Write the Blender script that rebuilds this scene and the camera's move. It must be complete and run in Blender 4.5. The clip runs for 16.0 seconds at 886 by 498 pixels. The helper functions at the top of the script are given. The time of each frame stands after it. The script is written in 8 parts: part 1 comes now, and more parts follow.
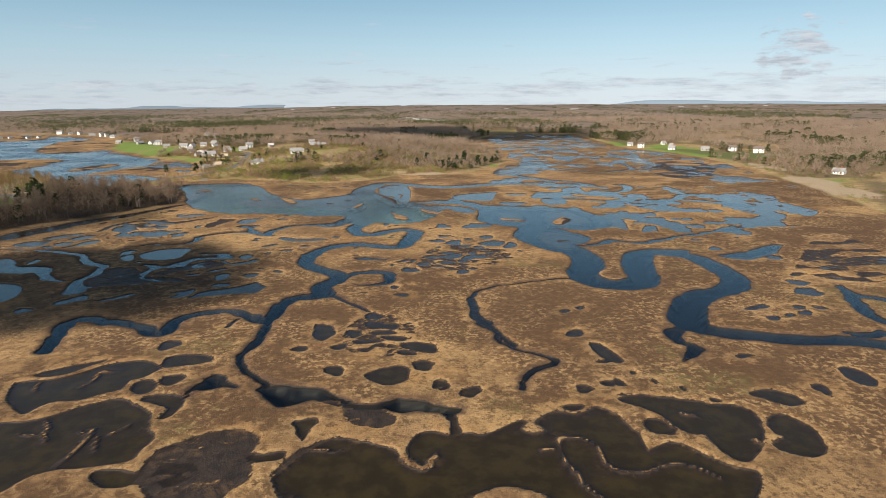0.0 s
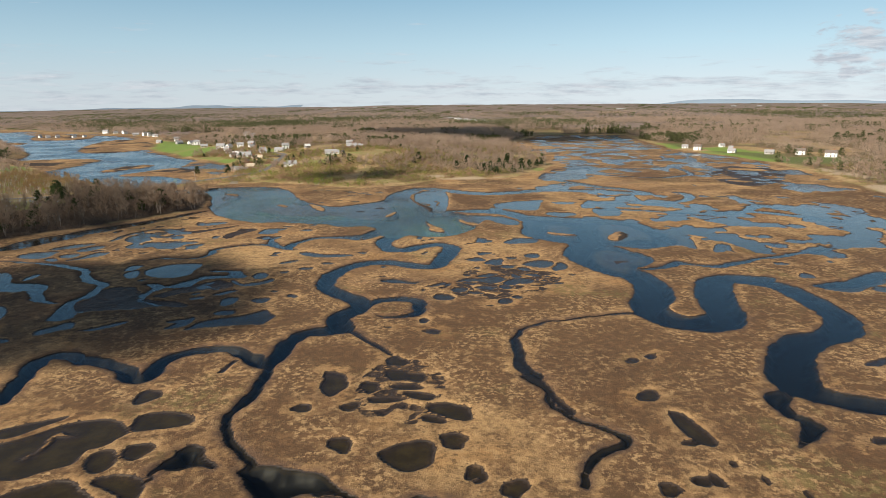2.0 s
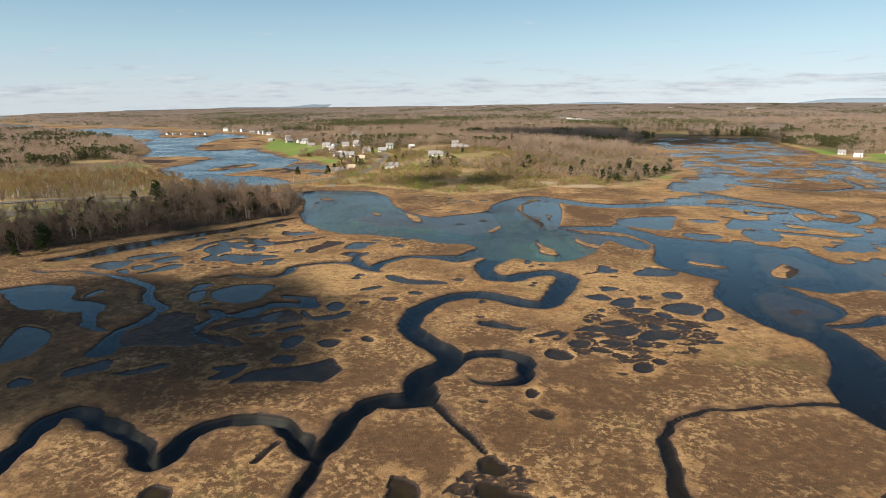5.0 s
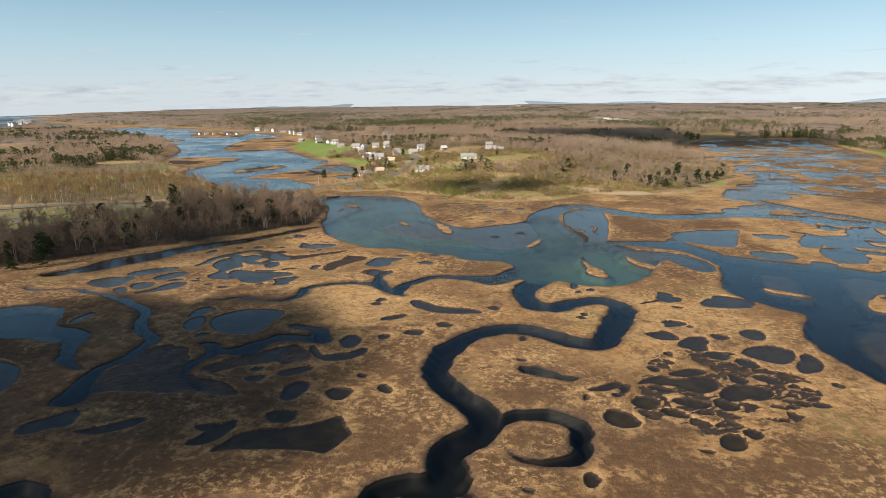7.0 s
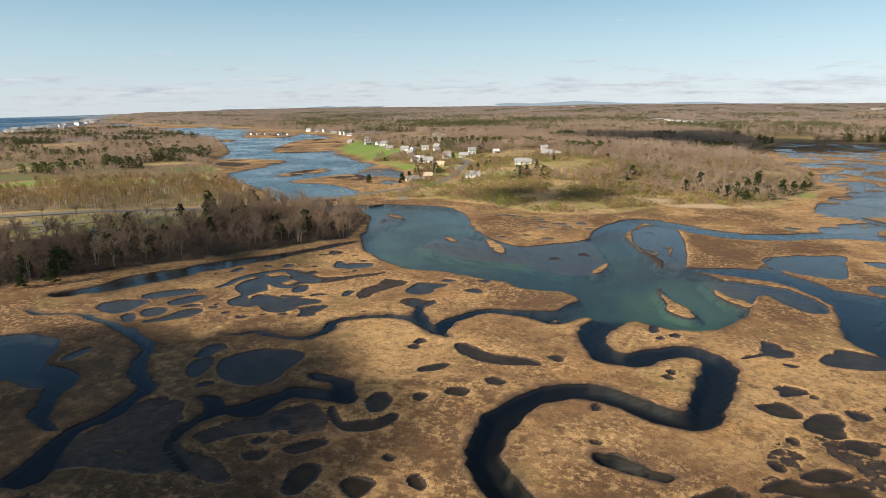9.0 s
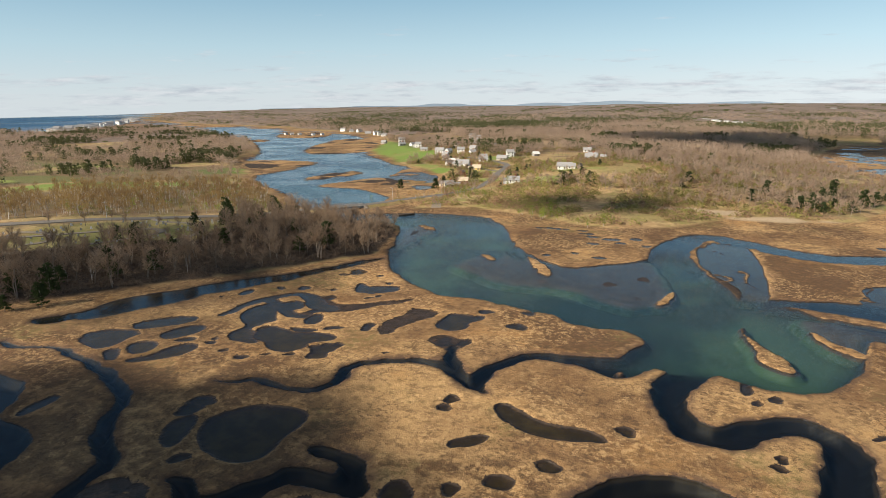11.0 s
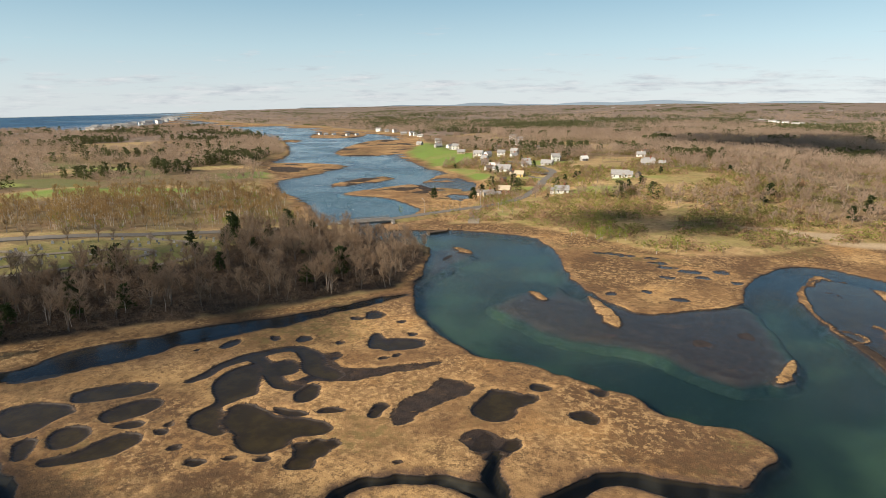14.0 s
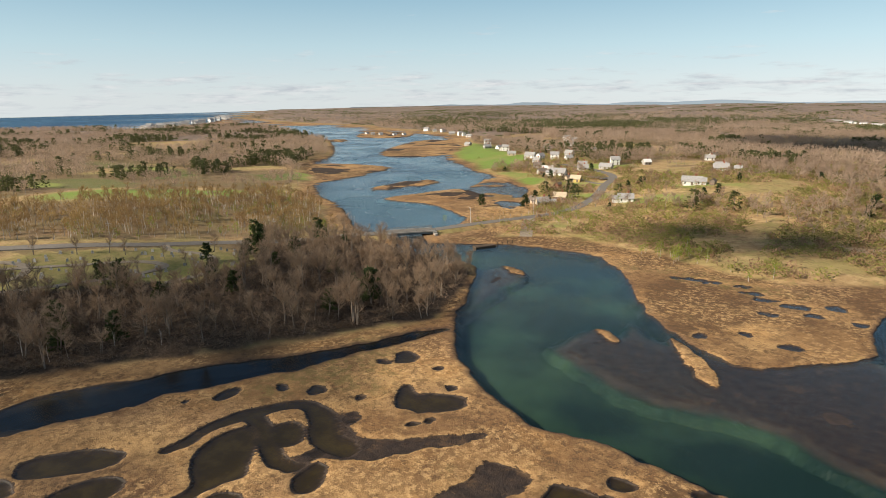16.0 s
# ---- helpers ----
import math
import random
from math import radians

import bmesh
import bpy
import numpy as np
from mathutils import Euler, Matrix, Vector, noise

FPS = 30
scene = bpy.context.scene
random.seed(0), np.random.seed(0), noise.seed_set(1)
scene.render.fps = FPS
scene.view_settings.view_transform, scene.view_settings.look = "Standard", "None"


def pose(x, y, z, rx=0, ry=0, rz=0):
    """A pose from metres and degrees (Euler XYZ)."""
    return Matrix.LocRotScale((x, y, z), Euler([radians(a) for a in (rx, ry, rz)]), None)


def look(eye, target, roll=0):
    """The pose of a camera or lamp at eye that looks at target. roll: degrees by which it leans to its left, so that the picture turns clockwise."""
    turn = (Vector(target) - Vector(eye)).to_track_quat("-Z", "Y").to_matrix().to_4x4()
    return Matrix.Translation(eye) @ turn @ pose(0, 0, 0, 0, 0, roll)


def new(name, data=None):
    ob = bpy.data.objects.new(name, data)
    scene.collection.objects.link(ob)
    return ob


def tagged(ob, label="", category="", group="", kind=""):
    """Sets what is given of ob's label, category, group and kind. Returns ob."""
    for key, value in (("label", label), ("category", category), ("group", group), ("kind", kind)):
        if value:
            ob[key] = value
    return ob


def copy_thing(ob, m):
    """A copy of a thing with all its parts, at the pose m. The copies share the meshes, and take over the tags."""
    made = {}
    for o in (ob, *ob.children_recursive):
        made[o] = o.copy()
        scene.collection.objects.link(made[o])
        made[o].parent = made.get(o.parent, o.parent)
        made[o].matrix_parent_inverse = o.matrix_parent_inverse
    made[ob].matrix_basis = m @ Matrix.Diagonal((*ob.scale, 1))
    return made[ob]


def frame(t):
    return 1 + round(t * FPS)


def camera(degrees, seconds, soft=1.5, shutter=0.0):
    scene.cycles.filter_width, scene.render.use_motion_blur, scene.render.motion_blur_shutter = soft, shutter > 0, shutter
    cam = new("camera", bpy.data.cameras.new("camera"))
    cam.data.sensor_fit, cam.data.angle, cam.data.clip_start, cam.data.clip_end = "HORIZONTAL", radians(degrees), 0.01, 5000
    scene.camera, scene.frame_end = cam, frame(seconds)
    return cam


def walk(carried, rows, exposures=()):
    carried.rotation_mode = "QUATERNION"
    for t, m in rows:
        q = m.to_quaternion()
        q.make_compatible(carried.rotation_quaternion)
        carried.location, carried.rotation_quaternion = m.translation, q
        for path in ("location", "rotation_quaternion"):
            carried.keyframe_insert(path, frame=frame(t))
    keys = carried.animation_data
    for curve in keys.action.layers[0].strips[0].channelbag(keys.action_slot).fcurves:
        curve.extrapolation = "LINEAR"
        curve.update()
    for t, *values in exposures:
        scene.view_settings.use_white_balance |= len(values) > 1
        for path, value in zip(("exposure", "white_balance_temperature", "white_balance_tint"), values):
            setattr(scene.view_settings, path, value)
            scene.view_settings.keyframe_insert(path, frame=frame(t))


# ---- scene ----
# ---- camera ----
cam = camera(72.81, 16.0, soft=0.6)
# seconds, x, y, z, yaw, pitch, lean
ROWS = [
    (0.0, 0.00, -0.00, 65.19, 0.33, -13.99, 0.41),
    (0.5, 0.11, 8.78, 65.19, 0.32, -14.00, 0.42),
    (1.0, 0.18, 17.57, 65.17, 0.39, -14.02, 0.43),
    (1.5, 0.19, 26.31, 65.15, 2.16, -14.02, 0.43),
    (2.0, -0.05, 34.86, 65.08, 4.25, -14.01, 0.44),
    (2.5, -0.63, 43.12, 64.88, 6.04, -14.01, 0.46),
    (3.0, -1.53, 51.07, 64.60, 7.93, -14.01, 0.47),
    (3.5, -2.67, 58.89, 64.41, 9.76, -14.00, 0.47),
    (4.0, -4.06, 66.54, 64.31, 11.32, -14.00, 0.49),
    (6.5, -13.18, 103.05, 64.15, 17.27, -14.00, 0.51),
    (7.0, -15.59, 110.56, 64.21, 17.47, -14.01, 0.53),
    (7.5, -18.25, 118.37, 64.32, 18.36, -14.00, 0.54),
    (8.0, -20.91, 126.41, 64.49, 19.99, -13.96, 0.53),
    (8.5, -23.65, 134.58, 64.71, 21.13, -13.96, 0.52),
    (9.0, -26.63, 142.75, 64.99, 22.33, -13.96, 0.50),
    (9.5, -29.82, 150.68, 65.20, 23.77, -13.96, 0.48),
    (12.0, -47.62, 187.84, 65.05, 25.82, -13.99, 0.48),
    (12.5, -51.31, 195.30, 65.13, 25.87, -14.01, 0.48),
    (13.0, -55.07, 202.88, 65.19, 26.60, -14.02, 0.47),
    (13.5, -58.89, 210.56, 65.16, 28.26, -14.03, 0.45),
    (14.0, -62.95, 218.31, 65.07, 29.28, -14.03, 0.43),
    (14.5, -67.23, 226.08, 64.87, 30.29, -14.02, 0.41),
    (15.0, -71.65, 233.86, 64.54, 31.28, -14.02, 0.40),
    (15.5, -76.24, 241.61, 64.14, 32.28, -14.03, 0.40),
    (16.0, -80.95, 249.31, 63.75, 33.89, -14.03, 0.41),
]
walk(cam, [(t, pose(x, y, z, 90 + pitch, lean, yaw)) for t, x, y, z, yaw, pitch, lean in ROWS], exposures=[(0.0, 0.42, 6000, 10), (7.0, 0.54, 6100, 10), (12.0, 0.56, 6200, 10), (16.0, 0.60, 6350, 10)])

# ---- daylight ----
SUN_TO = Vector((-0.60, -0.80, 0.0)).normalized()      # level direction towards the sun
SUN_HEIGHT = radians(30)
world = bpy.data.worlds.new("sky")
scene.world = world
world.use_nodes = True
wn, wl = world.node_tree.nodes, world.node_tree.links
wn.clear()


def wnode(kind, **values):
    n = wn.new(kind)
    for key, value in values.items():
        n.inputs[key].default_value = value
    return n


sky = wn.new("ShaderNodeTexSky")
sky.sky_type = "NISHITA"
sky.sun_disc = False
sky.sun_elevation = SUN_HEIGHT
sky.sun_rotation = math.atan2(SUN_TO.x, SUN_TO.y)
sky.air_density, sky.dust_density, sky.ozone_density = 1.0, 0.15, 1.6
coord = wn.new("ShaderNodeTexCoord")
split = wn.new("ShaderNodeSeparateXYZ")
wl.new(coord.outputs["Generated"], split.inputs[0])
# thin banks of cumulus low over the horizon, streaks above them
squash = wn.new("ShaderNodeMapping")
squash.inputs["Scale"].default_value = (5, 5, 38)
wl.new(coord.outputs["Generated"], squash.inputs[0])
puff = wnode("ShaderNodeTexNoise", Scale=2.2, Detail=7.0, Roughness=0.62)
wl.new(squash.outputs[0], puff.inputs["Vector"])
band = wn.new("ShaderNodeValToRGB")
band.color_ramp.elements[0].color, band.color_ramp.elements[1].color = (0.55, 0.55, 0.55, 1), (0.74, 0.74, 0.74, 1)
for place, value in ((0.018, 0.62), (0.035, 0.50), (0.055, 0.44), (0.09, 0.40), (0.15, 0.34), (0.25, 0.26), (0.62, 0.26), (0.80, 0.60)):
    e = band.color_ramp.elements.new(place)
    e.color = (value, value, value, 1)
wl.new(split.outputs["Z"], band.inputs[0])
gather = wn.new("ShaderNodeMath")
gather.operation = "ADD"
wl.new(puff.outputs["Fac"], gather.inputs[0])
wl.new(band.outputs[0], gather.inputs[1])
cover = wn.new("ShaderNodeMapRange")
cover.inputs["From Min"].default_value, cover.inputs["From Max"].default_value = 1.03, 1.25
cover.inputs["To Max"].default_value = 0.92
# the air's own pale veil over the blue
veil = wn.new("ShaderNodeValToRGB")
veil.color_ramp.elements[0].color = (0.80, 0.86, 0.87, 1)
veil.color_ramp.elements[1].color = (0.016, 0.045, 0.10, 1)
veil.color_ramp.elements[1].position = 0.9
for place, colour in ((0.03, (0.75, 0.85, 0.87, 1)), (0.08, (0.60, 0.79, 0.85, 1)), (0.15, (0.39, 0.61, 0.73, 1)), (0.22, (0.20, 0.40, 0.56, 1)), (0.34, (0.065, 0.145, 0.27, 1)), (0.55, (0.028, 0.068, 0.145, 1))):
    veil.color_ramp.elements.new(place).color = colour
wl.new(split.outputs["Z"], veil.inputs[0])
lift = wn.new("ShaderNodeVectorMath")
lift.operation = "SCALE"
aside = wn.new("ShaderNodeVectorMath")
aside.operation = "DOT_PRODUCT"
aside.inputs[1].default_value = (SUN_TO.y, -SUN_TO.x, 0)
wl.new(coord.outputs["Generated"], aside.inputs[0])
deepen = wn.new("ShaderNodeMapRange")
for key, value in (("From Min", 0.35), ("From Max", 1.0), ("To Min", 9.9), ("To Max", 8.3)):
    deepen.inputs[key].default_value = value
wl.new(aside.outputs["Value"], deepen.inputs["Value"])
wl.new(deepen.outputs[0], lift.inputs["Scale"])
wl.new(veil.outputs[0], lift.inputs[0])
hazy = wn.new("ShaderNodeMix")
hazy.data_type = "RGBA"
hazy.inputs["Factor"].default_value = 0.90
wl.new(sky.outputs[0], hazy.inputs["A"])
wl.new(lift.outputs[0], hazy.inputs["B"])
# a heap of fair-weather cumulus in the north-east
heap = wn.new("ShaderNodeVectorMath")
heap.operation = "DISTANCE"
heap.inputs[1].default_value = (0.487, 0.870, 0.055)
wl.new(coord.outputs["Generated"], heap.inputs[0])
near_heap = wn.new("ShaderNodeMapRange")
near_heap.inputs["From Min"].default_value, near_heap.inputs["From Max"].default_value = 0.085, 0.0
near_heap.inputs["To Min"].default_value, near_heap.inputs["To Max"].default_value = -0.25, 0.22
wl.new(heap.outputs["Value"], near_heap.inputs["Value"])
lumps = wn.new("ShaderNodeMapping")
lumps.inputs["Scale"].default_value = (14, 14, 34)
wl.new(coord.outputs["Generated"], lumps.inputs[0])
lump_noise = wnode("ShaderNodeTexNoise", Scale=2.6, Detail=6.0, Roughness=0.55)
wl.new(lumps.outputs[0], lump_noise.inputs["Vector"])
more = wn.new("ShaderNodeMath")
more.operation = "ADD"
wl.new(lump_noise.outputs["Fac"], more.inputs[0])
wl.new(near_heap.outputs[0], more.inputs[1])
heaped = wn.new("ShaderNodeMapRange")
heaped.inputs["From Min"].default_value, heaped.inputs["From Max"].default_value = 0.50, 0.66
heaped.inputs["To Max"].default_value = 0.9
wl.new(more.outputs[0], heaped.inputs["Value"])
both = wn.new("ShaderNodeMath")
both.operation = "MAXIMUM"
wl.new(cover.outputs[0], both.inputs[0])
wl.new(heaped.outputs[0], both.inputs[1])
wl.new(gather.outputs[0], cover.inputs["Value"])
# grey undersides, lit tops
body = wnode("ShaderNodeTexNoise", Scale=5.0, Detail=5.0, Roughness=0.6)
wl.new(squash.outputs[0], body.inputs["Vector"])
puffs = wn.new("ShaderNodeMix")
puffs.data_type = "RGBA"
puffs.inputs["A"].default_value = (5.0, 5.3, 5.6, 1)
puffs.inputs["B"].default_value = (7.4, 7.4, 7.3, 1)
puff_tone = wn.new("ShaderNodeMapRange")
puff_tone.inputs["From Min"].default_value, puff_tone.inputs["From Max"].default_value = 0.38, 0.62
wl.new(body.outputs["Fac"], puff_tone.inputs["Value"])
wl.new(puff_tone.outputs[0], puffs.inputs["Factor"])
blend = wn.new("ShaderNodeMix")
blend.data_type = "RGBA"
wl.new(puffs.outputs["Result"], blend.inputs["B"])
wl.new(both.outputs[0], blend.inputs["Factor"])
wl.new(hazy.outputs["Result"], blend.inputs["A"])
back = wnode("ShaderNodeBackground", Strength=0.070)
wl.new(blend.outputs["Result"], back.inputs["Color"])
wl.new(back.outputs[0], wn.new("ShaderNodeOutputWorld").inputs[0])

sun = new("sun", bpy.data.lights.new("sun", "SUN"))
sun.data.energy, sun.data.angle, sun.data.color = 5.0, radians(0.8), (1.0, 0.86, 0.67)
sun.matrix_world = look((SUN_TO.x * 80, SUN_TO.y * 80, 80 * math.tan(SUN_HEIGHT)), (0, 0, 0))

# ---- materials ----
def material(name):
    m = bpy.data.materials.new(name)
    m.use_nodes = True
    m.node_tree.nodes.clear()
    return m


class Graph:
    """Short hand for one material's nodes."""

    def __init__(self, name):
        self.mat = material(name)
        self.n, self.l = self.mat.node_tree.nodes, self.mat.node_tree.links
        self.geo = self.n.new("ShaderNodeNewGeometry")

    def put(self, socket, value):
        if hasattr(value, "links"):
            self.l.new(value, socket)
        elif value is not None:
            socket.default_value = value

    def noise(self, scale, detail=4.0, rough=0.6, stretch=(1, 1, 1), where=None):
        mp = self.n.new("ShaderNodeMapping")
        mp.inputs["Scale"].default_value = stretch
        self.put(mp.inputs[0], where or self.geo.outputs["Position"])
        t = self.n.new("ShaderNodeTexNoise")
        t.inputs["Scale"].default_value, t.inputs["Detail"].default_value, t.inputs["Roughness"].default_value = scale, detail, rough
        self.l.new(mp.outputs[0], t.inputs["Vector"])
        return t.outputs["Fac"]

    def attr(self, name):
        a = self.n.new("ShaderNodeAttribute")
        a.attribute_name = name
        return a.outputs["Fac"]

    def height(self):
        s = self.n.new("ShaderNodeSeparateXYZ")
        self.l.new(self.geo.outputs["Position"], s.inputs[0])
        return s.outputs["Z"]

    def span(self, value, low, high, a=0.0, b=1.0, smooth=True):
        r = self.n.new("ShaderNodeMapRange")
        r.interpolation_type = "SMOOTHSTEP" if smooth else "LINEAR"
        self.put(r.inputs["Value"], value)
        for key, v in (("From Min", low), ("From Max", high), ("To Min", a), ("To Max", b)):
            r.inputs[key].default_value = v
        return r.outputs[0]

    def math(self, op, a, b=None):
        m = self.n.new("ShaderNodeMath")
        m.operation = op
        self.put(m.inputs[0], a)
        if b is not None:
            self.put(m.inputs[1], b)
        return m.outputs[0]

    def mix(self, fac, a, b):
        m = self.n.new("ShaderNodeMix")
        m.data_type = "RGBA"
        self.put(m.inputs["Factor"], fac)
        self.put(m.inputs["A"], (*a, 1) if isinstance(a, tuple) and len(a) == 3 else a)
        self.put(m.inputs["B"], (*b, 1) if isinstance(b, tuple) and len(b) == 3 else b)
        return m.outputs["Result"]

    def bump(self, value, strength, distance):
        b = self.n.new("ShaderNodeBump")
        b.inputs["Strength"].default_value, b.inputs["Distance"].default_value = strength, distance
        self.l.new(value, b.inputs["Height"])
        return b.outputs[0]

    def done(self, colour, rough=0.9, normal=None, metal=0.0, spec=0.3, through=0.0):
        p = self.n.new("ShaderNodeBsdfPrincipled")
        self.put(p.inputs["Base Color"], (*colour, 1) if isinstance(colour, tuple) and len(colour) == 3 else colour)
        self.put(p.inputs["Roughness"], rough)
        p.inputs["Metallic"].default_value, p.inputs["Specular IOR Level"].default_value = metal, spec
        self.put(p.inputs["Normal"], normal)
        self.l.new(p.outputs[0], self.n.new("ShaderNodeOutputMaterial").inputs[0])
        return self.mat


def ground_material():
    g = Graph("marsh_ground")
    shore, land, lawn, open_water, grit = g.attr("shore"), g.attr("land"), g.attr("lawn"), g.attr("river"), g.attr("sand")
    z = g.height()
    broad, middle, fine = g.noise(0.030, 5), g.noise(0.16, 5, 0.65), g.noise(0.9, 5, 0.7)
    # cordgrass: pale straw along the banks, rusty and dark thatch inside the flats
    ragged = g.math("ADD", shore, g.span(g.noise(0.28, 11, 0.76), 0.34, 0.66, -4.0, 4.0, False))
    blotch, speck, drift = g.noise(0.060, 12, 0.70), g.noise(0.42, 10, 0.78), g.noise(0.013, 6, 0.62)
    thatch = g.mix(g.span(blotch, 0.42, 0.60), (0.285, 0.166, 0.074), (0.385, 0.234, 0.104))
    thatch = g.mix(g.span(drift, 0.42, 0.60, 0, 0.85), thatch, (0.500, 0.312, 0.132))
    thatch = g.mix(g.span(g.noise(0.035, 6, 0.55), 0.50, 0.64, 0, 0.65), thatch, (0.385, 0.205, 0.070))
    thatch = g.mix(g.span(g.noise(0.017, 5, 0.55), 0.52, 0.66, 0, 0.60), thatch, (0.300, 0.190, 0.118))
    thatch = g.mix(g.span(g.noise(0.019, 9, 0.62), 0.46, 0.56, 0, 0.72), thatch, (0.185, 0.098, 0.042))
    # rusty and near-black flattened thatch in the low middles
    rust = g.math("MULTIPLY", g.span(g.math("ADD", g.noise(0.030, 8, 0.64), g.math("MULTIPLY", g.attr("rusty_shade"), 0.26)), 0.57, 0.70), g.span(ragged, 0.5, 4.0, 0.2, 1.0))
    thatch = g.mix(g.math("MULTIPLY", rust, 0.90), thatch, g.mix(g.span(speck, 0.42, 0.60), (0.130, 0.068, 0.030), (0.070, 0.038, 0.018)))
    thatch = g.mix(g.span(g.noise(0.13, 11, 0.78), 0.50, 0.58, 0, 0.45), thatch, (0.140, 0.078, 0.036))
    thatch = g.mix(g.math("MULTIPLY", g.span(g.noise(0.34, 9, 0.74), 0.53, 0.60, 0, 0.5), g.span(drift, 0.40, 0.56, 0.1, 1.0)), thatch, (0.500, 0.320, 0.145))
    thatch = g.mix(g.math("MULTIPLY", g.span(g.noise(0.27, 9, 0.76), 0.53, 0.58, 0, 0.7), g.span(g.noise(0.033, 5), 0.42, 0.58, 0.0, 1.0)), thatch, (0.085, 0.048, 0.024))
    levee = g.math("MULTIPLY", g.span(ragged, 2.9, 1.3), g.span(g.noise(0.045, 5), 0.44, 0.62, 0.0, 0.55))
    straw = g.mix(levee, thatch, (0.455, 0.272, 0.112))
    straw = g.mix(g.span(speck, 0.51, 0.57, 0.0, 0.48), straw, (0.120, 0.068, 0.032))
    pale = g.math("MULTIPLY", g.span(g.noise(0.7, 9, 0.80), 0.51, 0.56, 0.0, 0.58), g.span(g.noise(0.040, 6, 0.6), 0.44, 0.58, 0.08, 1.0))
    straw = g.mix(pale, straw, (0.68, 0.440, 0.200))
    straw = g.mix(g.math("MULTIPLY", g.span(g.noise(0.95, 8, 0.8), 0.52, 0.56, 0.0, 0.72), g.span(g.noise(0.05, 4), 0.44, 0.60, 0.15, 1.0)), straw, (0.090, 0.052, 0.026))
    straw = g.mix(g.math("MULTIPLY", g.span(g.noise(0.024, 5), 0.55, 0.66, 0, 0.5), g.span(speck, 0.45, 0.55)), straw, (0.20, 0.165, 0.055))
    # mud
    mud = g.mix(g.span(fine, 0.35, 0.7), (0.036, 0.024, 0.017), (0.070, 0.047, 0.033))
    mud = g.mix(g.span(g.noise(0.16, 9, 0.75), 0.54, 0.60, 0, 0.5), mud, (0.14, 0.085, 0.042))
    mud = g.mix(g.span(g.noise(0.45, 9, 0.75), 0.50, 0.56, 0, 0.75), mud, (0.020, 0.014, 0.011))
    silt = g.mix(g.span(g.noise(0.2, 8, 0.7), 0.42, 0.60), (0.040, 0.027, 0.010), (0.066, 0.046, 0.017))
    river = g.mix(g.span(g.noise(0.02, 4), 0.42, 0.62), (0.008, 0.028, 0.022), (0.044, 0.094, 0.056))
    # sky blue mirrored on outer river and sea, painted into the bed colour
    river = g.mix(g.attr("sky_blue"), river, g.mix(g.span(g.noise(0.012, 4), 0.40, 0.62), (0.014, 0.070, 0.145), (0.042, 0.130, 0.210)))
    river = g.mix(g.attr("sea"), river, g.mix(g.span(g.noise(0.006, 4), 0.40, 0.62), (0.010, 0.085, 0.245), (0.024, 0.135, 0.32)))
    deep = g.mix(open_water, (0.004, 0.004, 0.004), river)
    silt = g.mix(g.attr("gully"), silt, (0.022, 0.017, 0.010))
    mud = g.mix(g.math("MULTIPLY", g.attr("gully"), g.span(z, 0.12, 0.0)), mud, (0.022, 0.015, 0.011))
    silt = g.mix(open_water, silt, g.mix(g.span(g.noise(0.12, 8, 0.7), 0.42, 0.60), (0.046, 0.036, 0.030), (0.078, 0.060, 0.047)))
    bed = g.mix(g.span(z, -0.36, -0.80), silt, deep)
    wet = g.mix(g.span(z, -0.07, -0.24), mud, bed)
    verge = g.math("MULTIPLY", g.math("MULTIPLY", g.attr("gully"), g.math("SUBTRACT", 1.0, open_water)), g.span(g.noise(0.35, 8, 0.75), 0.40, 0.54, 0.25, 0.9))
    straw = g.mix(verge, straw, (0.085, 0.050, 0.034))
    torn = g.math("ADD", shore, g.span(g.noise(0.9, 8, 0.78), 0.30, 0.70, -0.9, 0.9, False))
    # boggy ground, plus cloud shade on the north-western flats put into the colour
    straw = g.mix(g.math("MULTIPLY", g.attr("bog_shade"), g.span(g.noise(0.12, 10, 0.75), 0.42, 0.54, 0.25, 0.75)), straw, g.mix(g.span(speck, 0.45, 0.58), (0.085, 0.050, 0.026), (0.050, 0.031, 0.018)))
    straw = g.mix(g.math("MULTIPLY", g.span(torn, 1.25, 0.75), g.math("MULTIPLY", g.math("SUBTRACT", 1.0, g.attr("gully")), g.span(g.noise(0.12, 6, 0.7), 0.46, 0.62, 0.0, 0.5))), straw, (0.54, 0.345, 0.155))
    marsh = g.mix(g.math("MULTIPLY", g.span(torn, 0.10, 0.34), g.span(z, 0.10, 0.20)), wet, straw)
    # dry land: russet scrub floor, spring grass, sand
    floor = g.mix(g.span(middle, 0.38, 0.62), (0.345, 0.225, 0.108), (0.47, 0.33, 0.160))
    floor = g.mix(g.span(broad, 0.44, 0.60, 0, 0.65), floor, (0.265, 0.235, 0.080))
    floor = g.mix(g.span(g.noise(0.05, 7, 0.6), 0.53, 0.63, 0, 0.6), floor, (0.36, 0.205, 0.105))
    floor = g.mix(g.span(g.noise(0.30, 10, 0.78), 0.51, 0.57, 0, 0.5), floor, (0.165, 0.110, 0.050))
    floor = g.mix(g.span(g.noise(0.10, 10, 0.75), 0.53, 0.58, 0, 0.45), floor, (0.25, 0.235, 0.075))
    grass = g.mix(g.span(fine, 0.3, 0.7), (0.14, 0.235, 0.036), (0.22, 0.31, 0.055))
    grass = g.mix(g.span(middle, 0.45, 0.68, 0, 0.5), grass, (0.23, 0.19, 0.065))
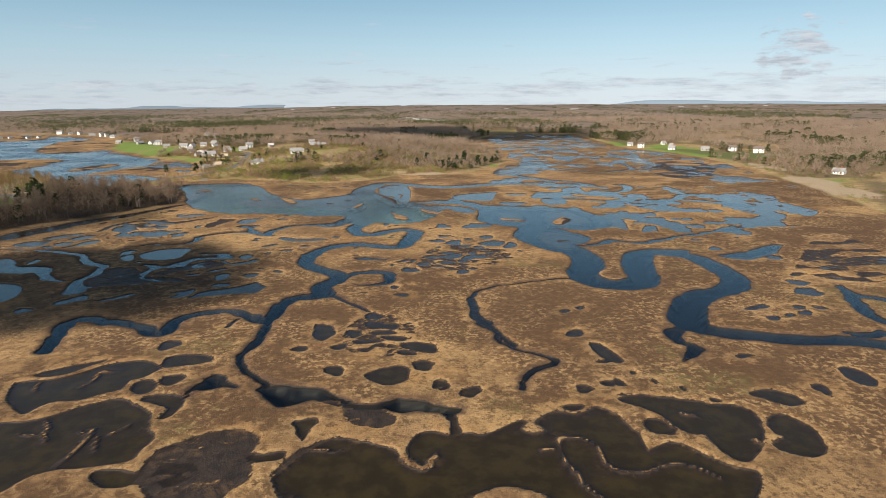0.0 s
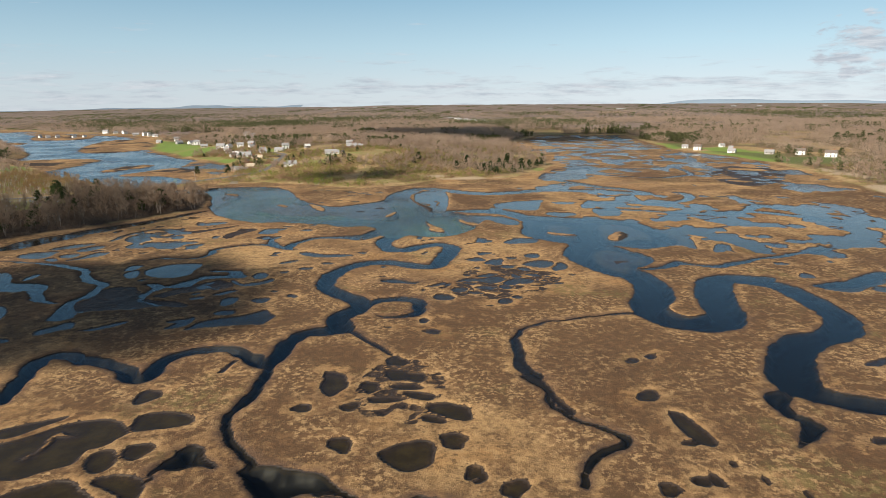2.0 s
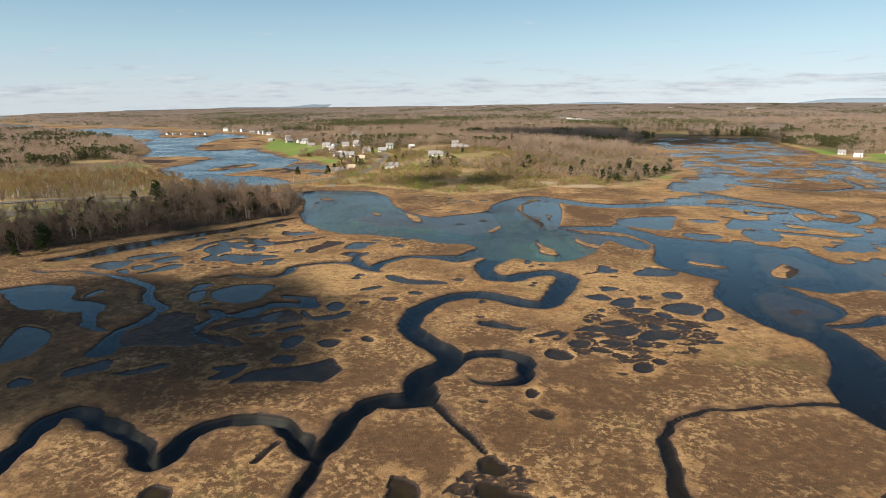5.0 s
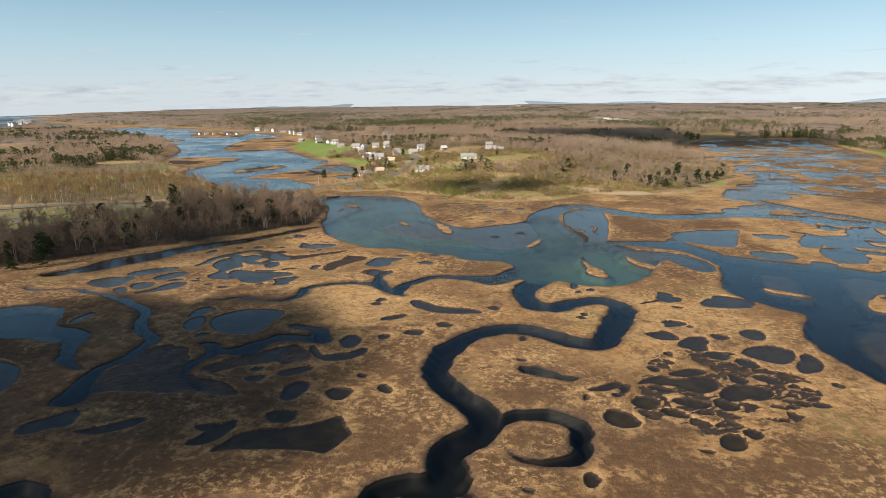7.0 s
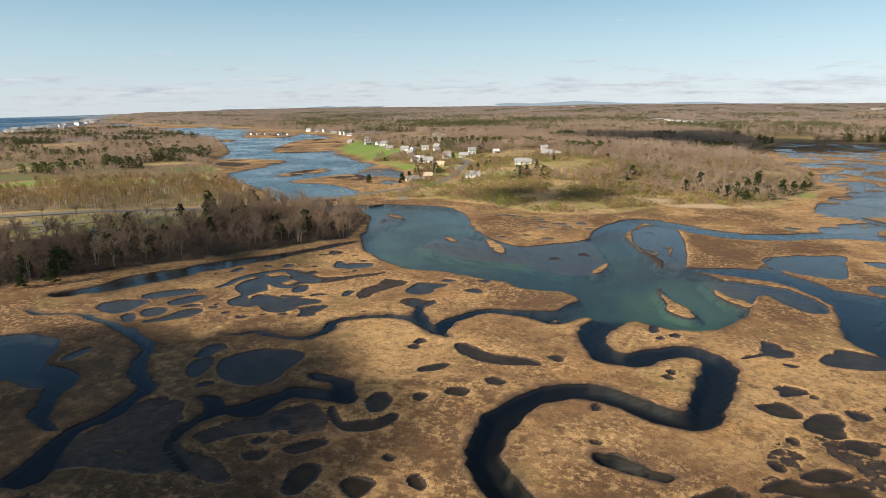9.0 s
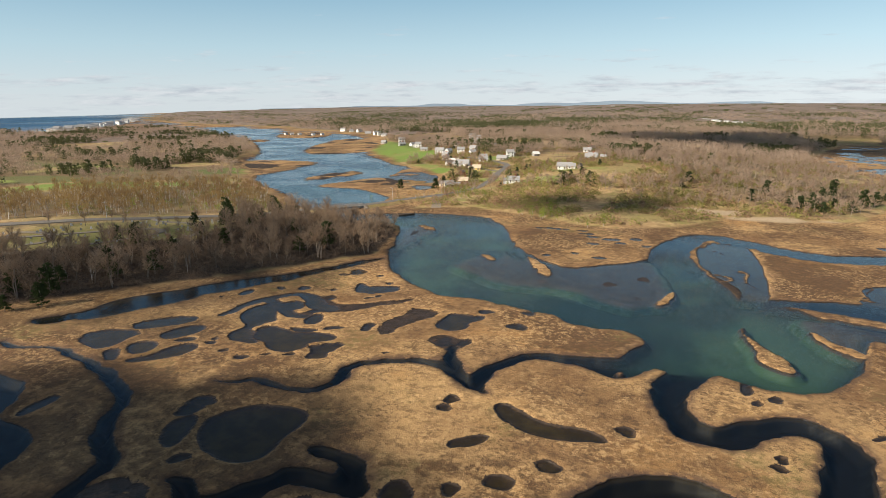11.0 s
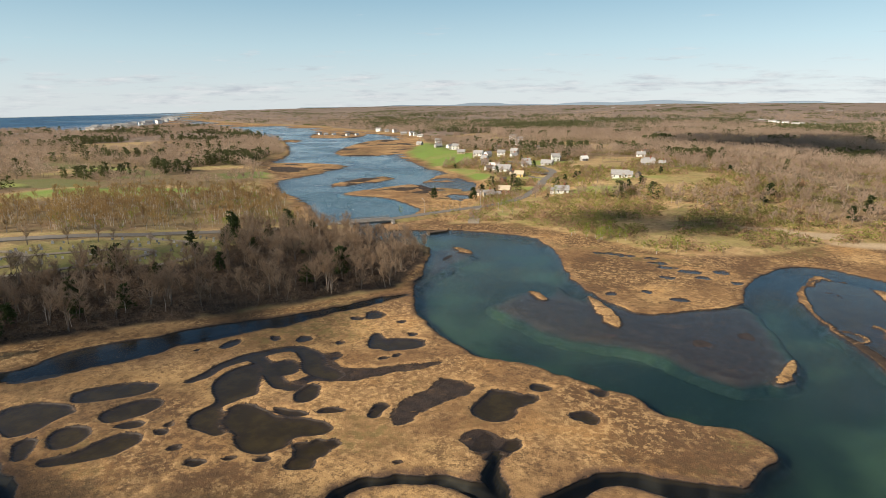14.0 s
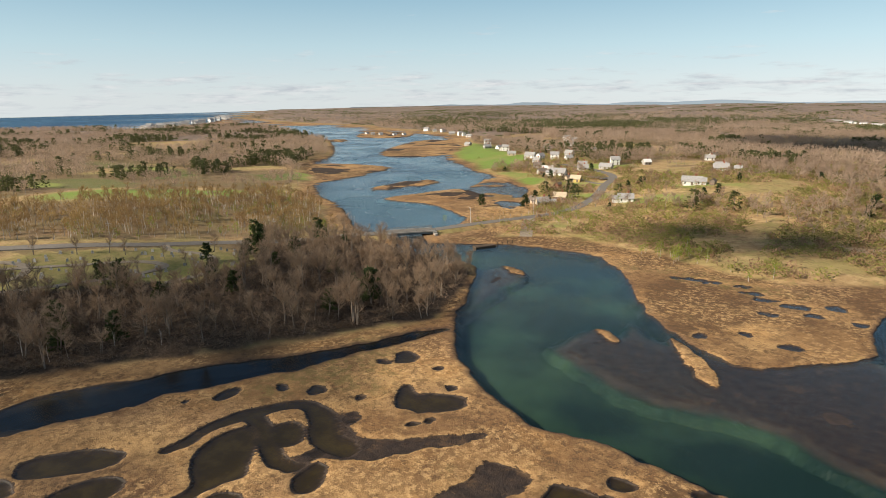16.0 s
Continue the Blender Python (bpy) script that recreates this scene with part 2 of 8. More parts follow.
    dry = g.mix(g.math("MULTIPLY", lawn, g.span(middle, 0.30, 0.42, 0.6, 1.0)), floor, grass)
    leafmould = g.mix(g.span(fine, 0.35, 0.65), (0.055, 0.038, 0.026), (0.12, 0.082, 0.052))
    dry = g.mix(g.attr("litter"), dry, leafmould)
    dry = g.mix(grit, dry, g.mix(g.span(fine, 0.3, 0.7), (0.36, 0.27, 0.17), (0.48, 0.37, 0.24)))
    colour = g.mix(land, marsh, dry)
    rough = g.span(z, 0.05, 0.28, 0.55, 0.95)
    rise = g.math("ADD", g.math("MULTIPLY", fine, 0.6), g.math("MULTIPLY", g.noise(2.6, 6, 0.75), 0.5))
    rise = g.math("MULTIPLY", rise, g.span(z, -0.12, 0.12, 0.06, 1.0))
    return g.done(colour, rough, g.bump(rise, 0.8, 0.5), spec=0.3)


def water_material():
    """Clear, slightly peaty water: a mirror of the sky over a see-through sheet."""
    g = Graph("tidal_water")
    calm = g.noise(0.018, 3)
    windy = g.attr("windy")
    breeze = g.math("MULTIPLY", windy, g.span(calm, 0.40, 0.60, 0.3, 1.0))
    breeze = g.math("MINIMUM", breeze, 1.0)
    ripple = g.math("MULTIPLY", g.noise(1.3, 3, 0.6, (1, 1.8, 1)), g.math("ADD", breeze, 0.10))
    normal = g.bump(ripple, 0.60, 0.5)
    weight = g.n.new("ShaderNodeLayerWeight")
    g.l.new(normal, weight.inputs["Normal"])
    mirror = g.math("ADD", g.math("MULTIPLY", g.math("POWER", weight.outputs["Facing"], 5.0), 0.98), 0.02)
    gloss = g.n.new("ShaderNodeBsdfGlossy")
    g.put(gloss.inputs["Roughness"], g.span(breeze, 0.0, 1.0, 0.05, 0.38, False))
    gloss.inputs["Color"].default_value = (1, 1, 1, 1)
    g.l.new(normal, gloss.inputs["Normal"])
    clear = g.n.new("ShaderNodeBsdfTransparent")
    clear.inputs["Color"].default_value = (0.80, 0.80, 0.74, 1)
    m = g.n.new("ShaderNodeMixShader")
    g.l.new(g.math("MULTIPLY", mirror, g.math("MULTIPLY", g.span(breeze, 0.0, 1.0, 1.0, 0.66, False), g.span(windy, 1.0, 2.0, 1.0, 0.30, False))), m.inputs[0])
    g.l.new(clear.outputs[0], m.inputs[1])
    g.l.new(gloss.outputs[0], m.inputs[2])
    g.l.new(m.outputs[0], g.n.new("ShaderNodeOutputMaterial").inputs[0])
    return g.mat


def mottled(name, a, b, scale=1.0, rough=0.85, attr="", bump=0.0, spec=0.3, glow=0.0):
    """Two tones by noise; attr shifts between them plant by plant, and Random per object. glow: share of light let through thin sprays."""
    g = Graph(name)
    f = g.span(g.noise(scale, 4), 0.3, 0.7)
    info = g.n.new("ShaderNodeObjectInfo")
    shift = g.attr(attr) if attr else info.outputs["Random"]
    f = g.math("ADD", g.math("MULTIPLY", f, 0.5), g.math("MULTIPLY", shift, 0.5))
    tone = g.mix(f, a, b)
    if not glow:
        return g.done(tone, rough, g.bump(g.noise(scale * 3, 3), bump, 0.05) if bump else None, spec=spec)
    face, back, both = g.n.new("ShaderNodeBsdfDiffuse"), g.n.new("ShaderNodeBsdfTranslucent"), g.n.new("ShaderNodeMixShader")
    for n in (face, back):
        g.l.new(tone, n.inputs["Color"])
    both.inputs[0].default_value = glow
    g.l.new(face.outputs[0], both.inputs[1])
    g.l.new(back.outputs[0], both.inputs[2])
    g.l.new(both.outputs[0], g.n.new("ShaderNodeOutputMaterial").inputs[0])
    return g.mat


GROUND, WATER = ground_material(), water_material()
BARK = mottled("grey_bark", (0.15, 0.115, 0.085), (0.34, 0.28, 0.22), 2.0)
BIRCH = mottled("pale_bark", (0.34, 0.29, 0.24), (0.55, 0.50, 0.44), 2.5)
TWIG = mottled("bare_twigs", (0.25, 0.175, 0.118), (0.46, 0.345, 0.240), 0.5, glow=0.45)
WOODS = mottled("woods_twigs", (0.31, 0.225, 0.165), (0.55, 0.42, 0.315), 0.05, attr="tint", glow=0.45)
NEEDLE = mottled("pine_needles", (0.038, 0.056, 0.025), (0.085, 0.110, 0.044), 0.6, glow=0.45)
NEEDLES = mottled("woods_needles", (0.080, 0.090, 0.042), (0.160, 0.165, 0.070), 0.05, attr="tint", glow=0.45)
BUD = mottled("young_leaves", (0.25, 0.165, 0.080), (0.40, 0.275, 0.115), 0.6, glow=0.45)
# darker than the twigs: shade between the crowns is mixed into this colour
SHADY_CANOPY = mottled("shady_canopy", (0.150, 0.110, 0.084), (0.270, 0.205, 0.155), 0.12, attr="tint")
BUDS = mottled("woods_young_leaves", (0.24, 0.150, 0.092), (0.42, 0.30, 0.125), 0.05, attr="tint", glow=0.45)
BRAMBLE = mottled("brambles", (0.10, 0.070, 0.047), (0.22, 0.155, 0.105), 0.05, attr="tint")
LEAF = mottled("spring_leaves", (0.19, 0.25, 0.042), (0.36, 0.40, 0.075), 0.6, glow=0.45)
LEAFS = mottled("woods_spring_leaves", (0.18, 0.20, 0.050), (0.34, 0.33, 0.085), 0.05, attr="tint", glow=0.45)
TWIGS = mottled("russet_twigs", (0.20, 0.125, 0.078), (0.52, 0.355, 0.22), 0.05, attr="tint", glow=0.45)
SCRUB = mottled("scrub", (0.145, 0.140, 0.052), (0.40, 0.375, 0.120), 0.05, attr="tint", glow=0.45)


def plain(name, colour, rough=0.7, vary=0.12, scale=3.0, metal=0.0, bump=0.0):
    """A painted or cast surface with slight weathering."""
    g = Graph(name)
    dull = tuple(c * (1 - vary * 2) for c in colour)
    f = g.math("MULTIPLY", g.span(g.noise(scale, 5, 0.65), 0.35, 0.7), 0.8)
    return g.done(g.mix(f, colour, dull), rough, g.bump(g.noise(scale * 6, 3), bump, 0.03) if bump else None, metal)


WHITE = plain("white_clapboard", (0.80, 0.79, 0.76), 0.6, 0.06, 0.8)
GREY_WALL = plain("grey_shingle_wall", (0.42, 0.40, 0.37), 0.8, 0.12, 0.8)
TAN_WALL = plain("tan_clapboard", (0.55, 0.45, 0.32), 0.7, 0.1, 0.8)
BRICK = plain("red_brick", (0.36, 0.14, 0.09), 0.85, 0.15, 2.0)
YELLOW = plain("yellow_clapboard", (0.66, 0.48, 0.16), 0.7, 0.1, 0.8)
SHINGLE = plain("grey_roof_shingle", (0.36, 0.35, 0.34), 0.85, 0.16, 1.2, bump=0.3)
DARK_ROOF = plain("brown_roof_shingle", (0.20, 0.16, 0.13), 0.85, 0.16, 1.2, bump=0.3)
ASPHALT = plain("worn_asphalt", (0.19, 0.172, 0.15), 0.9, 0.12, 0.7, bump=0.2)
GRAVEL = plain("pale_gravel", (0.30, 0.25, 0.19), 0.95, 0.14, 0.9, bump=0.3)
CONCRETE = plain("weathered_concrete", (0.42, 0.40, 0.36), 0.85, 0.16, 0.9, bump=0.2)
GIRDER = plain("blue_grey_girder", (0.16, 0.22, 0.25), 0.5, 0.15, 1.0)
TIMBER = plain("tarred_timber", (0.11, 0.08, 0.055), 0.85, 0.2, 1.5, bump=0.4)
POLE = plain("grey_pole", (0.50, 0.49, 0.47), 0.6, 0.12, 1.0)
STONE = plain("grave_stone", (0.55, 0.53, 0.50), 0.8, 0.15, 2.0)


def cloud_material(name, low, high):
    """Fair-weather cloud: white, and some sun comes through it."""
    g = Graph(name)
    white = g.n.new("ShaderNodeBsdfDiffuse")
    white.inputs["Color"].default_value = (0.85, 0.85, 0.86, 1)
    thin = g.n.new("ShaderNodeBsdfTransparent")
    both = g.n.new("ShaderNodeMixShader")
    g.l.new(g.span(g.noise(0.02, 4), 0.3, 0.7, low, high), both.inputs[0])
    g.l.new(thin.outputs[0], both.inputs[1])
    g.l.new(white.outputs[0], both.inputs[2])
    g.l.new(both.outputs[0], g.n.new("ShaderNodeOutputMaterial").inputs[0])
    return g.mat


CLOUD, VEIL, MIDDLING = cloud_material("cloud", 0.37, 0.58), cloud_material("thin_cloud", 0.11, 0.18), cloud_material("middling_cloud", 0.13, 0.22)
# the blue haze of the distance is put into the hills' base colour
HAZED_HILL = plain("hazed_hill", (0.20, 0.26, 0.33), 1.0, 0.06, 0.002)


def glass_material():
    g = Graph("window_glass")
    return g.done((0.03, 0.035, 0.04), 0.06, spec=0.6)


GLASS = glass_material()

# ---- plan of the marsh: courses in metres, (x, y, width) for creeks, outlines for basins, flats and islets, (x, y, half width, half length) for pools ----
CREEKS = {
    "west_creek": [(-108.7, 149.8, 5), (-111.8, 158.4, 5), (-115.3, 168.3, 5), (-114.6, 174.3, 5), (-108.1, 174.7, 5), (-101, 170.5, 5), (-91.8, 167.9, 5), (-84.2, 161.5, 5), (-81.5, 161.9, 5), (-83, 169.2, 5), (-82.5, 176.3, 5), (-76.7, 180.1, 5), (-68.4, 180.8, 5), (-61.9, 176.6, 5), (-57.5, 170.9, 5), (-55.7, 171.7, 5.5), (-54.4, 177.8, 6), (-54.9, 188.2, 6), (-50.6, 194.9, 6), (-41.6, 197.3, 7)],
    "main_creek": [(-50.5, 192.7, 6), (-44.5, 196.1, 7), (-43.1, 201.3, 8), (-45.6, 206.1, 7), (-41.4, 213.1, 8), (-40, 218.3, 8), (-44.1, 223.8, 8), (-51.2, 228.4, 7.5), (-56.5, 234.7, 7.5), (-59.4, 242, 7.5), (-58.9, 254.4, 7.5), (-54.1, 266.3, 7.5), (-45.4, 271.9, 7.5), (-35.3, 269.5, 7.5), (-27.2, 265.2, 7.5), (-21.3, 265.3, 7.5), (-17.9, 272.8, 8), (-17.5, 284.7, 8), (-14.6, 298.4, 8), (-22.7, 304.7, 7.5), (-30.3, 298.4, 7.5), (-36.5, 290.5, 7.5), (-43.9, 292.8, 8), (-48.4, 302.2, 8), (-47.6, 315, 9), (-39.9, 325.2, 9)],
    "oxbow": [(-38.5, 218, 5), (-36.4, 221.9, 5), (-31.5, 224.6, 5), (-25.7, 224.6, 5.5), (-22, 220.7, 5), (-20.9, 215.6, 4.5), (-22.6, 211.2, 4), (-25.8, 207.7, 3), (-29.8, 206.8, 2.2), (-33.6, 207.9, 1.4)],
    "south_creek": [(-54.9, 171.5, 2.9), (-53.1, 160.8, 2.9), (-53.4, 150.5, 2.5), (-54.7, 143.4, 2.5), (-50.2, 136.9, 2.2), (-42.1, 129.7, 2.2), (-43.5, 126.8, 1.8), (-36.4, 125.1, 2.2)],
    "middle_creek": [(47.3, 215.9, 2.4), (35.3, 212.2, 1.8), (24.8, 208.2, 1.8), (16.2, 205.8, 1.8), (10.2, 200.5, 2.1), (7.1, 193.1, 2.1), (7.9, 184.7, 1.8), (9.6, 175.1, 1.8), (12.8, 168, 2.1)],
    "middle_creek_end": [(9.7, 169.6, 1.8), (14.4, 160.6, 2.1), (13.6, 154.8, 1.8), (19.1, 148.6, 1.8), (24.8, 146.4, 2.1), (28.3, 141.5, 2.4), (22, 137.3, 2.4), (18.6, 132.6, 2.1), (17.3, 127.4, 1.8)],
    "east_channel": [(49.1, 268.8, 14), (57.7, 253.4, 13), (57.8, 234.6, 14), (50.8, 219.5, 13), (55.1, 208.4, 13), (63.6, 205.5, 14), (72.8, 211.1, 13), (74.9, 227.8, 12), (79.2, 245.3, 13), (88.7, 257, 9), (101.8, 254.7, 8)],
    "east_channel_end": [(90.4, 253.5, 11), (103.1, 248.3, 10), (105.7, 232.1, 10), (106.8, 210.5, 11), (97.6, 199.4, 11), (86.1, 195.2, 11), (76, 182.2, 12), (70.6, 167.4, 13), (75.6, 161.6, 8), (85.4, 158.5, 8), (97, 153.9, 8), (109.9, 154.9, 8), (117.9, 151.3, 9)],
    "north_channel": [(-59.9, 416.5, 16), (-61.6, 448.5, 16), (-52.4, 481.7, 13), (-33.5, 474.5, 13), (-14.1, 457.5, 14), (9.6, 456.9, 14), (40.2, 475.2, 13), (67.7, 472.2, 14), (92.2, 464.5, 15), (107.1, 458.2, 15)],
    "far_creek": [(29, 800, 9), (85, 833, 10), (165, 807, 9)],
    "crescent_two": [(-37.5, 245.1, 4), (-33.2, 243.8, 5), (-25.8, 243.2, 3)],
    "ditch": [(-37.8, 195.8, 0.8), (-31.4, 187.7, 0.7), (-26, 180.8, 0.6)],
    "north_loop": [(61.8, 602.3, 5), (88.5, 617.3, 7), (102.7, 627.3, 8), (89.2, 575.9, 8), (102.6, 562, 7), (126.1, 549.7, 6), (146, 544.5, 7), (163.1, 559.4, 7), (176.5, 567.5, 5), (179, 610.4, 5), (175.7, 623.1, 4), (152.3, 617.2, 4), (130.6, 607.1, 3)],
    "north_arm": [(50.3, 537.1, 7), (65.3, 519, 8), (81.1, 491.3, 10), (98.3, 482.1, 10), (112.2, 463.6, 6)],
    "east_reach": [(67.8, 399.1, 5), (88.1, 394.3, 6), (109.5, 386.8, 7), (128.4, 384, 8), (149.2, 393.8, 9), (161, 388.7, 10), (177.7, 374.5, 10), (186.4, 366, 10)],
    "east_feeder": [(153.6, 397.4, 7), (169.7, 417.6, 9), (171.6, 405.7, 8)],
    "east_curve": [(60.5, 432.5, 3), (75.3, 421.8, 4), (96.6, 416.2, 5), (117.2, 421.9, 6), (133.3, 437.1, 7), (137.8, 461.2, 7), (130.3, 465.2, 5)],
    "east_far_creek": [(60.4, 265.6, 4), (70.9, 268.8, 4), (77.2, 276.6, 6), (82, 273.6, 4), (88.7, 270.8, 5), (97.2, 273.2, 5), (105.7, 279.8, 4), (118.8, 287.2, 4), (135.9, 294.6, 4), (150.3, 301.9, 4)],
    "bridge_gap": [(-231.5, 451.1, 14), (-251.5, 473.6, 13), (-268.3, 491.2, 20)],
    "east_far_creek_two": [(116.5, 246.1, 5), (133.4, 251.5, 9), (148.1, 264.6, 5)],
    "left_creek": [(-221.3, 261.2, 2), (-214, 260, 2.5), (-209.4, 261.9, 1.5), (-202.2, 265.9, 2), (-191.9, 263, 3), (-186.4, 264.3, 3), (-175.7, 260.3, 3.5), (-164.2, 256.5, 4), (-158.1, 251.3, 4), (-153.2, 244.4, 4), (-147.6, 238.8, 4.5), (-141.2, 236.7, 4.5), (-138.5, 233.4, 4), (-138.6, 229.2, 4), (-138.1, 223.5, 4), (-138.4, 218.2, 5), (-139.3, 214.2, 5), (-137.1, 210.6, 6), (-134, 205.5, 7), (-131.9, 201.4, 8)],
    "spit_creek": [(-61.2, 315.8, 12), (-70.5, 315.9, 6), (-75.2, 315.6, 5), (-80.1, 315, 4.5), (-84.3, 312.1, 4.5), (-87.6, 306.5, 5), (-89.7, 301.7, 5), (-90.2, 296.7, 6), (-91.3, 293.9, 6), (-94.3, 294.7, 5), (-98.2, 297.8, 4.5), (-100.8, 299.1, 5), (-105.7, 299.5, 4), (-112.7, 297, 3.5), (-119, 293.3, 3.5), (-122, 289.2, 3), (-122.8, 286.3, 3.5), (-120.7, 282.4, 3), (-120.3, 279.2, 3), (-122.4, 274.9, 3), (-125.3, 273.6, 3), (-130, 272.4, 2.5), (-133.7, 271.8, 3), (-138.8, 273.9, 2.5), (-140.9, 273, 2.5), (-142.4, 270, 2), (-146.3, 269.3, 1.5), (-148.6, 268.2, 1)],
    "spit_branch": [(-99.4, 299, 4), (-102.5, 305.1, 3.5), (-104.4, 310.1, 3)],
    "spit_stub": [(-91.3, 293.9, 6), (-89, 291.7, 4), (-86.4, 290.4, 2)],
    "trib_a": [(139.2, 204.7, 3), (136.7, 196.4, 4), (139.5, 192.1, 4.5), (145.9, 187.9, 5)],
    "trib_b": [(136.7, 196.4, 4), (130.3, 181, 5), (128.7, 170.9, 5), (130.7, 166.7, 5)],
    "trib_c": [(123.8, 159.7, 5), (116.7, 158.1, 4), (113.1, 159.9, 2)],
    "east_tail": [(64.7, 162.6, 6), (63.3, 156.3, 3.5), (63.2, 153.1, 3), (66.4, 152.3, 4), (65.8, 147.1, 4.5), (59.9, 141.5, 1.5)],
}
BASINS = {
    "east_head": [(-39.5, 371.8), (-30, 379), (-20.2, 384), (-5.3, 381.1), (6.5, 378.7), (16, 367.9), (19.3, 352.2), (16, 326.3), (21.3, 317.6), (30.1, 308.5), (37.4, 307.2), (32.6, 295.2), (32.3, 281.2), (36.5, 270.3), (40.7, 262.6), (46.5, 255.6), (52, 249.2), (64.4, 282.2), (60.9, 299.4), (52.1, 308.1), (40.6, 319.9), (29.7, 326.6), (31.2, 345.5), (29, 360.2), (23.5, 377), (14.2, 388.6), (5, 398), (-10.2, 392.7), (-25.6, 389.8), (-40.4, 380.9)],
    "side_flat": [(30.7, 358), (33.9, 352.8), (46.3, 351.3), (40.6, 319.9), (29.5, 325.2), (28.6, 337.1)],
    "wedge_flat": [(-21.1, 376.8), (-7.8, 375.9), (6.2, 373.3), (14.7, 365.6), (18.7, 350.3), (12, 345.9), (5.1, 352.7), (-1, 364.2), (-3.5, 353.1), (-7.9, 343), (-12.3, 354.4), (-18.2, 362.6)],
    "east_lobe": [(19.4, 378), (36.8, 372), (56.6, 369.5), (72.7, 365.4), (83.2, 353), (87.5, 331.8), (88.7, 311.3), (81.3, 303.1), (68.7, 297.3), (60.8, 300.9), (50.8, 307.3), (38.7, 304.1), (25.7, 314.6), (16.6, 326.7), (19.3, 355.8)],
    "channel_side": [(41.6, 280.2), (45.9, 293.1), (53.9, 300.1), (65.3, 292.6), (70.5, 279.6), (63.7, 269.4), (52.7, 265.4), (45.4, 268)],
    "basin": [(-176, 401.3), (-194.5, 443.1), (-200.7, 470.9), (-170.1, 491.1), (-147, 470.5), (-129.2, 430.8), (-106.7, 404), (-84.2, 398.6), (-65.1, 412.2), (-66.2, 447.3), (-54.4, 441.7), (-43.8, 413.6), (-33.7, 390.3), (-24, 388), (-16, 345), (-17, 326), (-28.4, 321.2), (-43.1, 325.8), (-55.8, 314.9), (-66.4, 315.5), (-57, 332.2), (-59.8, 340.8), (-72.7, 340.8), (-100.3, 349.8), (-127.3, 356.6), (-151.9, 370.9)],
    "river": [(-249.3, 455.8), (-218.2, 442.8), (-197.2, 448), (-190.6, 431.9), (-181.9, 413.8), (-170.7, 386.8), (-162.2, 375.1), (-155.5, 366.6), (-143.4, 356.6), (-133.9, 352.2), (-127.7, 348.9), (-119, 349.6), (-111, 349.1), (-104.4, 348), (-97.5, 347.5), (-89.2, 345.4), (-73.9, 344.8), (-47.7, 356.8), (-43.1, 379.2), (-60, 411), (-66.5, 441.6), (-68.4, 427.2), (-74.9, 418.2), (-84, 410), (-92.8, 401.6), (-101.7, 401.6), (-115.6, 408.5), (-124.7, 418.1), (-132.9, 438.3), (-143.9, 463.3), (-161.6, 484), (-188.2, 486.8), (-214.6, 477.7)],
    "lower_river": [(-88.4, 346.8), (-77.5, 338), (-59.2, 342.9), (-53.3, 329.7), (-52.5, 315.8), (-43.2, 322.5), (-36.3, 321.1), (-27.4, 316.7), (-21.7, 318.6), (-12.9, 324), (-6.5, 339.2), (-2.6, 360.8), (-15.1, 383), (-33.9, 383.1), (-56.5, 385.5), (-65.5, 436.1), (-82.3, 398), (-94.1, 368.3)],
}
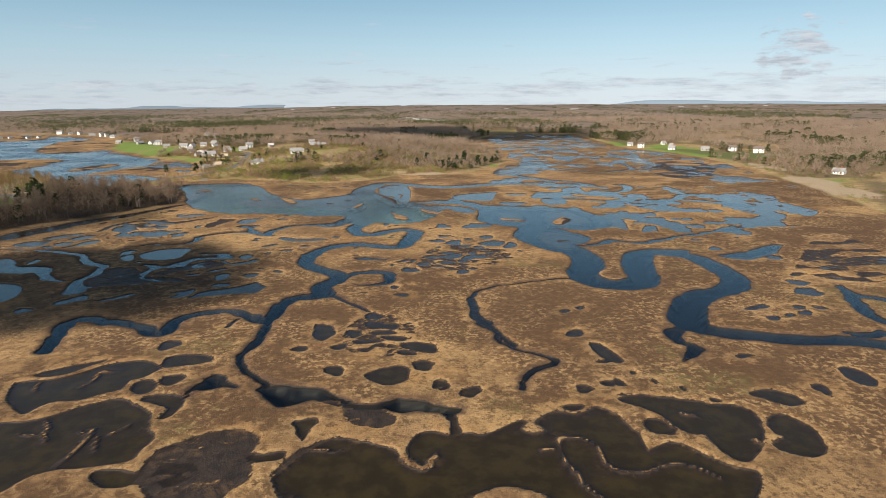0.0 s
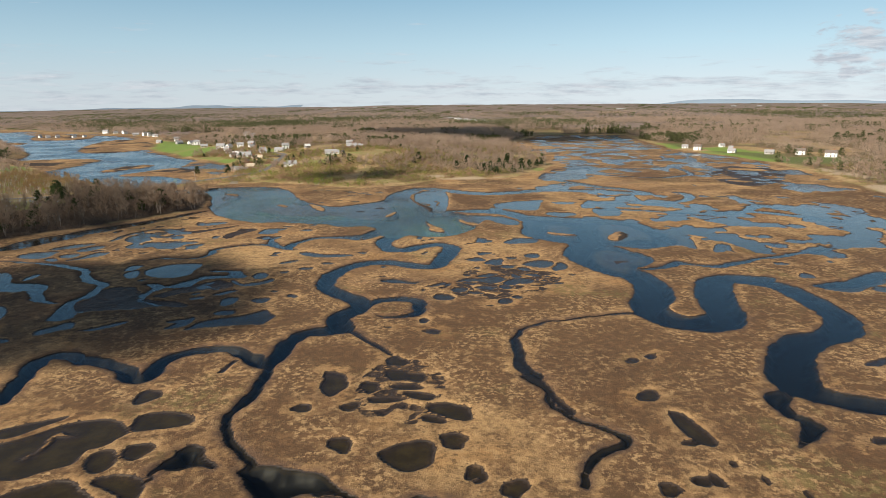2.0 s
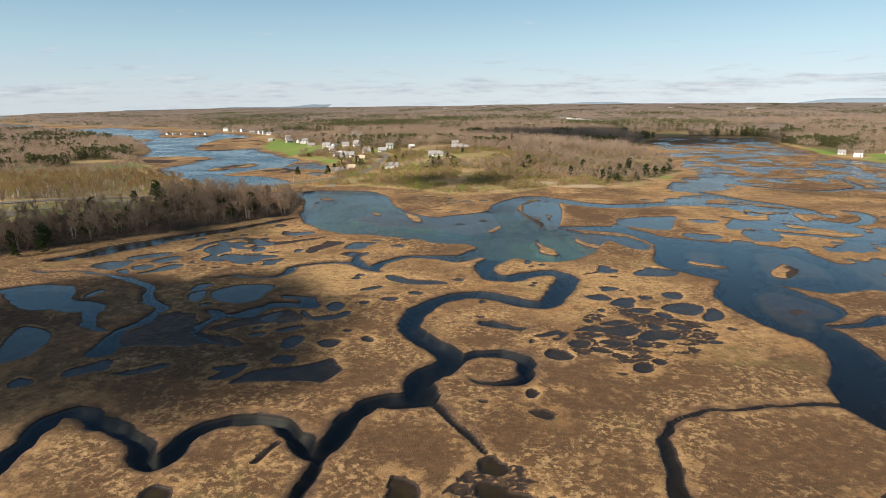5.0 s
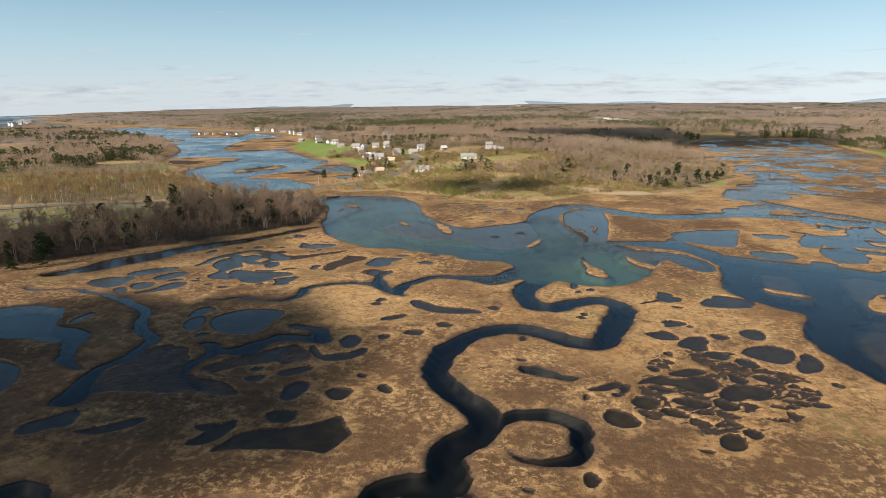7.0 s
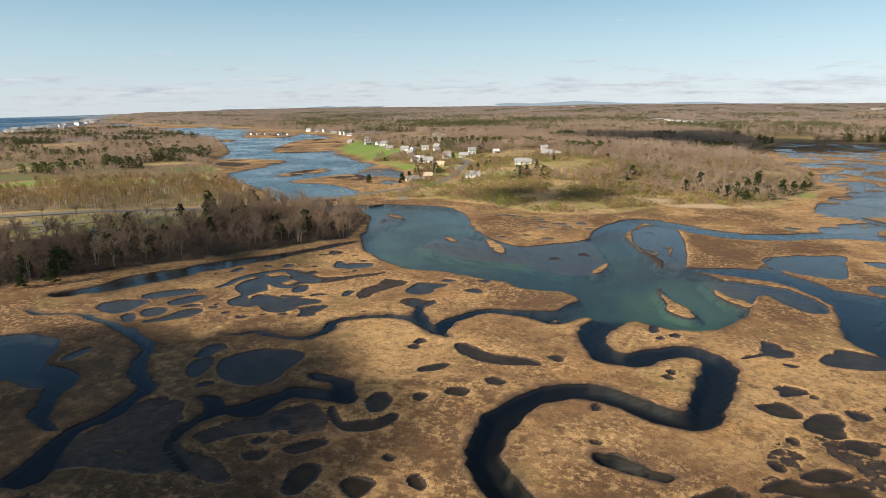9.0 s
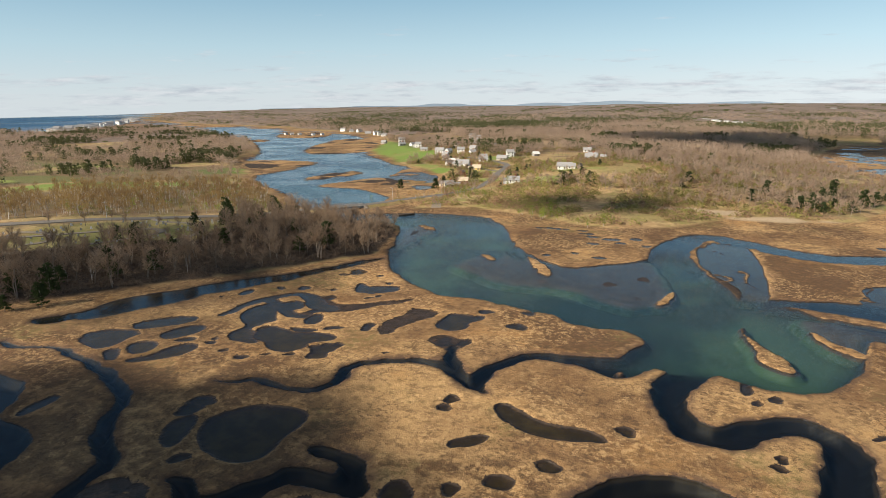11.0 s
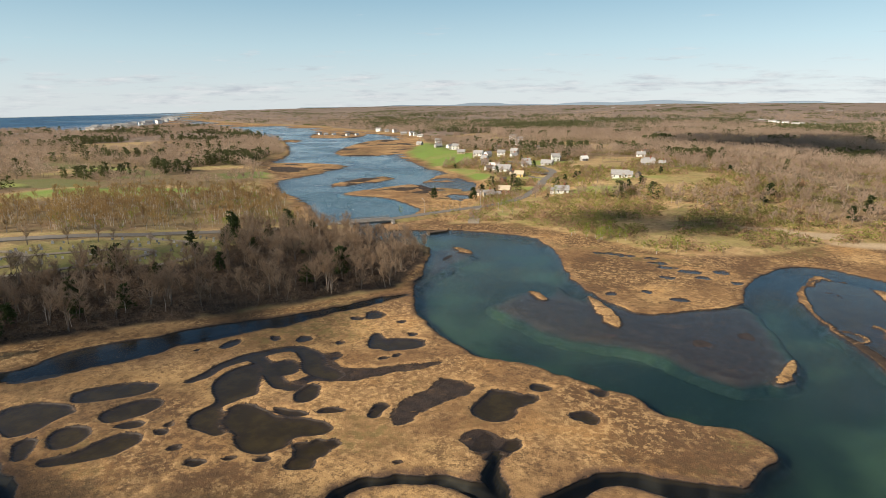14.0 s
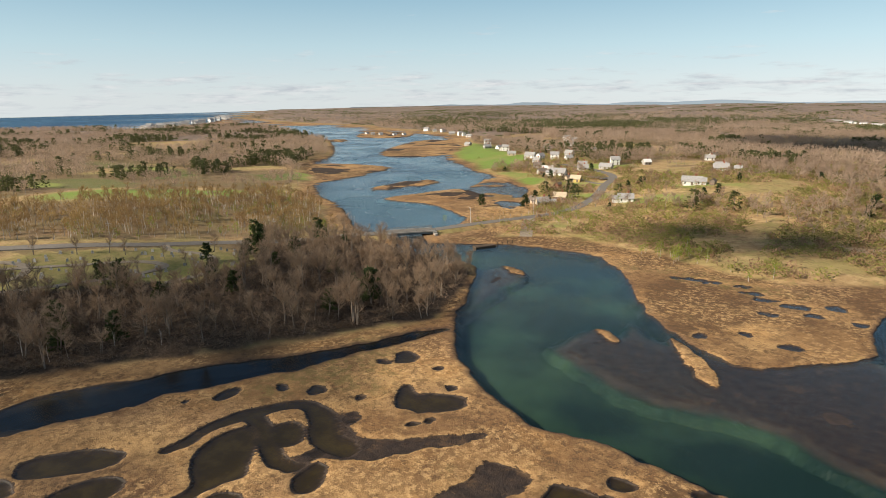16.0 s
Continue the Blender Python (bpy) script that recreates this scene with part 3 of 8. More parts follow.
FLATS = {
    "flat_j": [(30.7, 358), (33.9, 352.8), (46.3, 351.3), (40.6, 319.9), (29.5, 325.2), (28.6, 337.1)],
    "flat_k": [(-21.1, 376.8), (-7.8, 375.9), (6.2, 373.3), (14.7, 365.6), (18.7, 350.3), (12, 345.9), (5.1, 352.7), (-1, 364.2), (-3.5, 353.1), (-7.9, 343), (-12.3, 354.4), (-18.2, 362.6)],
    "flat_l": [(43.8, 292.6), (49.9, 300.2), (60.2, 297.3), (66.1, 286.7), (54.4, 255.6), (48.4, 261.5), (43.7, 273.1), (42.1, 281.8)],
    "flat_h": [(45.3, 287.1), (53.4, 297.4), (64.9, 290.9), (69.7, 279.5), (63.7, 270.8), (53.2, 267.5), (46.4, 273.2)],
    "flat_i": [(55.1, 352.7), (68.7, 359.4), (78.6, 344.9), (81.1, 324.6), (78.2, 314.1), (72.1, 319.5), (60.6, 310.2), (54.1, 312.5), (54.7, 328.4)],
    "flat_a": [(-142.6, 385.1), (-138.3, 401.6), (-134.6, 411.2), (-126.6, 402.6), (-130.5, 422.4), (-121.9, 410.7), (-112.7, 406.4), (-104.1, 406.3), (-95.5, 405.5), (-86.7, 411.8), (-76.0, 421.3), (-66.7, 427.2), (-59.4, 405.0), (-54.0, 386.6), (-54.4, 375.2), (-61.0, 362.9), (-68.2, 361.3), (-76.6, 365.0), (-84.0, 369.7), (-95.3, 372.8), (-103.6, 370.1), (-110.8, 369.2), (-120.5, 374.0), (-131.0, 379.3)],
    "flat_g": [(-52.7, 440.1), (-50.1, 459.4), (-46.0, 469.2), (-39.7, 467.0), (-31.7, 461.9), (-29.9, 452.1), (-36.0, 441.0), (-33.3, 427.1), (-30.7, 408.7), (-27.0, 399.0), (-25.8, 386.4), (-32.5, 383.3), (-35.1, 395.3), (-40.7, 410.3), (-47.6, 426.5)],
    "flat_c": [(-195.2, 439.6), (-191.5, 451.6), (-174.2, 444.9), (-173.3, 426.7), (-172.6, 406.2), (-169.9, 387.4), (-181.3, 414.2)],
    "flat_d": [(-15.8, 375.1), (-3.3, 366.6), (-2.3, 351.6), (-9.1, 343.1), (-15.1, 356.8)],
    "flat_e": [(56, 221.8), (64.7, 226.3), (67.9, 222.8), (64.1, 210.7), (57.7, 210.4), (54.3, 214.1)],
}
ISLES = {
    "isle_i": [(-17.5, 362.8), (-14.7, 362.5), (-9, 353.4), (-4.2, 350.1), (-5.8, 345.3), (-12.2, 348.8)],
    "isle_j": [(29.2, 332.8), (33.1, 331.1), (40.5, 327.6), (44.8, 323.6), (37.9, 323.6), (29.9, 328.1)],
    "isle_h": [(56, 319.9), (62.8, 331.5), (66.9, 336.5), (69.3, 325.5), (62.9, 314.5), (57.2, 313.8)],
    "rib_f": [(-116.9, 411.2), (-112.6, 409.8), (-106.0, 401.6), (-100.9, 395.0), (-98.3, 386.7), (-100.3, 384.5), (-105.6, 390.8), (-111.4, 400.7)],
    "rib_g": [(-50.2, 426.8), (-47.6, 425.7), (-42.3, 411.5), (-36.1, 401.5), (-32.1, 390.4), (-33.6, 384.7), (-37.8, 396.2), (-44.0, 408.8)],
    "rib_h": [(-60.3, 365.4), (-55.9, 374.5), (-54.1, 385.0), (-56.0, 385.7), (-57.9, 373.5)],
    "rib_b": [(-56.2, 380.4), (-53.7, 386.8), (-54.2, 370.6), (-59, 365.6)],
    "isle_a": [(-62, 313.3), (-59.4, 314.9), (-58.6, 312.4), (-60.7, 311.5)],
    "isle_b": [(-33.7, 360.1), (-32.5, 358.8), (-32.4, 350.2), (-33.6, 350.3)],
    "isle_c": [(-30.6, 341.8), (-26.7, 337.9), (-21.8, 333.8), (-21.9, 329.6), (-26.6, 330.3), (-29.6, 335.3)],
    "isle_d": [(-34, 358.1), (-29.2, 345.8), (-21.7, 337.2), (-25.2, 332.3), (-31, 341.1)],
    "isle_e": [(-191.1, 449.9), (-185.2, 451.7), (-174.5, 445.6), (-176.5, 440.8)],
    "isle_g": [(-136.6, 405.9), (-131.3, 406.5), (-124.9, 401), (-127.7, 398.1)],
    "bar_a": [(-371.5, 580.9), (-375.4, 604.6), (-372.7, 638.3), (-354.6, 655.8), (-342.9, 632.2), (-348.3, 610.3), (-353.9, 589.5), (-364.2, 574.1)],
    "bar_b": [(-338.6, 552.2), (-330.8, 571.2), (-320.1, 606.2), (-312.9, 620.4), (-271.6, 594.5), (-245.6, 526.3), (-253.7, 526.5), (-280.4, 545.8), (-297.5, 552.9), (-314.8, 549.8)],
    "bar_c": [(-539.4, 683.3), (-524.5, 703.1), (-484.3, 709.1), (-439.2, 706.3), (-433.3, 665.3), (-422.6, 636.4), (-420, 594.6), (-432, 576.9)],
    "bar_d": [(-540.6, 782.6), (-608.4, 905.4), (-659.9, 1041), (-625.8, 1070.7), (-501.9, 930.3), (-477.3, 845), (-481.5, 793.9)],
    "bar_e": [(-812.2, 992.8), (-750, 988), (-729.6, 926.3)],
    "bar_f": [(-797.9, 1033), (-737, 1047.4), (-710.3, 1078.2), (-777.1, 1198.9), (-852.8, 1206.5), (-890.8, 1164.7)],
}
PANNES = {
    "p_six": [(-36.9, 101), (-34.2, 102.9), (-29.6, 101.9), (-31.1, 99.7), (-35.2, 99.2)],
    "p_seven": [(-31.7, 105.8), (-33.9, 110.1), (-30.2, 114.1), (-25.9, 113.3), (-26.7, 108.9), (-29.2, 104.8)],
    "north_a": [(0.9, 399.3), (8.8, 412.4), (13.3, 410.9), (10.3, 397.7), (4.4, 389.3)],
    "north_d": [(17.6, 421.3), (28.8, 431.2), (37.8, 431.2), (32.8, 413.9), (19.9, 390.7), (15.9, 397.7)],
}
POOLS = {
    "east_grounds": [(105.1, 330.4, 2.5, 4.8), (116.2, 328.3, 3.9, 5.9), (103.3, 318.7, 2.4, 3.3), (103.6, 301.9, 3.6, 7.9), (118.8, 302.7, 5.6, 6), (117.3, 276.1, 2.4, 2.5), (102.8, 345, 2.6, 6.6), (17.1, 313.7, 6.9, 4.2), (-2.8, 313.7, 2.5, 3.2), (48.6, 419.3, 6.7, 6), (42.1, 380.2, 7.6, 8), (64, 413.1, 4.9, 13.5), (19.5, 409, 12.6, 19), (158.5, 350.7, 4.1, 5.6), (132.4, 325.9, 3.4, 3.5), (135.4, 354.5, 3.7, 5.7)],
    "near_t0": [(-36.1, 162.9, 3.3, 5.3), (-40.1, 150.8, 1.8, 1.6), (-23.2, 175.8, 2.6, 3), (-21.5, 168.1, 2.7, 3.3), (-27.2, 161.1, 2.3, 2.6), (-28.2, 137.1, 2.4, 2.6), (-14.2, 134.5, 5.2, 4.3), (-7.3, 151.6, 4.6, 3.4), (-6.1, 140.1, 3.1, 2.3), (5, 125.6, 2.3, 2.5), (-1.7, 129.3, 2.3, 2), (-76.6, 153.5, 3.4, 2.6)],
    "near_t0b": [(85.7, 126.3, 2.6, 1.3), (37.4, 129.5, 1.6, 1.2), (-17.2, 167.1, 3.7, 1.8), (-22.4, 155.3, 3.5, 1.6), (-14.7, 157.6, 3.2, 1.6), (-18.3, 161.8, 3.9, 1.3), (-10.9, 147.9, 2.1, 1.5), (-29.6, 151.8, 2.2, 1.6), (-15.6, 196.2, 2.3, 1.8), (118.2, 181.6, 1.8, 1.9)],
    "east_t16": [(-108.6, 416.3, 1.5, 2.2), (-98.4, 423.9, 1.5, 1.8), (-87.2, 420.5, 2.5, 2.1), (-102, 464.2, 3.6, 1.9), (-97.6, 459.3, 3.4, 1.8), (-88.9, 456.8, 4.6, 2.0), (-83.5, 450.8, 2.6, 1.7), (-78.4, 461.1, 3.0, 2.2), (-127.6, 469.8, 2.2, 1.6), (-121.6, 470.7, 3.6, 1.9), (-115.4, 470.1, 3.4, 1.6), (-95.2, 445.7, 2.4, 1.8), (-72, 449.2, 2.0, 1.6), (-106, 471, 2.4, 1.6)],
    "marsh_a": [(-142, 259.9, 3, 2.3), (-129, 241.6, 1.7, 1.4), (-78.8, 254.9, 1.7, 1.6), (-72.1, 259.8, 2.2, 2.2), (-65.6, 268.3, 2.1, 1.8), (-92.2, 284.2, 1.6, 1.8), (-54.5, 286.2, 1.9, 1.9), (-32.5, 316, 1.2, 2.5), (-30.4, 310, 0.9, 1), (-26.7, 313.2, 1.2, 1.2), (-2, 310.6, 3.3, 3.3), (0.2, 302.8, 1.3, 1), (-27, 287.5, 0.9, 0.7), (-27.5, 284.4, 0.9, 0.7), (-0.7, 288, 2.6, 1.6), (-3.8, 276.8, 3, 2.8), (12, 310.6, 2.9, 2.8), (-41.4, 264.5, 1, 1.5), (-35.8, 245.4, 2.5, 1.7), (3.4, 272.8, 3.3, 3.9)],
    "marsh_b": [(-101, 226.9, 1.3, 0.9), (-93, 331.9, 2.6, 2.4), (-111.4, 330.2, 4.7, 5), (-93.3, 343.8, 1.8, 2), (-134.9, 295.4, 3.5, 3), (-147.9, 346.5, 6.7, 3.2), (-167.7, 288.1, 0.7, 1.1), (-159.1, 282.5, 1, 1.1), (-152.4, 280.4, 1, 1), (-133.1, 298.7, 1.6, 1.6), (-168, 361.4, 3.4, 3.3), (-171.1, 356, 1.7, 1.4), (-182.2, 332.8, 1.2, 1.2), (-174.2, 336, 1.8, 2.3), (-142.1, 308.3, 2.3, 1.3), (-150.9, 281.3, 1.4, 1), (-146.9, 285.7, 1, 0.7), (-141.3, 288.5, 1, 0.8), (-118.7, 299.3, 0.6, 0.6)],
    "marsh_c": [(-148.9, 353.3, 1.2, 1.1), (-157.2, 360.3, 1.3, 0.9), (-145.1, 339.4, 1.1, 1), (-147.2, 336.3, 1.1, 0.9), (-163.4, 338.8, 1.2, 1.1), (-194.2, 316.6, 0.7, 0.7), (-141.7, 256, 2.8, 2.4), (-106.7, 333.8, 2, 2.2), (-106, 340, 2, 2), (-92.2, 279.7, 1.2, 1.6), (-152.4, 280.7, 0.9, 0.8), (-181, 332.6, 0.9, 1.1), (-5.8, 276.6, 2.5, 2.7), (9.9, 280.2, 2.3, 1.6), (-14.3, 241.9, 1.1, 1.8), (-7.7, 253.7, 1.4, 0.9), (31.9, 256.6, 1.2, 1.2), (1.1, 219.7, 1, 0.5)],
    "marsh_d": [(-3.8, 264.4, 1.2, 1.3), (2.8, 286, 0.9, 0.9), (22.2, 253.3, 1.1, 0.8), (24.5, 252, 1, 0.8), (17.3, 236.5, 0.7, 0.7), (20.7, 248.4, 1, 0.8), (20.1, 242.6, 0.9, 0.7), (15.7, 236, 0.7, 0.7), (-22.4, 234.9, 0.7, 1.2), (-28, 285.2, 1, 0.9), (-27.2, 288.7, 1, 0.9), (-11.9, 235.9, 1, 0.9), (-15.8, 238.2, 0.9, 1), (-125.7, 194.2, 3.3, 3), (-95, 200.6, 1.7, 1.6), (-66.6, 226.1, 1.6, 1.9), (-71.6, 260.3, 2.2, 2.1), (-2.4, 310, 2.7, 3), (14.5, 310.2, 6.8, 4.7), (-18.9, 204.9, 1.3, 2)],
    "marsh_e": [(-28.8, 198.7, 0.8, 0.5), (-39.1, 250.1, 1, 0.7), (-7.6, 254.2, 1, 0.7), (28.7, 267.5, 2.5, 5.2), (-74.4, 230.7, 1.1, 1.2), (-1.8, 287.4, 2.4, 1.9), (-66.4, 132.5, 2.9, 2.3), (117.9, 297.2, 4.2, 4.3), (118.6, 259.3, 2.5, 3.4), (124, 197.8, 3.8, 5), (126.5, 208.3, 3, 3.9), (96.6, 181.5, 1.4, 2.4), (101, 183, 1.4, 2.4), (112.2, 182.3, 1.8, 1.8), (111.1, 177.1, 1.7, 2.3), (105.4, 174.7, 1.4, 1.7), (98.6, 172.3, 1.9, 2.2), (36.3, 160.8, 2.2, 2.6), (36.7, 179.7, 1.4, 1.6), (42.1, 182.3, 1.4, 1.6)],
    "marsh_f": [(39.6, 141.7, 0.9, 1.4), (76.9, 144.8, 1.2, 2), (31.3, 127, 1.8, 1.4), (40.1, 129.8, 1.6, 1.2), (49, 130.6, 0.8, 0.6), (59.2, 121.7, 1, 1.1), (-128, 191.5, 4.2, 2.8), (-136.9, 182.1, 2.6, 2.6), (45.1, 135.1, 0.8, 0.6), (54.4, 127.1, 1, 0.6)],
}
RIBS = {
    "rib_one": [(-96.5, 126.7, 1), (-98.7, 130.1, 1), (-97.8, 133.4, 1), (-94.2, 134.6, 1)],
    "rib_two": [(-87.1, 128.9, 1), (-85.4, 132.1, 1), (-86.6, 138, 1.4), (-82.5, 137, 1)],
    "rib_three": [(-80.9, 106.6, 1.2), (-82, 109.9, 1.4), (-84.8, 113.1, 1)],
    "rib_four": [(-74.8, 109.7, 1), (-71.5, 107.3, 1), (-72.7, 105.1, 0.8)],
    "rib_five": [(-68.2, 102.1, 1), (-69.3, 105.1, 1.2), (-70.3, 107.7, 0.8)],
    "rib_six": [(-68.3, 109, 1), (-66.9, 109.4, 1.2), (-66.4, 112, 0.8)],
    "rib_seven": [(-27, 102.5, 1), (-23, 101.5, 1.2), (-19.9, 102.2, 0.8)],
    "rib_eight": [(-10.1, 101.8, 1.5), (-8.6, 98.1, 1.6), (-5, 95, 1.4), (-2.5, 99.9, 1.3), (-2, 101.8, 1)],
    "rib_nine": [(17.9, 101.7, 1.6), (20.6, 101.8, 1.4)],
    "rib_ten": [(50.4, 115.1, 1.3), (52.3, 114.9, 1)],
    "rib_eleven": [(59.8, 105.3, 1.5), (60.5, 102.4, 1.3)],
    "rib_twelve": [(-34.8, 113.4, 3), (-32.5, 109, 3), (-30.1, 103.8, 2.5)],
}
MIRES = {
    "flood_a": [(-137.4, 204.6), (-138.1, 211), (-134.8, 216.2), (-134.5, 225), (-126.4, 218.7), (-124.4, 229.9), (-117.5, 224.7), (-115.1, 218.8), (-103, 217.7), (-97.2, 214.8), (-99.2, 212.5), (-110, 212.7), (-114.6, 209.1), (-126.3, 207.9), (-130.3, 203.9)],
    "p_five": [(-31.8, 96.5), (-29.6, 101.9), (-25.9, 104.8), (-21.9, 107.4), (-17, 104.8), (-12.4, 102.8), (-10, 99.9), (-10.6, 95.5), (-15.2, 91.5), (-19.4, 93.1), (-19.3, 89.9), (-23.5, 89.2), (-27.8, 87), (-31.9, 93.1)],
    "mire_n": [(-170.1, 332.2), (-161, 331.5), (-159, 334.5), (-156.9, 332), (-157.9, 327.8), (-151.5, 326.3), (-144.9, 330.7), (-140.7, 334.1), (-136, 339.1), (-133.1, 341.8), (-131.7, 339.2), (-135.3, 335.5), (-139.5, 329.9), (-142.4, 325.1), (-147.5, 321.3), (-151.5, 318.4), (-154.3, 316.8), (-154.4, 312.4), (-155.1, 310.6), (-159.6, 310.9), (-162, 312.5), (-158.9, 312.8), (-156.9, 316.9), (-159, 322.1), (-163.5, 326.4)],
    "mire_p": [(-128.8, 312), (-130.2, 317), (-129.3, 322.5), (-127.8, 327.4), (-129.4, 331.9), (-126.2, 334.3), (-119.6, 334.2), (-118.7, 330.3), (-121.4, 323.7), (-123.4, 318.2), (-123, 311.9), (-125.8, 309.9)],
    "mire_y": [(-112.9, 311.5), (-110.1, 317.2), (-106.1, 316.7), (-100.9, 315.5), (-100.9, 311.7), (-102, 307.6), (-104.5, 306.4), (-107.7, 308.5)],
    "brown_m": [(-24, 119.5), (-12.6, 117.4), (-10.7, 111.8), (-16.5, 109.7), (-22, 113.7)],
    "mud_a": [(-57.5, 101.8), (-55.7, 104.5), (-49.1, 107.5), (-43.3, 110.5), (-39.1, 109), (-36.7, 102.7), (-36.4, 98), (-35.3, 92.9), (-37.7, 88.3), (-38, 84), (-50, 84), (-52.2, 90.2), (-56.9, 93), (-56.1, 96.4)],
    "mud_b": [(-134.6, 216.6), (-137, 223.3), (-136.1, 229.2), (-130.8, 233.2), (-125.6, 232.9), (-122.7, 225.9), (-124.5, 220.9), (-128.5, 216.7)],
    "mud_c": [(-115.7, 222.2), (-111.6, 229.5), (-108.2, 232.1), (-105.5, 235.5), (-100.3, 243.6), (-96.2, 241.7), (-90.5, 235.3), (-93.8, 230.9), (-101.5, 230.6), (-107.5, 225.1), (-110.3, 221)],
}
TROUGHS = {
    "straight_ditch": [(-39, 195.2, 1.3), (-32, 187.3, 1.1), (-25.2, 179.7, 0.9)],
    "short_ditch": [(-65.5, 166.6, 0.9), (-64.6, 173.1, 1.2)],
    "net_trough": [(-180.3, 303, 2), (-179.9, 307, 3), (-180.7, 312.5, 2.5), (-179.5, 317.4, 4), (-177.8, 321.3, 4), (-175.3, 326.5, 3), (-171.3, 330.3, 3), (-165.2, 329.1, 6), (-158.4, 322.4, 6), (-153.1, 322.2, 6)],
    "loop_trough": [(-178.3, 319.9, 3), (-173.9, 319.8, 4), (-165.6, 315.1, 4), (-160, 312.1, 4), (-156.3, 312.7, 3)],
    "south_line": [(-29.8, 123.7, 2.5), (-24.1, 120.3, 2), (-18.9, 118.5, 2), (-12.8, 119.4, 2.5)],
    "south_gap": [(-0.4, 116.9, 2.2), (0.8, 112.2, 1.4), (1.4, 108.5, 2)],
    "link_m": [(-10.1, 303.2, 1), (-7.2, 306, 1), (-4.6, 308.5, 1)],
    "stream_q": [(7.5, 191.2, 3), (8.9, 181.1, 2.6), (7.9, 174, 2.2), (11.7, 169.1, 1.9), (14.1, 161.1, 1.6), (18, 152.1, 1.5)],
}
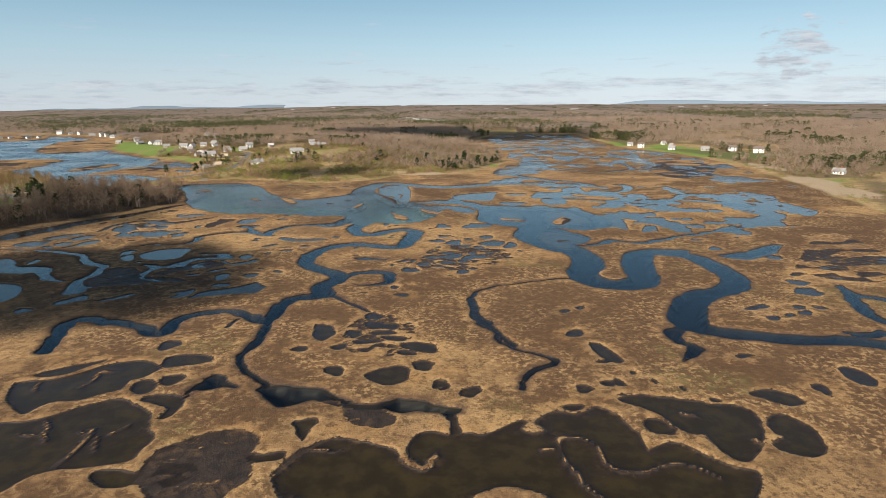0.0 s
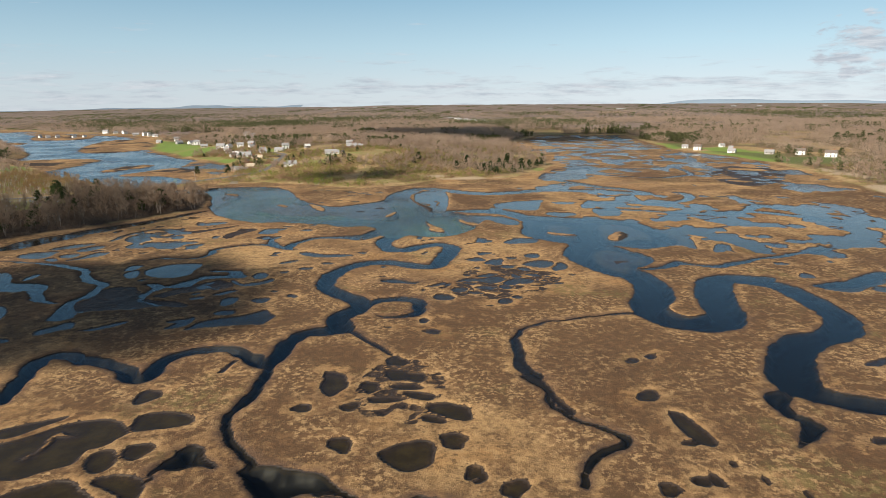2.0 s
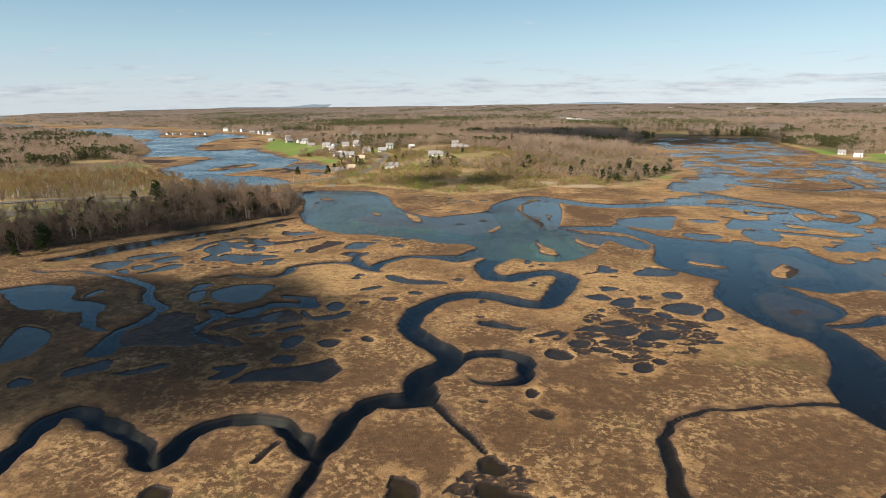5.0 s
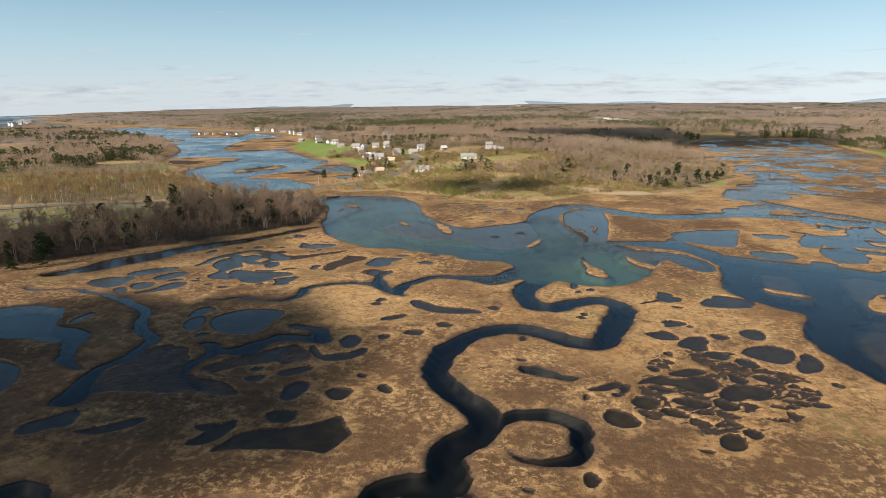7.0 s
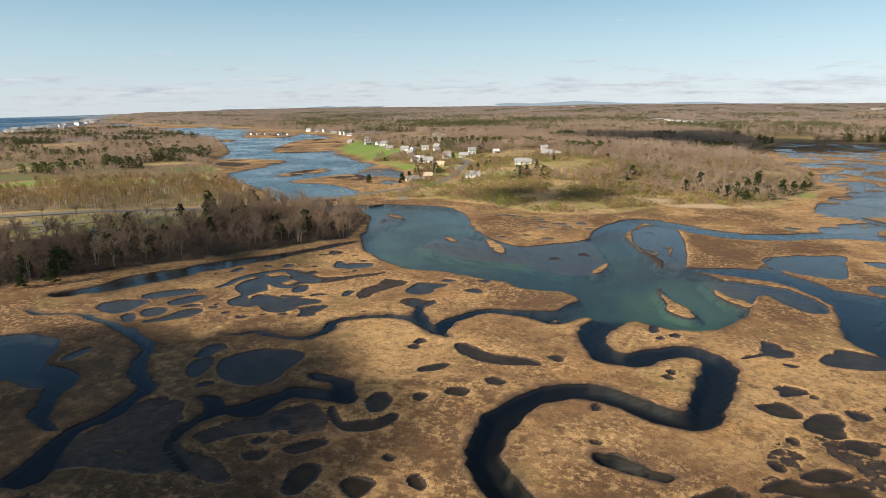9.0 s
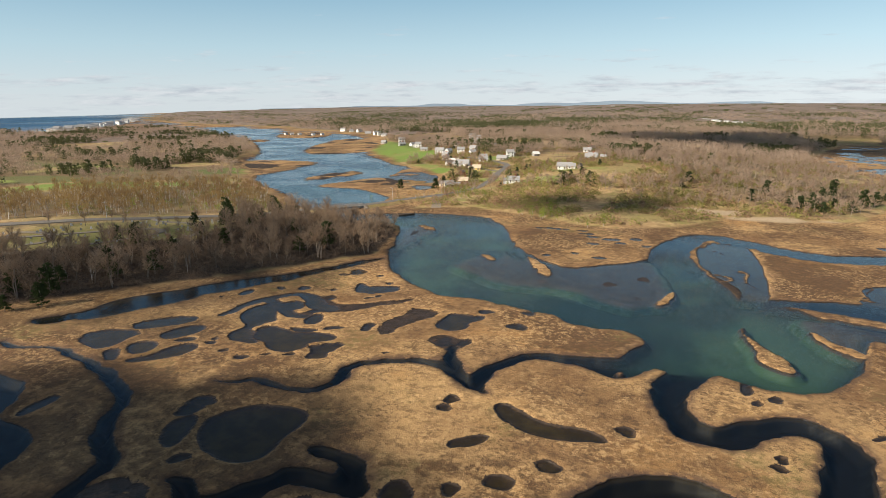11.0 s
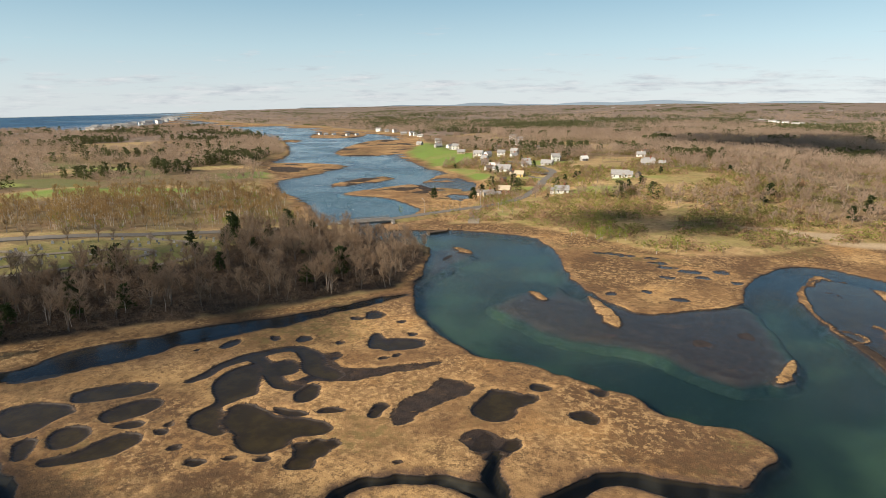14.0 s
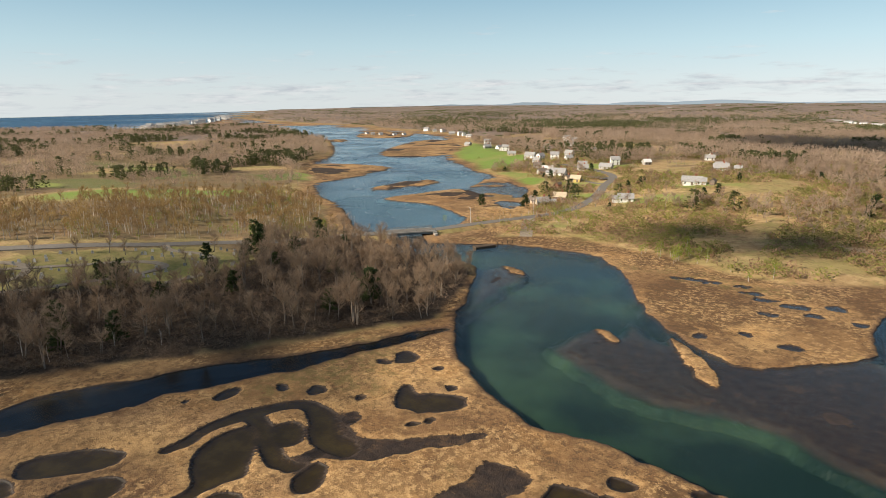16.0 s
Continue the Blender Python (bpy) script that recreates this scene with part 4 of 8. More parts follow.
PONDS = {
    "cell_a": [(-200.8, 270.3), (-204.8, 273.4), (-203.7, 277.7), (-200.1, 280.8), (-194.3, 282.6), (-189.6, 281.3), (-190.6, 277.9), (-189.5, 274.8), (-189.0, 271.0), (-192.8, 268.5)],
    "cell_b": [(-196.5, 283.7), (-198.8, 286.8), (-196.9, 291.2), (-191.7, 296.8), (-187.0, 298.9), (-183.9, 297.3), (-184.6, 293.1), (-189.1, 287.5), (-193.4, 283.4)],
    "cell_c": [(-184.7, 283.3), (-184.2, 288.5), (-181.4, 293.1), (-177.7, 294.1), (-175.4, 290.8), (-176.9, 286.1), (-178.5, 282.4), (-181.4, 281.8)],
    "cell_d": [(-182.9, 271.6), (-186.1, 274.6), (-184.7, 278.1), (-180.2, 279.6), (-177.7, 277.4), (-177.1, 273.4), (-179.1, 271.1)],
    "cell_e": [(-177.0, 266.3), (-178.4, 267.9), (-174.5, 271.8), (-174.4, 276.5), (-172.6, 281.7), (-168.9, 282.8), (-166.4, 280.2), (-166.8, 276.3), (-169.9, 271.2), (-174.4, 267.2)],
    "cell_f": [(-184.3, 266.0), (-188.1, 268.4), (-187.2, 271.1), (-185.2, 271.4), (-181.6, 268.6), (-180.9, 265.5)],
    "cell_g": [(-177.3, 281.6), (-175.8, 284.7), (-173.9, 286.5), (-171.9, 285.3), (-173.4, 282.3)],
    "cell_h": [(-168.4, 284.3), (-167.7, 286.3), (-165.6, 286.4), (-164.8, 284.1)],
    "wet_creek": [(-218.2, 280.2), (-222.3, 286.3), (-224.4, 297.7), (-220.2, 308.2), (-212.4, 318.2), (-207.7, 315.6), (-207.4, 304.7), (-209.8, 293.5), (-212.7, 285.2)],
    "flat_b": [(-51.2, 462.8), (-41.7, 472.1), (-29.5, 465.7), (-24.7, 408.5), (-25.4, 385.7), (-32.6, 382.3), (-36.4, 393.6), (-44, 412), (-50.6, 434.5)],
    "lake_b": [(-196.8, 244.7), (-188.8, 243.6), (-180.8, 240.8), (-175.3, 234.6), (-168.3, 236.2), (-162.1, 228.5), (-165.6, 223.8), (-185, 229)],
    "lake_c": [(-171.7, 211.4), (-165.9, 212), (-159, 211.2), (-151.3, 203.6), (-149.1, 194.8), (-150, 190.1), (-154, 187.9)],
    "sliver_a": [(-174.5, 238.6), (-176.1, 243.7), (-175.6, 247.8), (-173.6, 247.4), (-172.1, 242.4), (-172, 238.2)],
    "hook_b": [(-94.9, 241.3), (-95.3, 244.5), (-91.8, 240.4), (-88.5, 238.5), (-86.2, 240.5), (-82.6, 243.2), (-81.4, 246.4), (-79.1, 245.5), (-79.9, 240.9), (-82, 237.7), (-86, 236), (-89.6, 236.5)],
    "oval_a": [(-135.2, 253.7), (-134.2, 257.6), (-131.2, 262.5), (-126, 265), (-117.6, 266.7), (-115.6, 261.9), (-115.9, 256.5), (-114.7, 251.1), (-115, 247.5), (-118, 245.1), (-122.5, 244.6), (-127.3, 245.5), (-132.2, 248.3)],
    "slip_a": [(-138.5, 245.1), (-140.8, 248.9), (-140.9, 252.7), (-138, 254.9), (-135.1, 250), (-132.8, 245), (-133.9, 242.7)],
    "hole_a": [(-88.6, 246.8), (-89.6, 251.4), (-87.4, 254.5), (-84.6, 252), (-83.3, 248.1), (-83.9, 245.5), (-85.8, 244.7)],
    "long_a": [(-85.4, 266.8), (-83.6, 270.1), (-79.3, 272.8), (-78.7, 271.2), (-81.4, 268.5), (-83.9, 265.9)],
    "crescent": [(-82.7, 285.8), (-80, 287.4), (-76.1, 285.2), (-72.4, 283.1), (-67.1, 282.6), (-62.5, 283.8), (-57.9, 282.5), (-57.2, 280.2), (-61.4, 279.7), (-66.3, 277.3), (-71.9, 277.2), (-77.7, 279.2), (-80.7, 281.8)],
    "tan_a": [(-101.1, 221.3), (-100.2, 222.9), (-96.9, 224.7), (-95.9, 222.6), (-98.8, 220.2)],
    "tan_b": [(-95, 226.4), (-92.4, 229), (-89.4, 231.8), (-86.9, 230.2), (-90.9, 225.6), (-93.5, 224.9)],
    "brown_a": [(-174.2, 304.1), (-176.8, 308.5), (-175.9, 314.2), (-173.9, 317.7), (-169.8, 316.6), (-165.2, 310.7), (-160.8, 306), (-162.7, 303.6), (-163.7, 300.1), (-163.4, 297.4), (-160.6, 296.8), (-158.4, 292.5), (-154.7, 291.3), (-155.1, 289.4), (-158.4, 289), (-160, 289.4), (-162.5, 288.8), (-165.8, 290.5), (-167, 293.4), (-166.2, 296.4), (-166.8, 299.4)],
    "brown_b": [(-158.9, 294), (-160.3, 297), (-162, 299.2), (-159.4, 302.8), (-154.7, 301.7), (-149.5, 301), (-146.6, 302.6), (-142, 304.1), (-137, 303.5), (-136.3, 301.1), (-138.2, 299.2), (-140.6, 297.9), (-141.4, 295.7), (-140.3, 293.2), (-141.7, 290.5), (-143.9, 288.7), (-147.4, 288.2), (-150.9, 290.3), (-153, 292.1), (-155.3, 292.1)],
    "brown_c": [(-139.8, 293.9), (-139.6, 295.6), (-136.3, 297.1), (-135.4, 295.2), (-138.3, 293.4)],
    "brown_d": [(-135.4, 287.4), (-136.9, 290.5), (-136.3, 293.2), (-133.8, 294.3), (-131.6, 291.9), (-131.4, 289.7)],
    "brown_e": [(-153.7, 302.9), (-151.3, 304.3), (-146.1, 305.3), (-144.5, 304.5), (-148.9, 301.8)],
    "ring_a": [(-170, 318.2), (-170.3, 321.5), (-167.9, 324), (-164.1, 323.3), (-161.4, 320.1), (-161.4, 317.1), (-164.3, 315.5), (-167.3, 315.7)],
    "ring_b": [(-152.6, 308.5), (-154, 312.1), (-154, 315.6), (-151.5, 316.3), (-148.9, 312.8), (-148.3, 309.6), (-150, 307.8)],
    "fish_a": [(-156.1, 340.8), (-159.2, 348), (-157.8, 350), (-153.6, 345.5), (-149.8, 346.4), (-147.5, 343.7), (-148.2, 340.2), (-151.3, 340.8), (-153.8, 339.4)],
    "slip_b": [(-189.8, 320.3), (-191.4, 323), (-190.6, 327.2), (-188.6, 327.5), (-187.1, 323.4), (-188, 320.5)],
    "green_a": [(-133.6, 309.8), (-134.1, 312.6), (-134.9, 314.9), (-133.4, 316.7), (-131.7, 315.9), (-131.8, 313.4), (-131, 311.5), (-131.8, 309.7)],
    "deep_a": [(-115.9, 323.2), (-116, 327.8), (-113.5, 330.6), (-109.1, 330.2), (-106.6, 327.5), (-106.6, 323), (-109, 320.8), (-112.6, 321)],
    "deep_b": [(-104.1, 313.3), (-103.5, 316.5), (-101.4, 317.2), (-100.5, 314.4), (-101.4, 312.4), (-103.1, 312.2)],
    "net2_b": [(-1.1, 272.1), (1.1, 277.2), (4, 279.2), (6.3, 278.8), (4.8, 273.2), (1.7, 269.5), (-0.6, 269.4)],
    "net2_d": [(15.2, 285.7), (18.8, 288.8), (22, 287.8), (22.2, 282.9), (20.4, 279.8), (16.8, 281.3)],
    "net2_e": [(13.7, 271.5), (17.9, 276.2), (22.5, 277.6), (26.4, 275.4), (26.7, 271.6), (24.2, 265.9), (21, 265), (18, 267), (14.7, 268.5)],
    "net2_f": [(27.4, 272.5), (29.5, 273.8), (32.2, 270.8), (32.1, 266.4), (28.9, 262.5), (27.8, 265)],
    "net2_g": [(3.9, 266.8), (7.4, 269.6), (9.9, 268.7), (10.7, 265.7), (8.5, 263.8), (5.6, 264.8)],
    "net2_h": [(11.7, 265.1), (14.4, 266.9), (16.3, 264.4), (17.1, 262), (15, 260.8), (12.4, 262.3)],
    "net2_i": [(-4.7, 252.1), (-1.4, 255.4), (2.3, 256.8), (4.4, 255.7), (2.5, 253.5), (-1.7, 251.6)],
    "net2_j": [(-12.4, 244.3), (-7.6, 249.5), (-5.7, 251.2), (-3, 249.8), (-0.6, 250.6), (1.9, 252.7), (5.3, 253), (6.7, 250.2), (5.6, 246.6), (3.2, 244.4), (1, 244.2), (-1.6, 245.8), (-4.4, 246), (-7.7, 246.2)],
    "net2_k": [(-9.6, 244.3), (-6.1, 244.4), (-2.2, 243.7), (-4.6, 242.4), (-8.5, 242.4)],
    "net2_l": [(-22.3, 239.1), (-19.3, 241.3), (-16.6, 244.3), (-15.2, 245.2), (-15.2, 242.6), (-18.1, 239.4), (-21.5, 238.6)],
    "net2_n": [(-12.9, 236.7), (-10.8, 239), (-8.1, 238.9), (-6.7, 236.4), (-7.8, 233.6), (-10.4, 233), (-12.5, 234.6)],
    "net2_o": [(-18.6, 228.3), (-17.3, 230.8), (-14.6, 230.6), (-12, 229.3), (-10.7, 226.5), (-11.6, 224.9), (-15.1, 224.1), (-17.2, 225.6)],
    "net2_p": [(3.9, 240.8), (6.1, 242.7), (8.4, 241.1), (9.7, 239.1), (7.8, 237.5), (5.4, 238)],
    "net2_q": [(5.7, 243.7), (7.4, 247.9), (9.5, 251.1), (12.7, 250.8), (15.8, 250.5), (17.6, 248.7), (15.7, 245), (12.9, 243.7), (11.7, 245.1), (8.5, 241.8), (7.2, 243)],
    "net2_r": [(14.2, 256.5), (17.3, 258.1), (20.1, 255.4), (21, 254.2), (17.5, 253.3), (15, 254.4)],
    "net2_s": [(8.8, 257.7), (10.2, 255.9), (11.8, 254.5), (13.2, 253), (11.1, 251.1), (9.1, 252.3)],
    "net2_t": [(-4.9, 239), (-1.5, 241), (2.7, 240.9), (3.6, 239), (2.2, 236.8), (-0.8, 236.9), (-3.3, 237.4)],
    "net2_u": [(-6.9, 233.9), (-4.1, 235), (-2.1, 233.5), (-0.6, 231.9), (-2.9, 231), (-4.8, 231.8)],
    "net2_v": [(3.4, 224.5), (5, 227), (7.1, 227.7), (8.2, 224.9), (7.6, 222.1), (5.2, 221), (3.7, 222.2)],
    "net2_w": [(8, 229), (10.1, 230.7), (12, 229.1), (11.5, 227.3), (9.6, 226.3)],
    "net2_x": [(-4.1, 284.2), (-2.3, 288.2), (0.8, 289.6), (-0.2, 287.1), (-2.6, 283.9)],
    "net2_y": [(24, 245.4), (26, 246.4), (28.4, 245.9), (27.3, 244.4), (24.8, 244.1)],
    "tail_a": [(-89.1, 193.2), (-87.8, 197.3), (-86.5, 200.9), (-81.6, 203.4), (-75.6, 206.3), (-72.8, 209.4), (-71.1, 212.6), (-68.9, 209.5), (-65.6, 207.1), (-65.9, 204.8), (-66.9, 199.5), (-68, 198.4), (-69.8, 199.4), (-75.5, 197.7), (-81.9, 196.2), (-86, 194.9)],
    "tan_c": [(-86.3, 208.5), (-85, 210.7), (-80.5, 211.3), (-78.9, 208.8), (-80.6, 206), (-84, 205.9)],
    "tan_d": [(-88.9, 218.3), (-88.7, 222.5), (-86.1, 224.5), (-83.3, 221.1), (-83.6, 217.7), (-84.5, 214.4), (-87.1, 215)],
    "dark_c": [(-119.6, 191.4), (-116.1, 193.6), (-112.8, 197.6), (-109.8, 199.9), (-108.1, 199), (-110.2, 194.9), (-113.2, 192.2), (-116.5, 191)],
    "tan_e": [(-95.1, 193.8), (-94.3, 196.4), (-93.3, 201.1), (-91.2, 204.9), (-89.7, 202.8), (-89.5, 197.8), (-91.2, 195), (-93.6, 193.9)],
    "dark_d": [(-79.3, 221.5), (-77, 223.9), (-73.1, 223.6), (-73.1, 220.8), (-73.8, 217.6), (-76.7, 218.9)],
    "long_b": [(-85.1, 267.2), (-82.2, 271.6), (-79.2, 273.5), (-78.4, 270.7), (-82.1, 267.1)],
    "arm_e": [(114.9, 243.7), (125.9, 251.1), (139.4, 260.9), (144.5, 258.7), (143.7, 251.7), (133.1, 246.1), (124.8, 239), (118.8, 240.9)],
    "lens_e": [(38.6, 153.8), (41.3, 153.4), (43.5, 147.3), (45.2, 141.7), (43.2, 140.3), (40.2, 143.1), (38.6, 148.5)],
    "lens_f": [(95.7, 137.2), (99.1, 138.1), (100.9, 134.6), (100.9, 129.3), (97.4, 127.3), (95.1, 129.9)],
    "lens_g": [(67.2, 124.5), (72.5, 126.9), (75.7, 125.8), (78.2, 123.4), (78.6, 120.2), (74.3, 118.5), (72.3, 120.5), (70.3, 122.6)],
    "pan_a": [(-102.6, 127), (-103.9, 132.2), (-95.6, 132.1), (-91, 135.8), (-86.1, 142.3), (-78, 143.6), (-74.3, 140.8), (-71.4, 139.1), (-72.2, 137.5), (-74.4, 133.4), (-77.1, 132.3), (-75.9, 127.3), (-80.7, 125.2), (-82.4, 121.5), (-87.6, 122.5), (-90.9, 119), (-91.1, 115.6), (-95.3, 119), (-98.8, 121.6)],
    "pan_b": [(-102.3, 135.6), (-97.4, 139.4), (-90.9, 143), (-87.3, 144.7), (-91.6, 139.3), (-95.6, 134.2), (-99.6, 134)],
    "pan_c": [(-73.8, 142.5), (-73.4, 146.3), (-66.4, 147.7), (-61.1, 145.5), (-61, 141.7), (-67.7, 140.1), (-71.7, 139.4)],
    "pan_d": [(-99.9, 111.3), (-93.9, 112.8), (-89.2, 112.8), (-83.8, 115.5), (-79.3, 120.4), (-74, 123.8), (-69.2, 120.3), (-64.1, 116.6), (-62, 111.1), (-59.1, 108.7), (-58.6, 104.7), (-59.7, 102.8), (-58.9, 99), (-62.2, 98.2), (-66.9, 97.1), (-72.6, 96.3), (-76.1, 93.8), (-77.1, 89.6), (-80.9, 87)],
    "pan_e": [(-74, 127), (-74.8, 131.3), (-72.2, 133.1), (-68.9, 130.1), (-67.9, 127), (-70.2, 124.8)],
    "pan_f": [(-69.6, 122.9), (-68.1, 124.5), (-63.9, 125.3), (-59.8, 123.6), (-58.5, 119), (-60.1, 114.2), (-61.7, 114), (-61.1, 119), (-66.6, 121.3)],
    "pan_g": [(-58.7, 126.6), (-58.5, 133), (-56.9, 136.1), (-54.1, 134.5), (-52, 130.6), (-49.6, 129.4), (-48.6, 127.4), (-52.8, 128.8), (-55.4, 126.9)],
    "pan_h": [(0.7, 107), (4.1, 108.3), (8.6, 107.2), (12.4, 111.5), (17.4, 113.7), (22.7, 117.2), (25.5, 119.4), (30.4, 119.1), (33.7, 117.3), (36.1, 114.7), (36.7, 110.2), (38.4, 107.2), (38, 104), (37.7, 101.1), (39.6, 102.6), (43, 104.6), (45.7, 103.9), (47.6, 101.1), (49.6, 98.3), (51.9, 96.5), (56.5, 95.5), (52.1, 87.9), (45.3, 82.4), (17.3, 81.2), (17.2, 88.1), (15.1, 89.9), (10.4, 91.9), (3.5, 89.6), (1.4, 81.2), (-20.9, 81.3), (-23.8, 88.2), (-30.6, 91), (-30.8, 95.2), (-27.1, 101.5), (-23.9, 106.2), (-19.3, 105.7), (-14.7, 104.3), (-10.4, 102.3), (-8.2, 98.8), (-5.3, 94.8), (-4.7, 96.5), (-7.4, 99.5), (-8.4, 102.3), (-7.6, 106.3), (-3.6, 109.6)],
    "pan_i": [(36.4, 123.2), (40.6, 124.5), (45.4, 123.6), (51.2, 122), (55.9, 121.4), (56.3, 119.4), (62.6, 119.6), (65.1, 117.1), (65.1, 112.5), (62.4, 107.1), (58.8, 101.2), (55.8, 98.3), (53, 99), (51.8, 102.2), (51.3, 106.1), (51.6, 108.2), (48.6, 107.6), (47, 109.3), (46.2, 111.9), (44.6, 115.6), (42.4, 118), (39.2, 119.8)],
    "pan_j": [(65.8, 112.4), (69.2, 115.9), (71.6, 114.7), (73.2, 111.3), (73, 108.1), (73.1, 105), (71.5, 101.1), (68.4, 98.6), (65.2, 100.2), (63, 102.1), (61.9, 104.1), (64.6, 106), (67, 105.4), (65.1, 108.1)],
    "pan_k": [(39.8, 111.1), (42.3, 114.2), (44.7, 112.6), (46, 109.3), (45.6, 107.2), (43, 107.6), (40.4, 108.3)],
    "pan_l": [(-64.9, 94.4), (-63.6, 96.4), (-57.5, 96), (-54.6, 93.3), (-56, 91.1), (-60.1, 90.5), (-62.9, 92.1)],
}
LAKES = {
    "black_b": [(-15.4, 119.3), (-13.4, 120.6), (-11.4, 123.1), (-5.4, 122.9), (-2.2, 120.3), (3.0, 118.8), (1.0, 115.0), (-3.9, 117.3), (-7.8, 116.9), (-9.7, 115.6), (-13.0, 117.7)],
    "black_a": [(-46.0, 127.1), (-41.9, 128.6), (-40.8, 130.2), (-35.3, 128.7), (-30.2, 128.3), (-27.7, 125.5), (-23.1, 123.1), (-19.6, 119.8), (-22.8, 120.7), (-27.3, 123.4), (-30.1, 121.9), (-34.2, 118.4), (-37.8, 119.3), (-41.6, 123.3)],
    "black_hook": [(-60.4, 123.4), (-59.1, 129.5), (-58.0, 135.7), (-55.3, 134.8), (-52.9, 131.3), (-49.4, 128.4), (-48.3, 126.9), (-52.2, 129.3), (-55.3, 128.6), (-58.6, 126.2), (-58.6, 122.5)],
    "lake_a": [(-212.5, 238.4), (-206.7, 243.8), (-204.4, 247), (-197.3, 249.5), (-188.9, 248.7), (-180.9, 244), (-178.7, 238.9), (-175.2, 235.5), (-171.5, 236.1), (-166.1, 236.7), (-160, 233.5), (-157.4, 229.9), (-156.2, 226.5), (-153.5, 222.4), (-148.3, 217.8), (-142.4, 215.4), (-141.5, 213.5), (-146.1, 213.4), (-152.8, 215.4), (-157.7, 220.1), (-160.1, 224.3), (-164.6, 228), (-169.4, 229), (-173.6, 227.8), (-181.4, 221.5)],
    "hook_a": [(-126.1, 235), (-125.9, 237.1), (-120.6, 238.8), (-116, 234.5), (-113.5, 238), (-109.9, 244.7), (-109.1, 248), (-104.7, 249.8), (-99, 250.1), (-101, 253.7), (-106.6, 252.5), (-109.5, 253.3), (-109, 255.9), (-103.5, 257), (-97.3, 257), (-95.5, 253.7), (-91.7, 251), (-90.8, 247.4), (-93, 245.2), (-95.9, 245.4), (-100.2, 245.4), (-103.5, 244), (-106.5, 240.7), (-105.8, 236.2), (-107.2, 233.4), (-110.4, 231.3), (-113.9, 231.9), (-115.6, 229.4), (-116.5, 226.4), (-115.5, 221.7), (-115.1, 219), (-117.2, 219.6), (-119.3, 224.1), (-119.1, 229.7), (-120.5, 233.3)],
    "hook_c": [(-119.4, 220.6), (-118.3, 221.9), (-112.4, 216.5), (-106.6, 213.8), (-107.4, 211.9), (-113.9, 215.8)],
    "forest_creek": [(-224.1, 272.3), (-218.5, 283), (-216, 286.6), (-212.1, 292.1), (-206.2, 298.1), (-204.1, 305.3), (-200.9, 310.9), (-201.4, 314.5), (-198.1, 320.5), (-192.8, 329.1), (-186.4, 339.5), (-181.9, 351), (-176.6, 363.1), (-172.2, 374.9), (-168.3, 382.1), (-170.1, 385), (-176, 377.1), (-182.2, 364.5), (-189.1, 351.7), (-198, 339.9), (-206.3, 330.8), (-209.1, 325.4), (-211, 319.7), (-214.9, 312.3), (-219, 302.6), (-221.3, 294.2), (-224.5, 285.7), (-231.1, 274.9)],
}
NETS = {
    "net_sheet": (6.0, [(123.1, 208.4), (138.8, 230.9), (165.4, 269), (189.5, 291.3), (192.7, 275.2), (184.6, 253.7), (193.5, 247.7), (163.1, 206.3), (145, 209.4), (137.9, 214.5), (136.2, 220.5)]),
    "net_far": (9.0, [(206, 620.8), (237.3, 640.8), (263.8, 624.7), (256.4, 566.5), (220.4, 511.1), (190.2, 492.5), (179.6, 534.3)]),
    "net_east": (3.0, [(-8.3, 263), (1, 268.2), (10.3, 272.1), (16.7, 260.7), (24.4, 260.3), (28.5, 252.1), (22.4, 240.1), (13.8, 231.2), (3.7, 226.2), (-4.8, 224.7), (-9, 228.2), (-13.6, 235.4), (-10.1, 243.7)]),
    "net_south": (2.6, [(-31.1, 160.7), (-26.8, 176.5), (-16.4, 177.8), (-9.7, 168), (-8.2, 153.1), (-15, 144), (-26.4, 146.6)]),
}
BASINS["west_river"] = [(-264, 474), (-276, 467), (-293, 479), (-346, 525), (-384, 543), (-431, 592), (-443, 627), (-493, 657), (-530, 682), (-584, 774), (-765, 954), (-903, 1053), (-1184, 1205),
                        (-1276, 1361), (-1026, 1279), (-808, 1101), (-789, 1215), (-643, 1096), (-525, 931), (-489, 828), (-410, 764), (-360, 710), (-325, 684), (-304, 591), (-260, 554), (-246, 512), (-250, 494)]
BASINS["sea"] = [(-1900, 500), (-1700, 844), (-1627, 995), (-1495, 1060), (-1510, 1190), (-2115, 1763), (-3000, 2500), (-9000, 7000), (-9000, 500)]
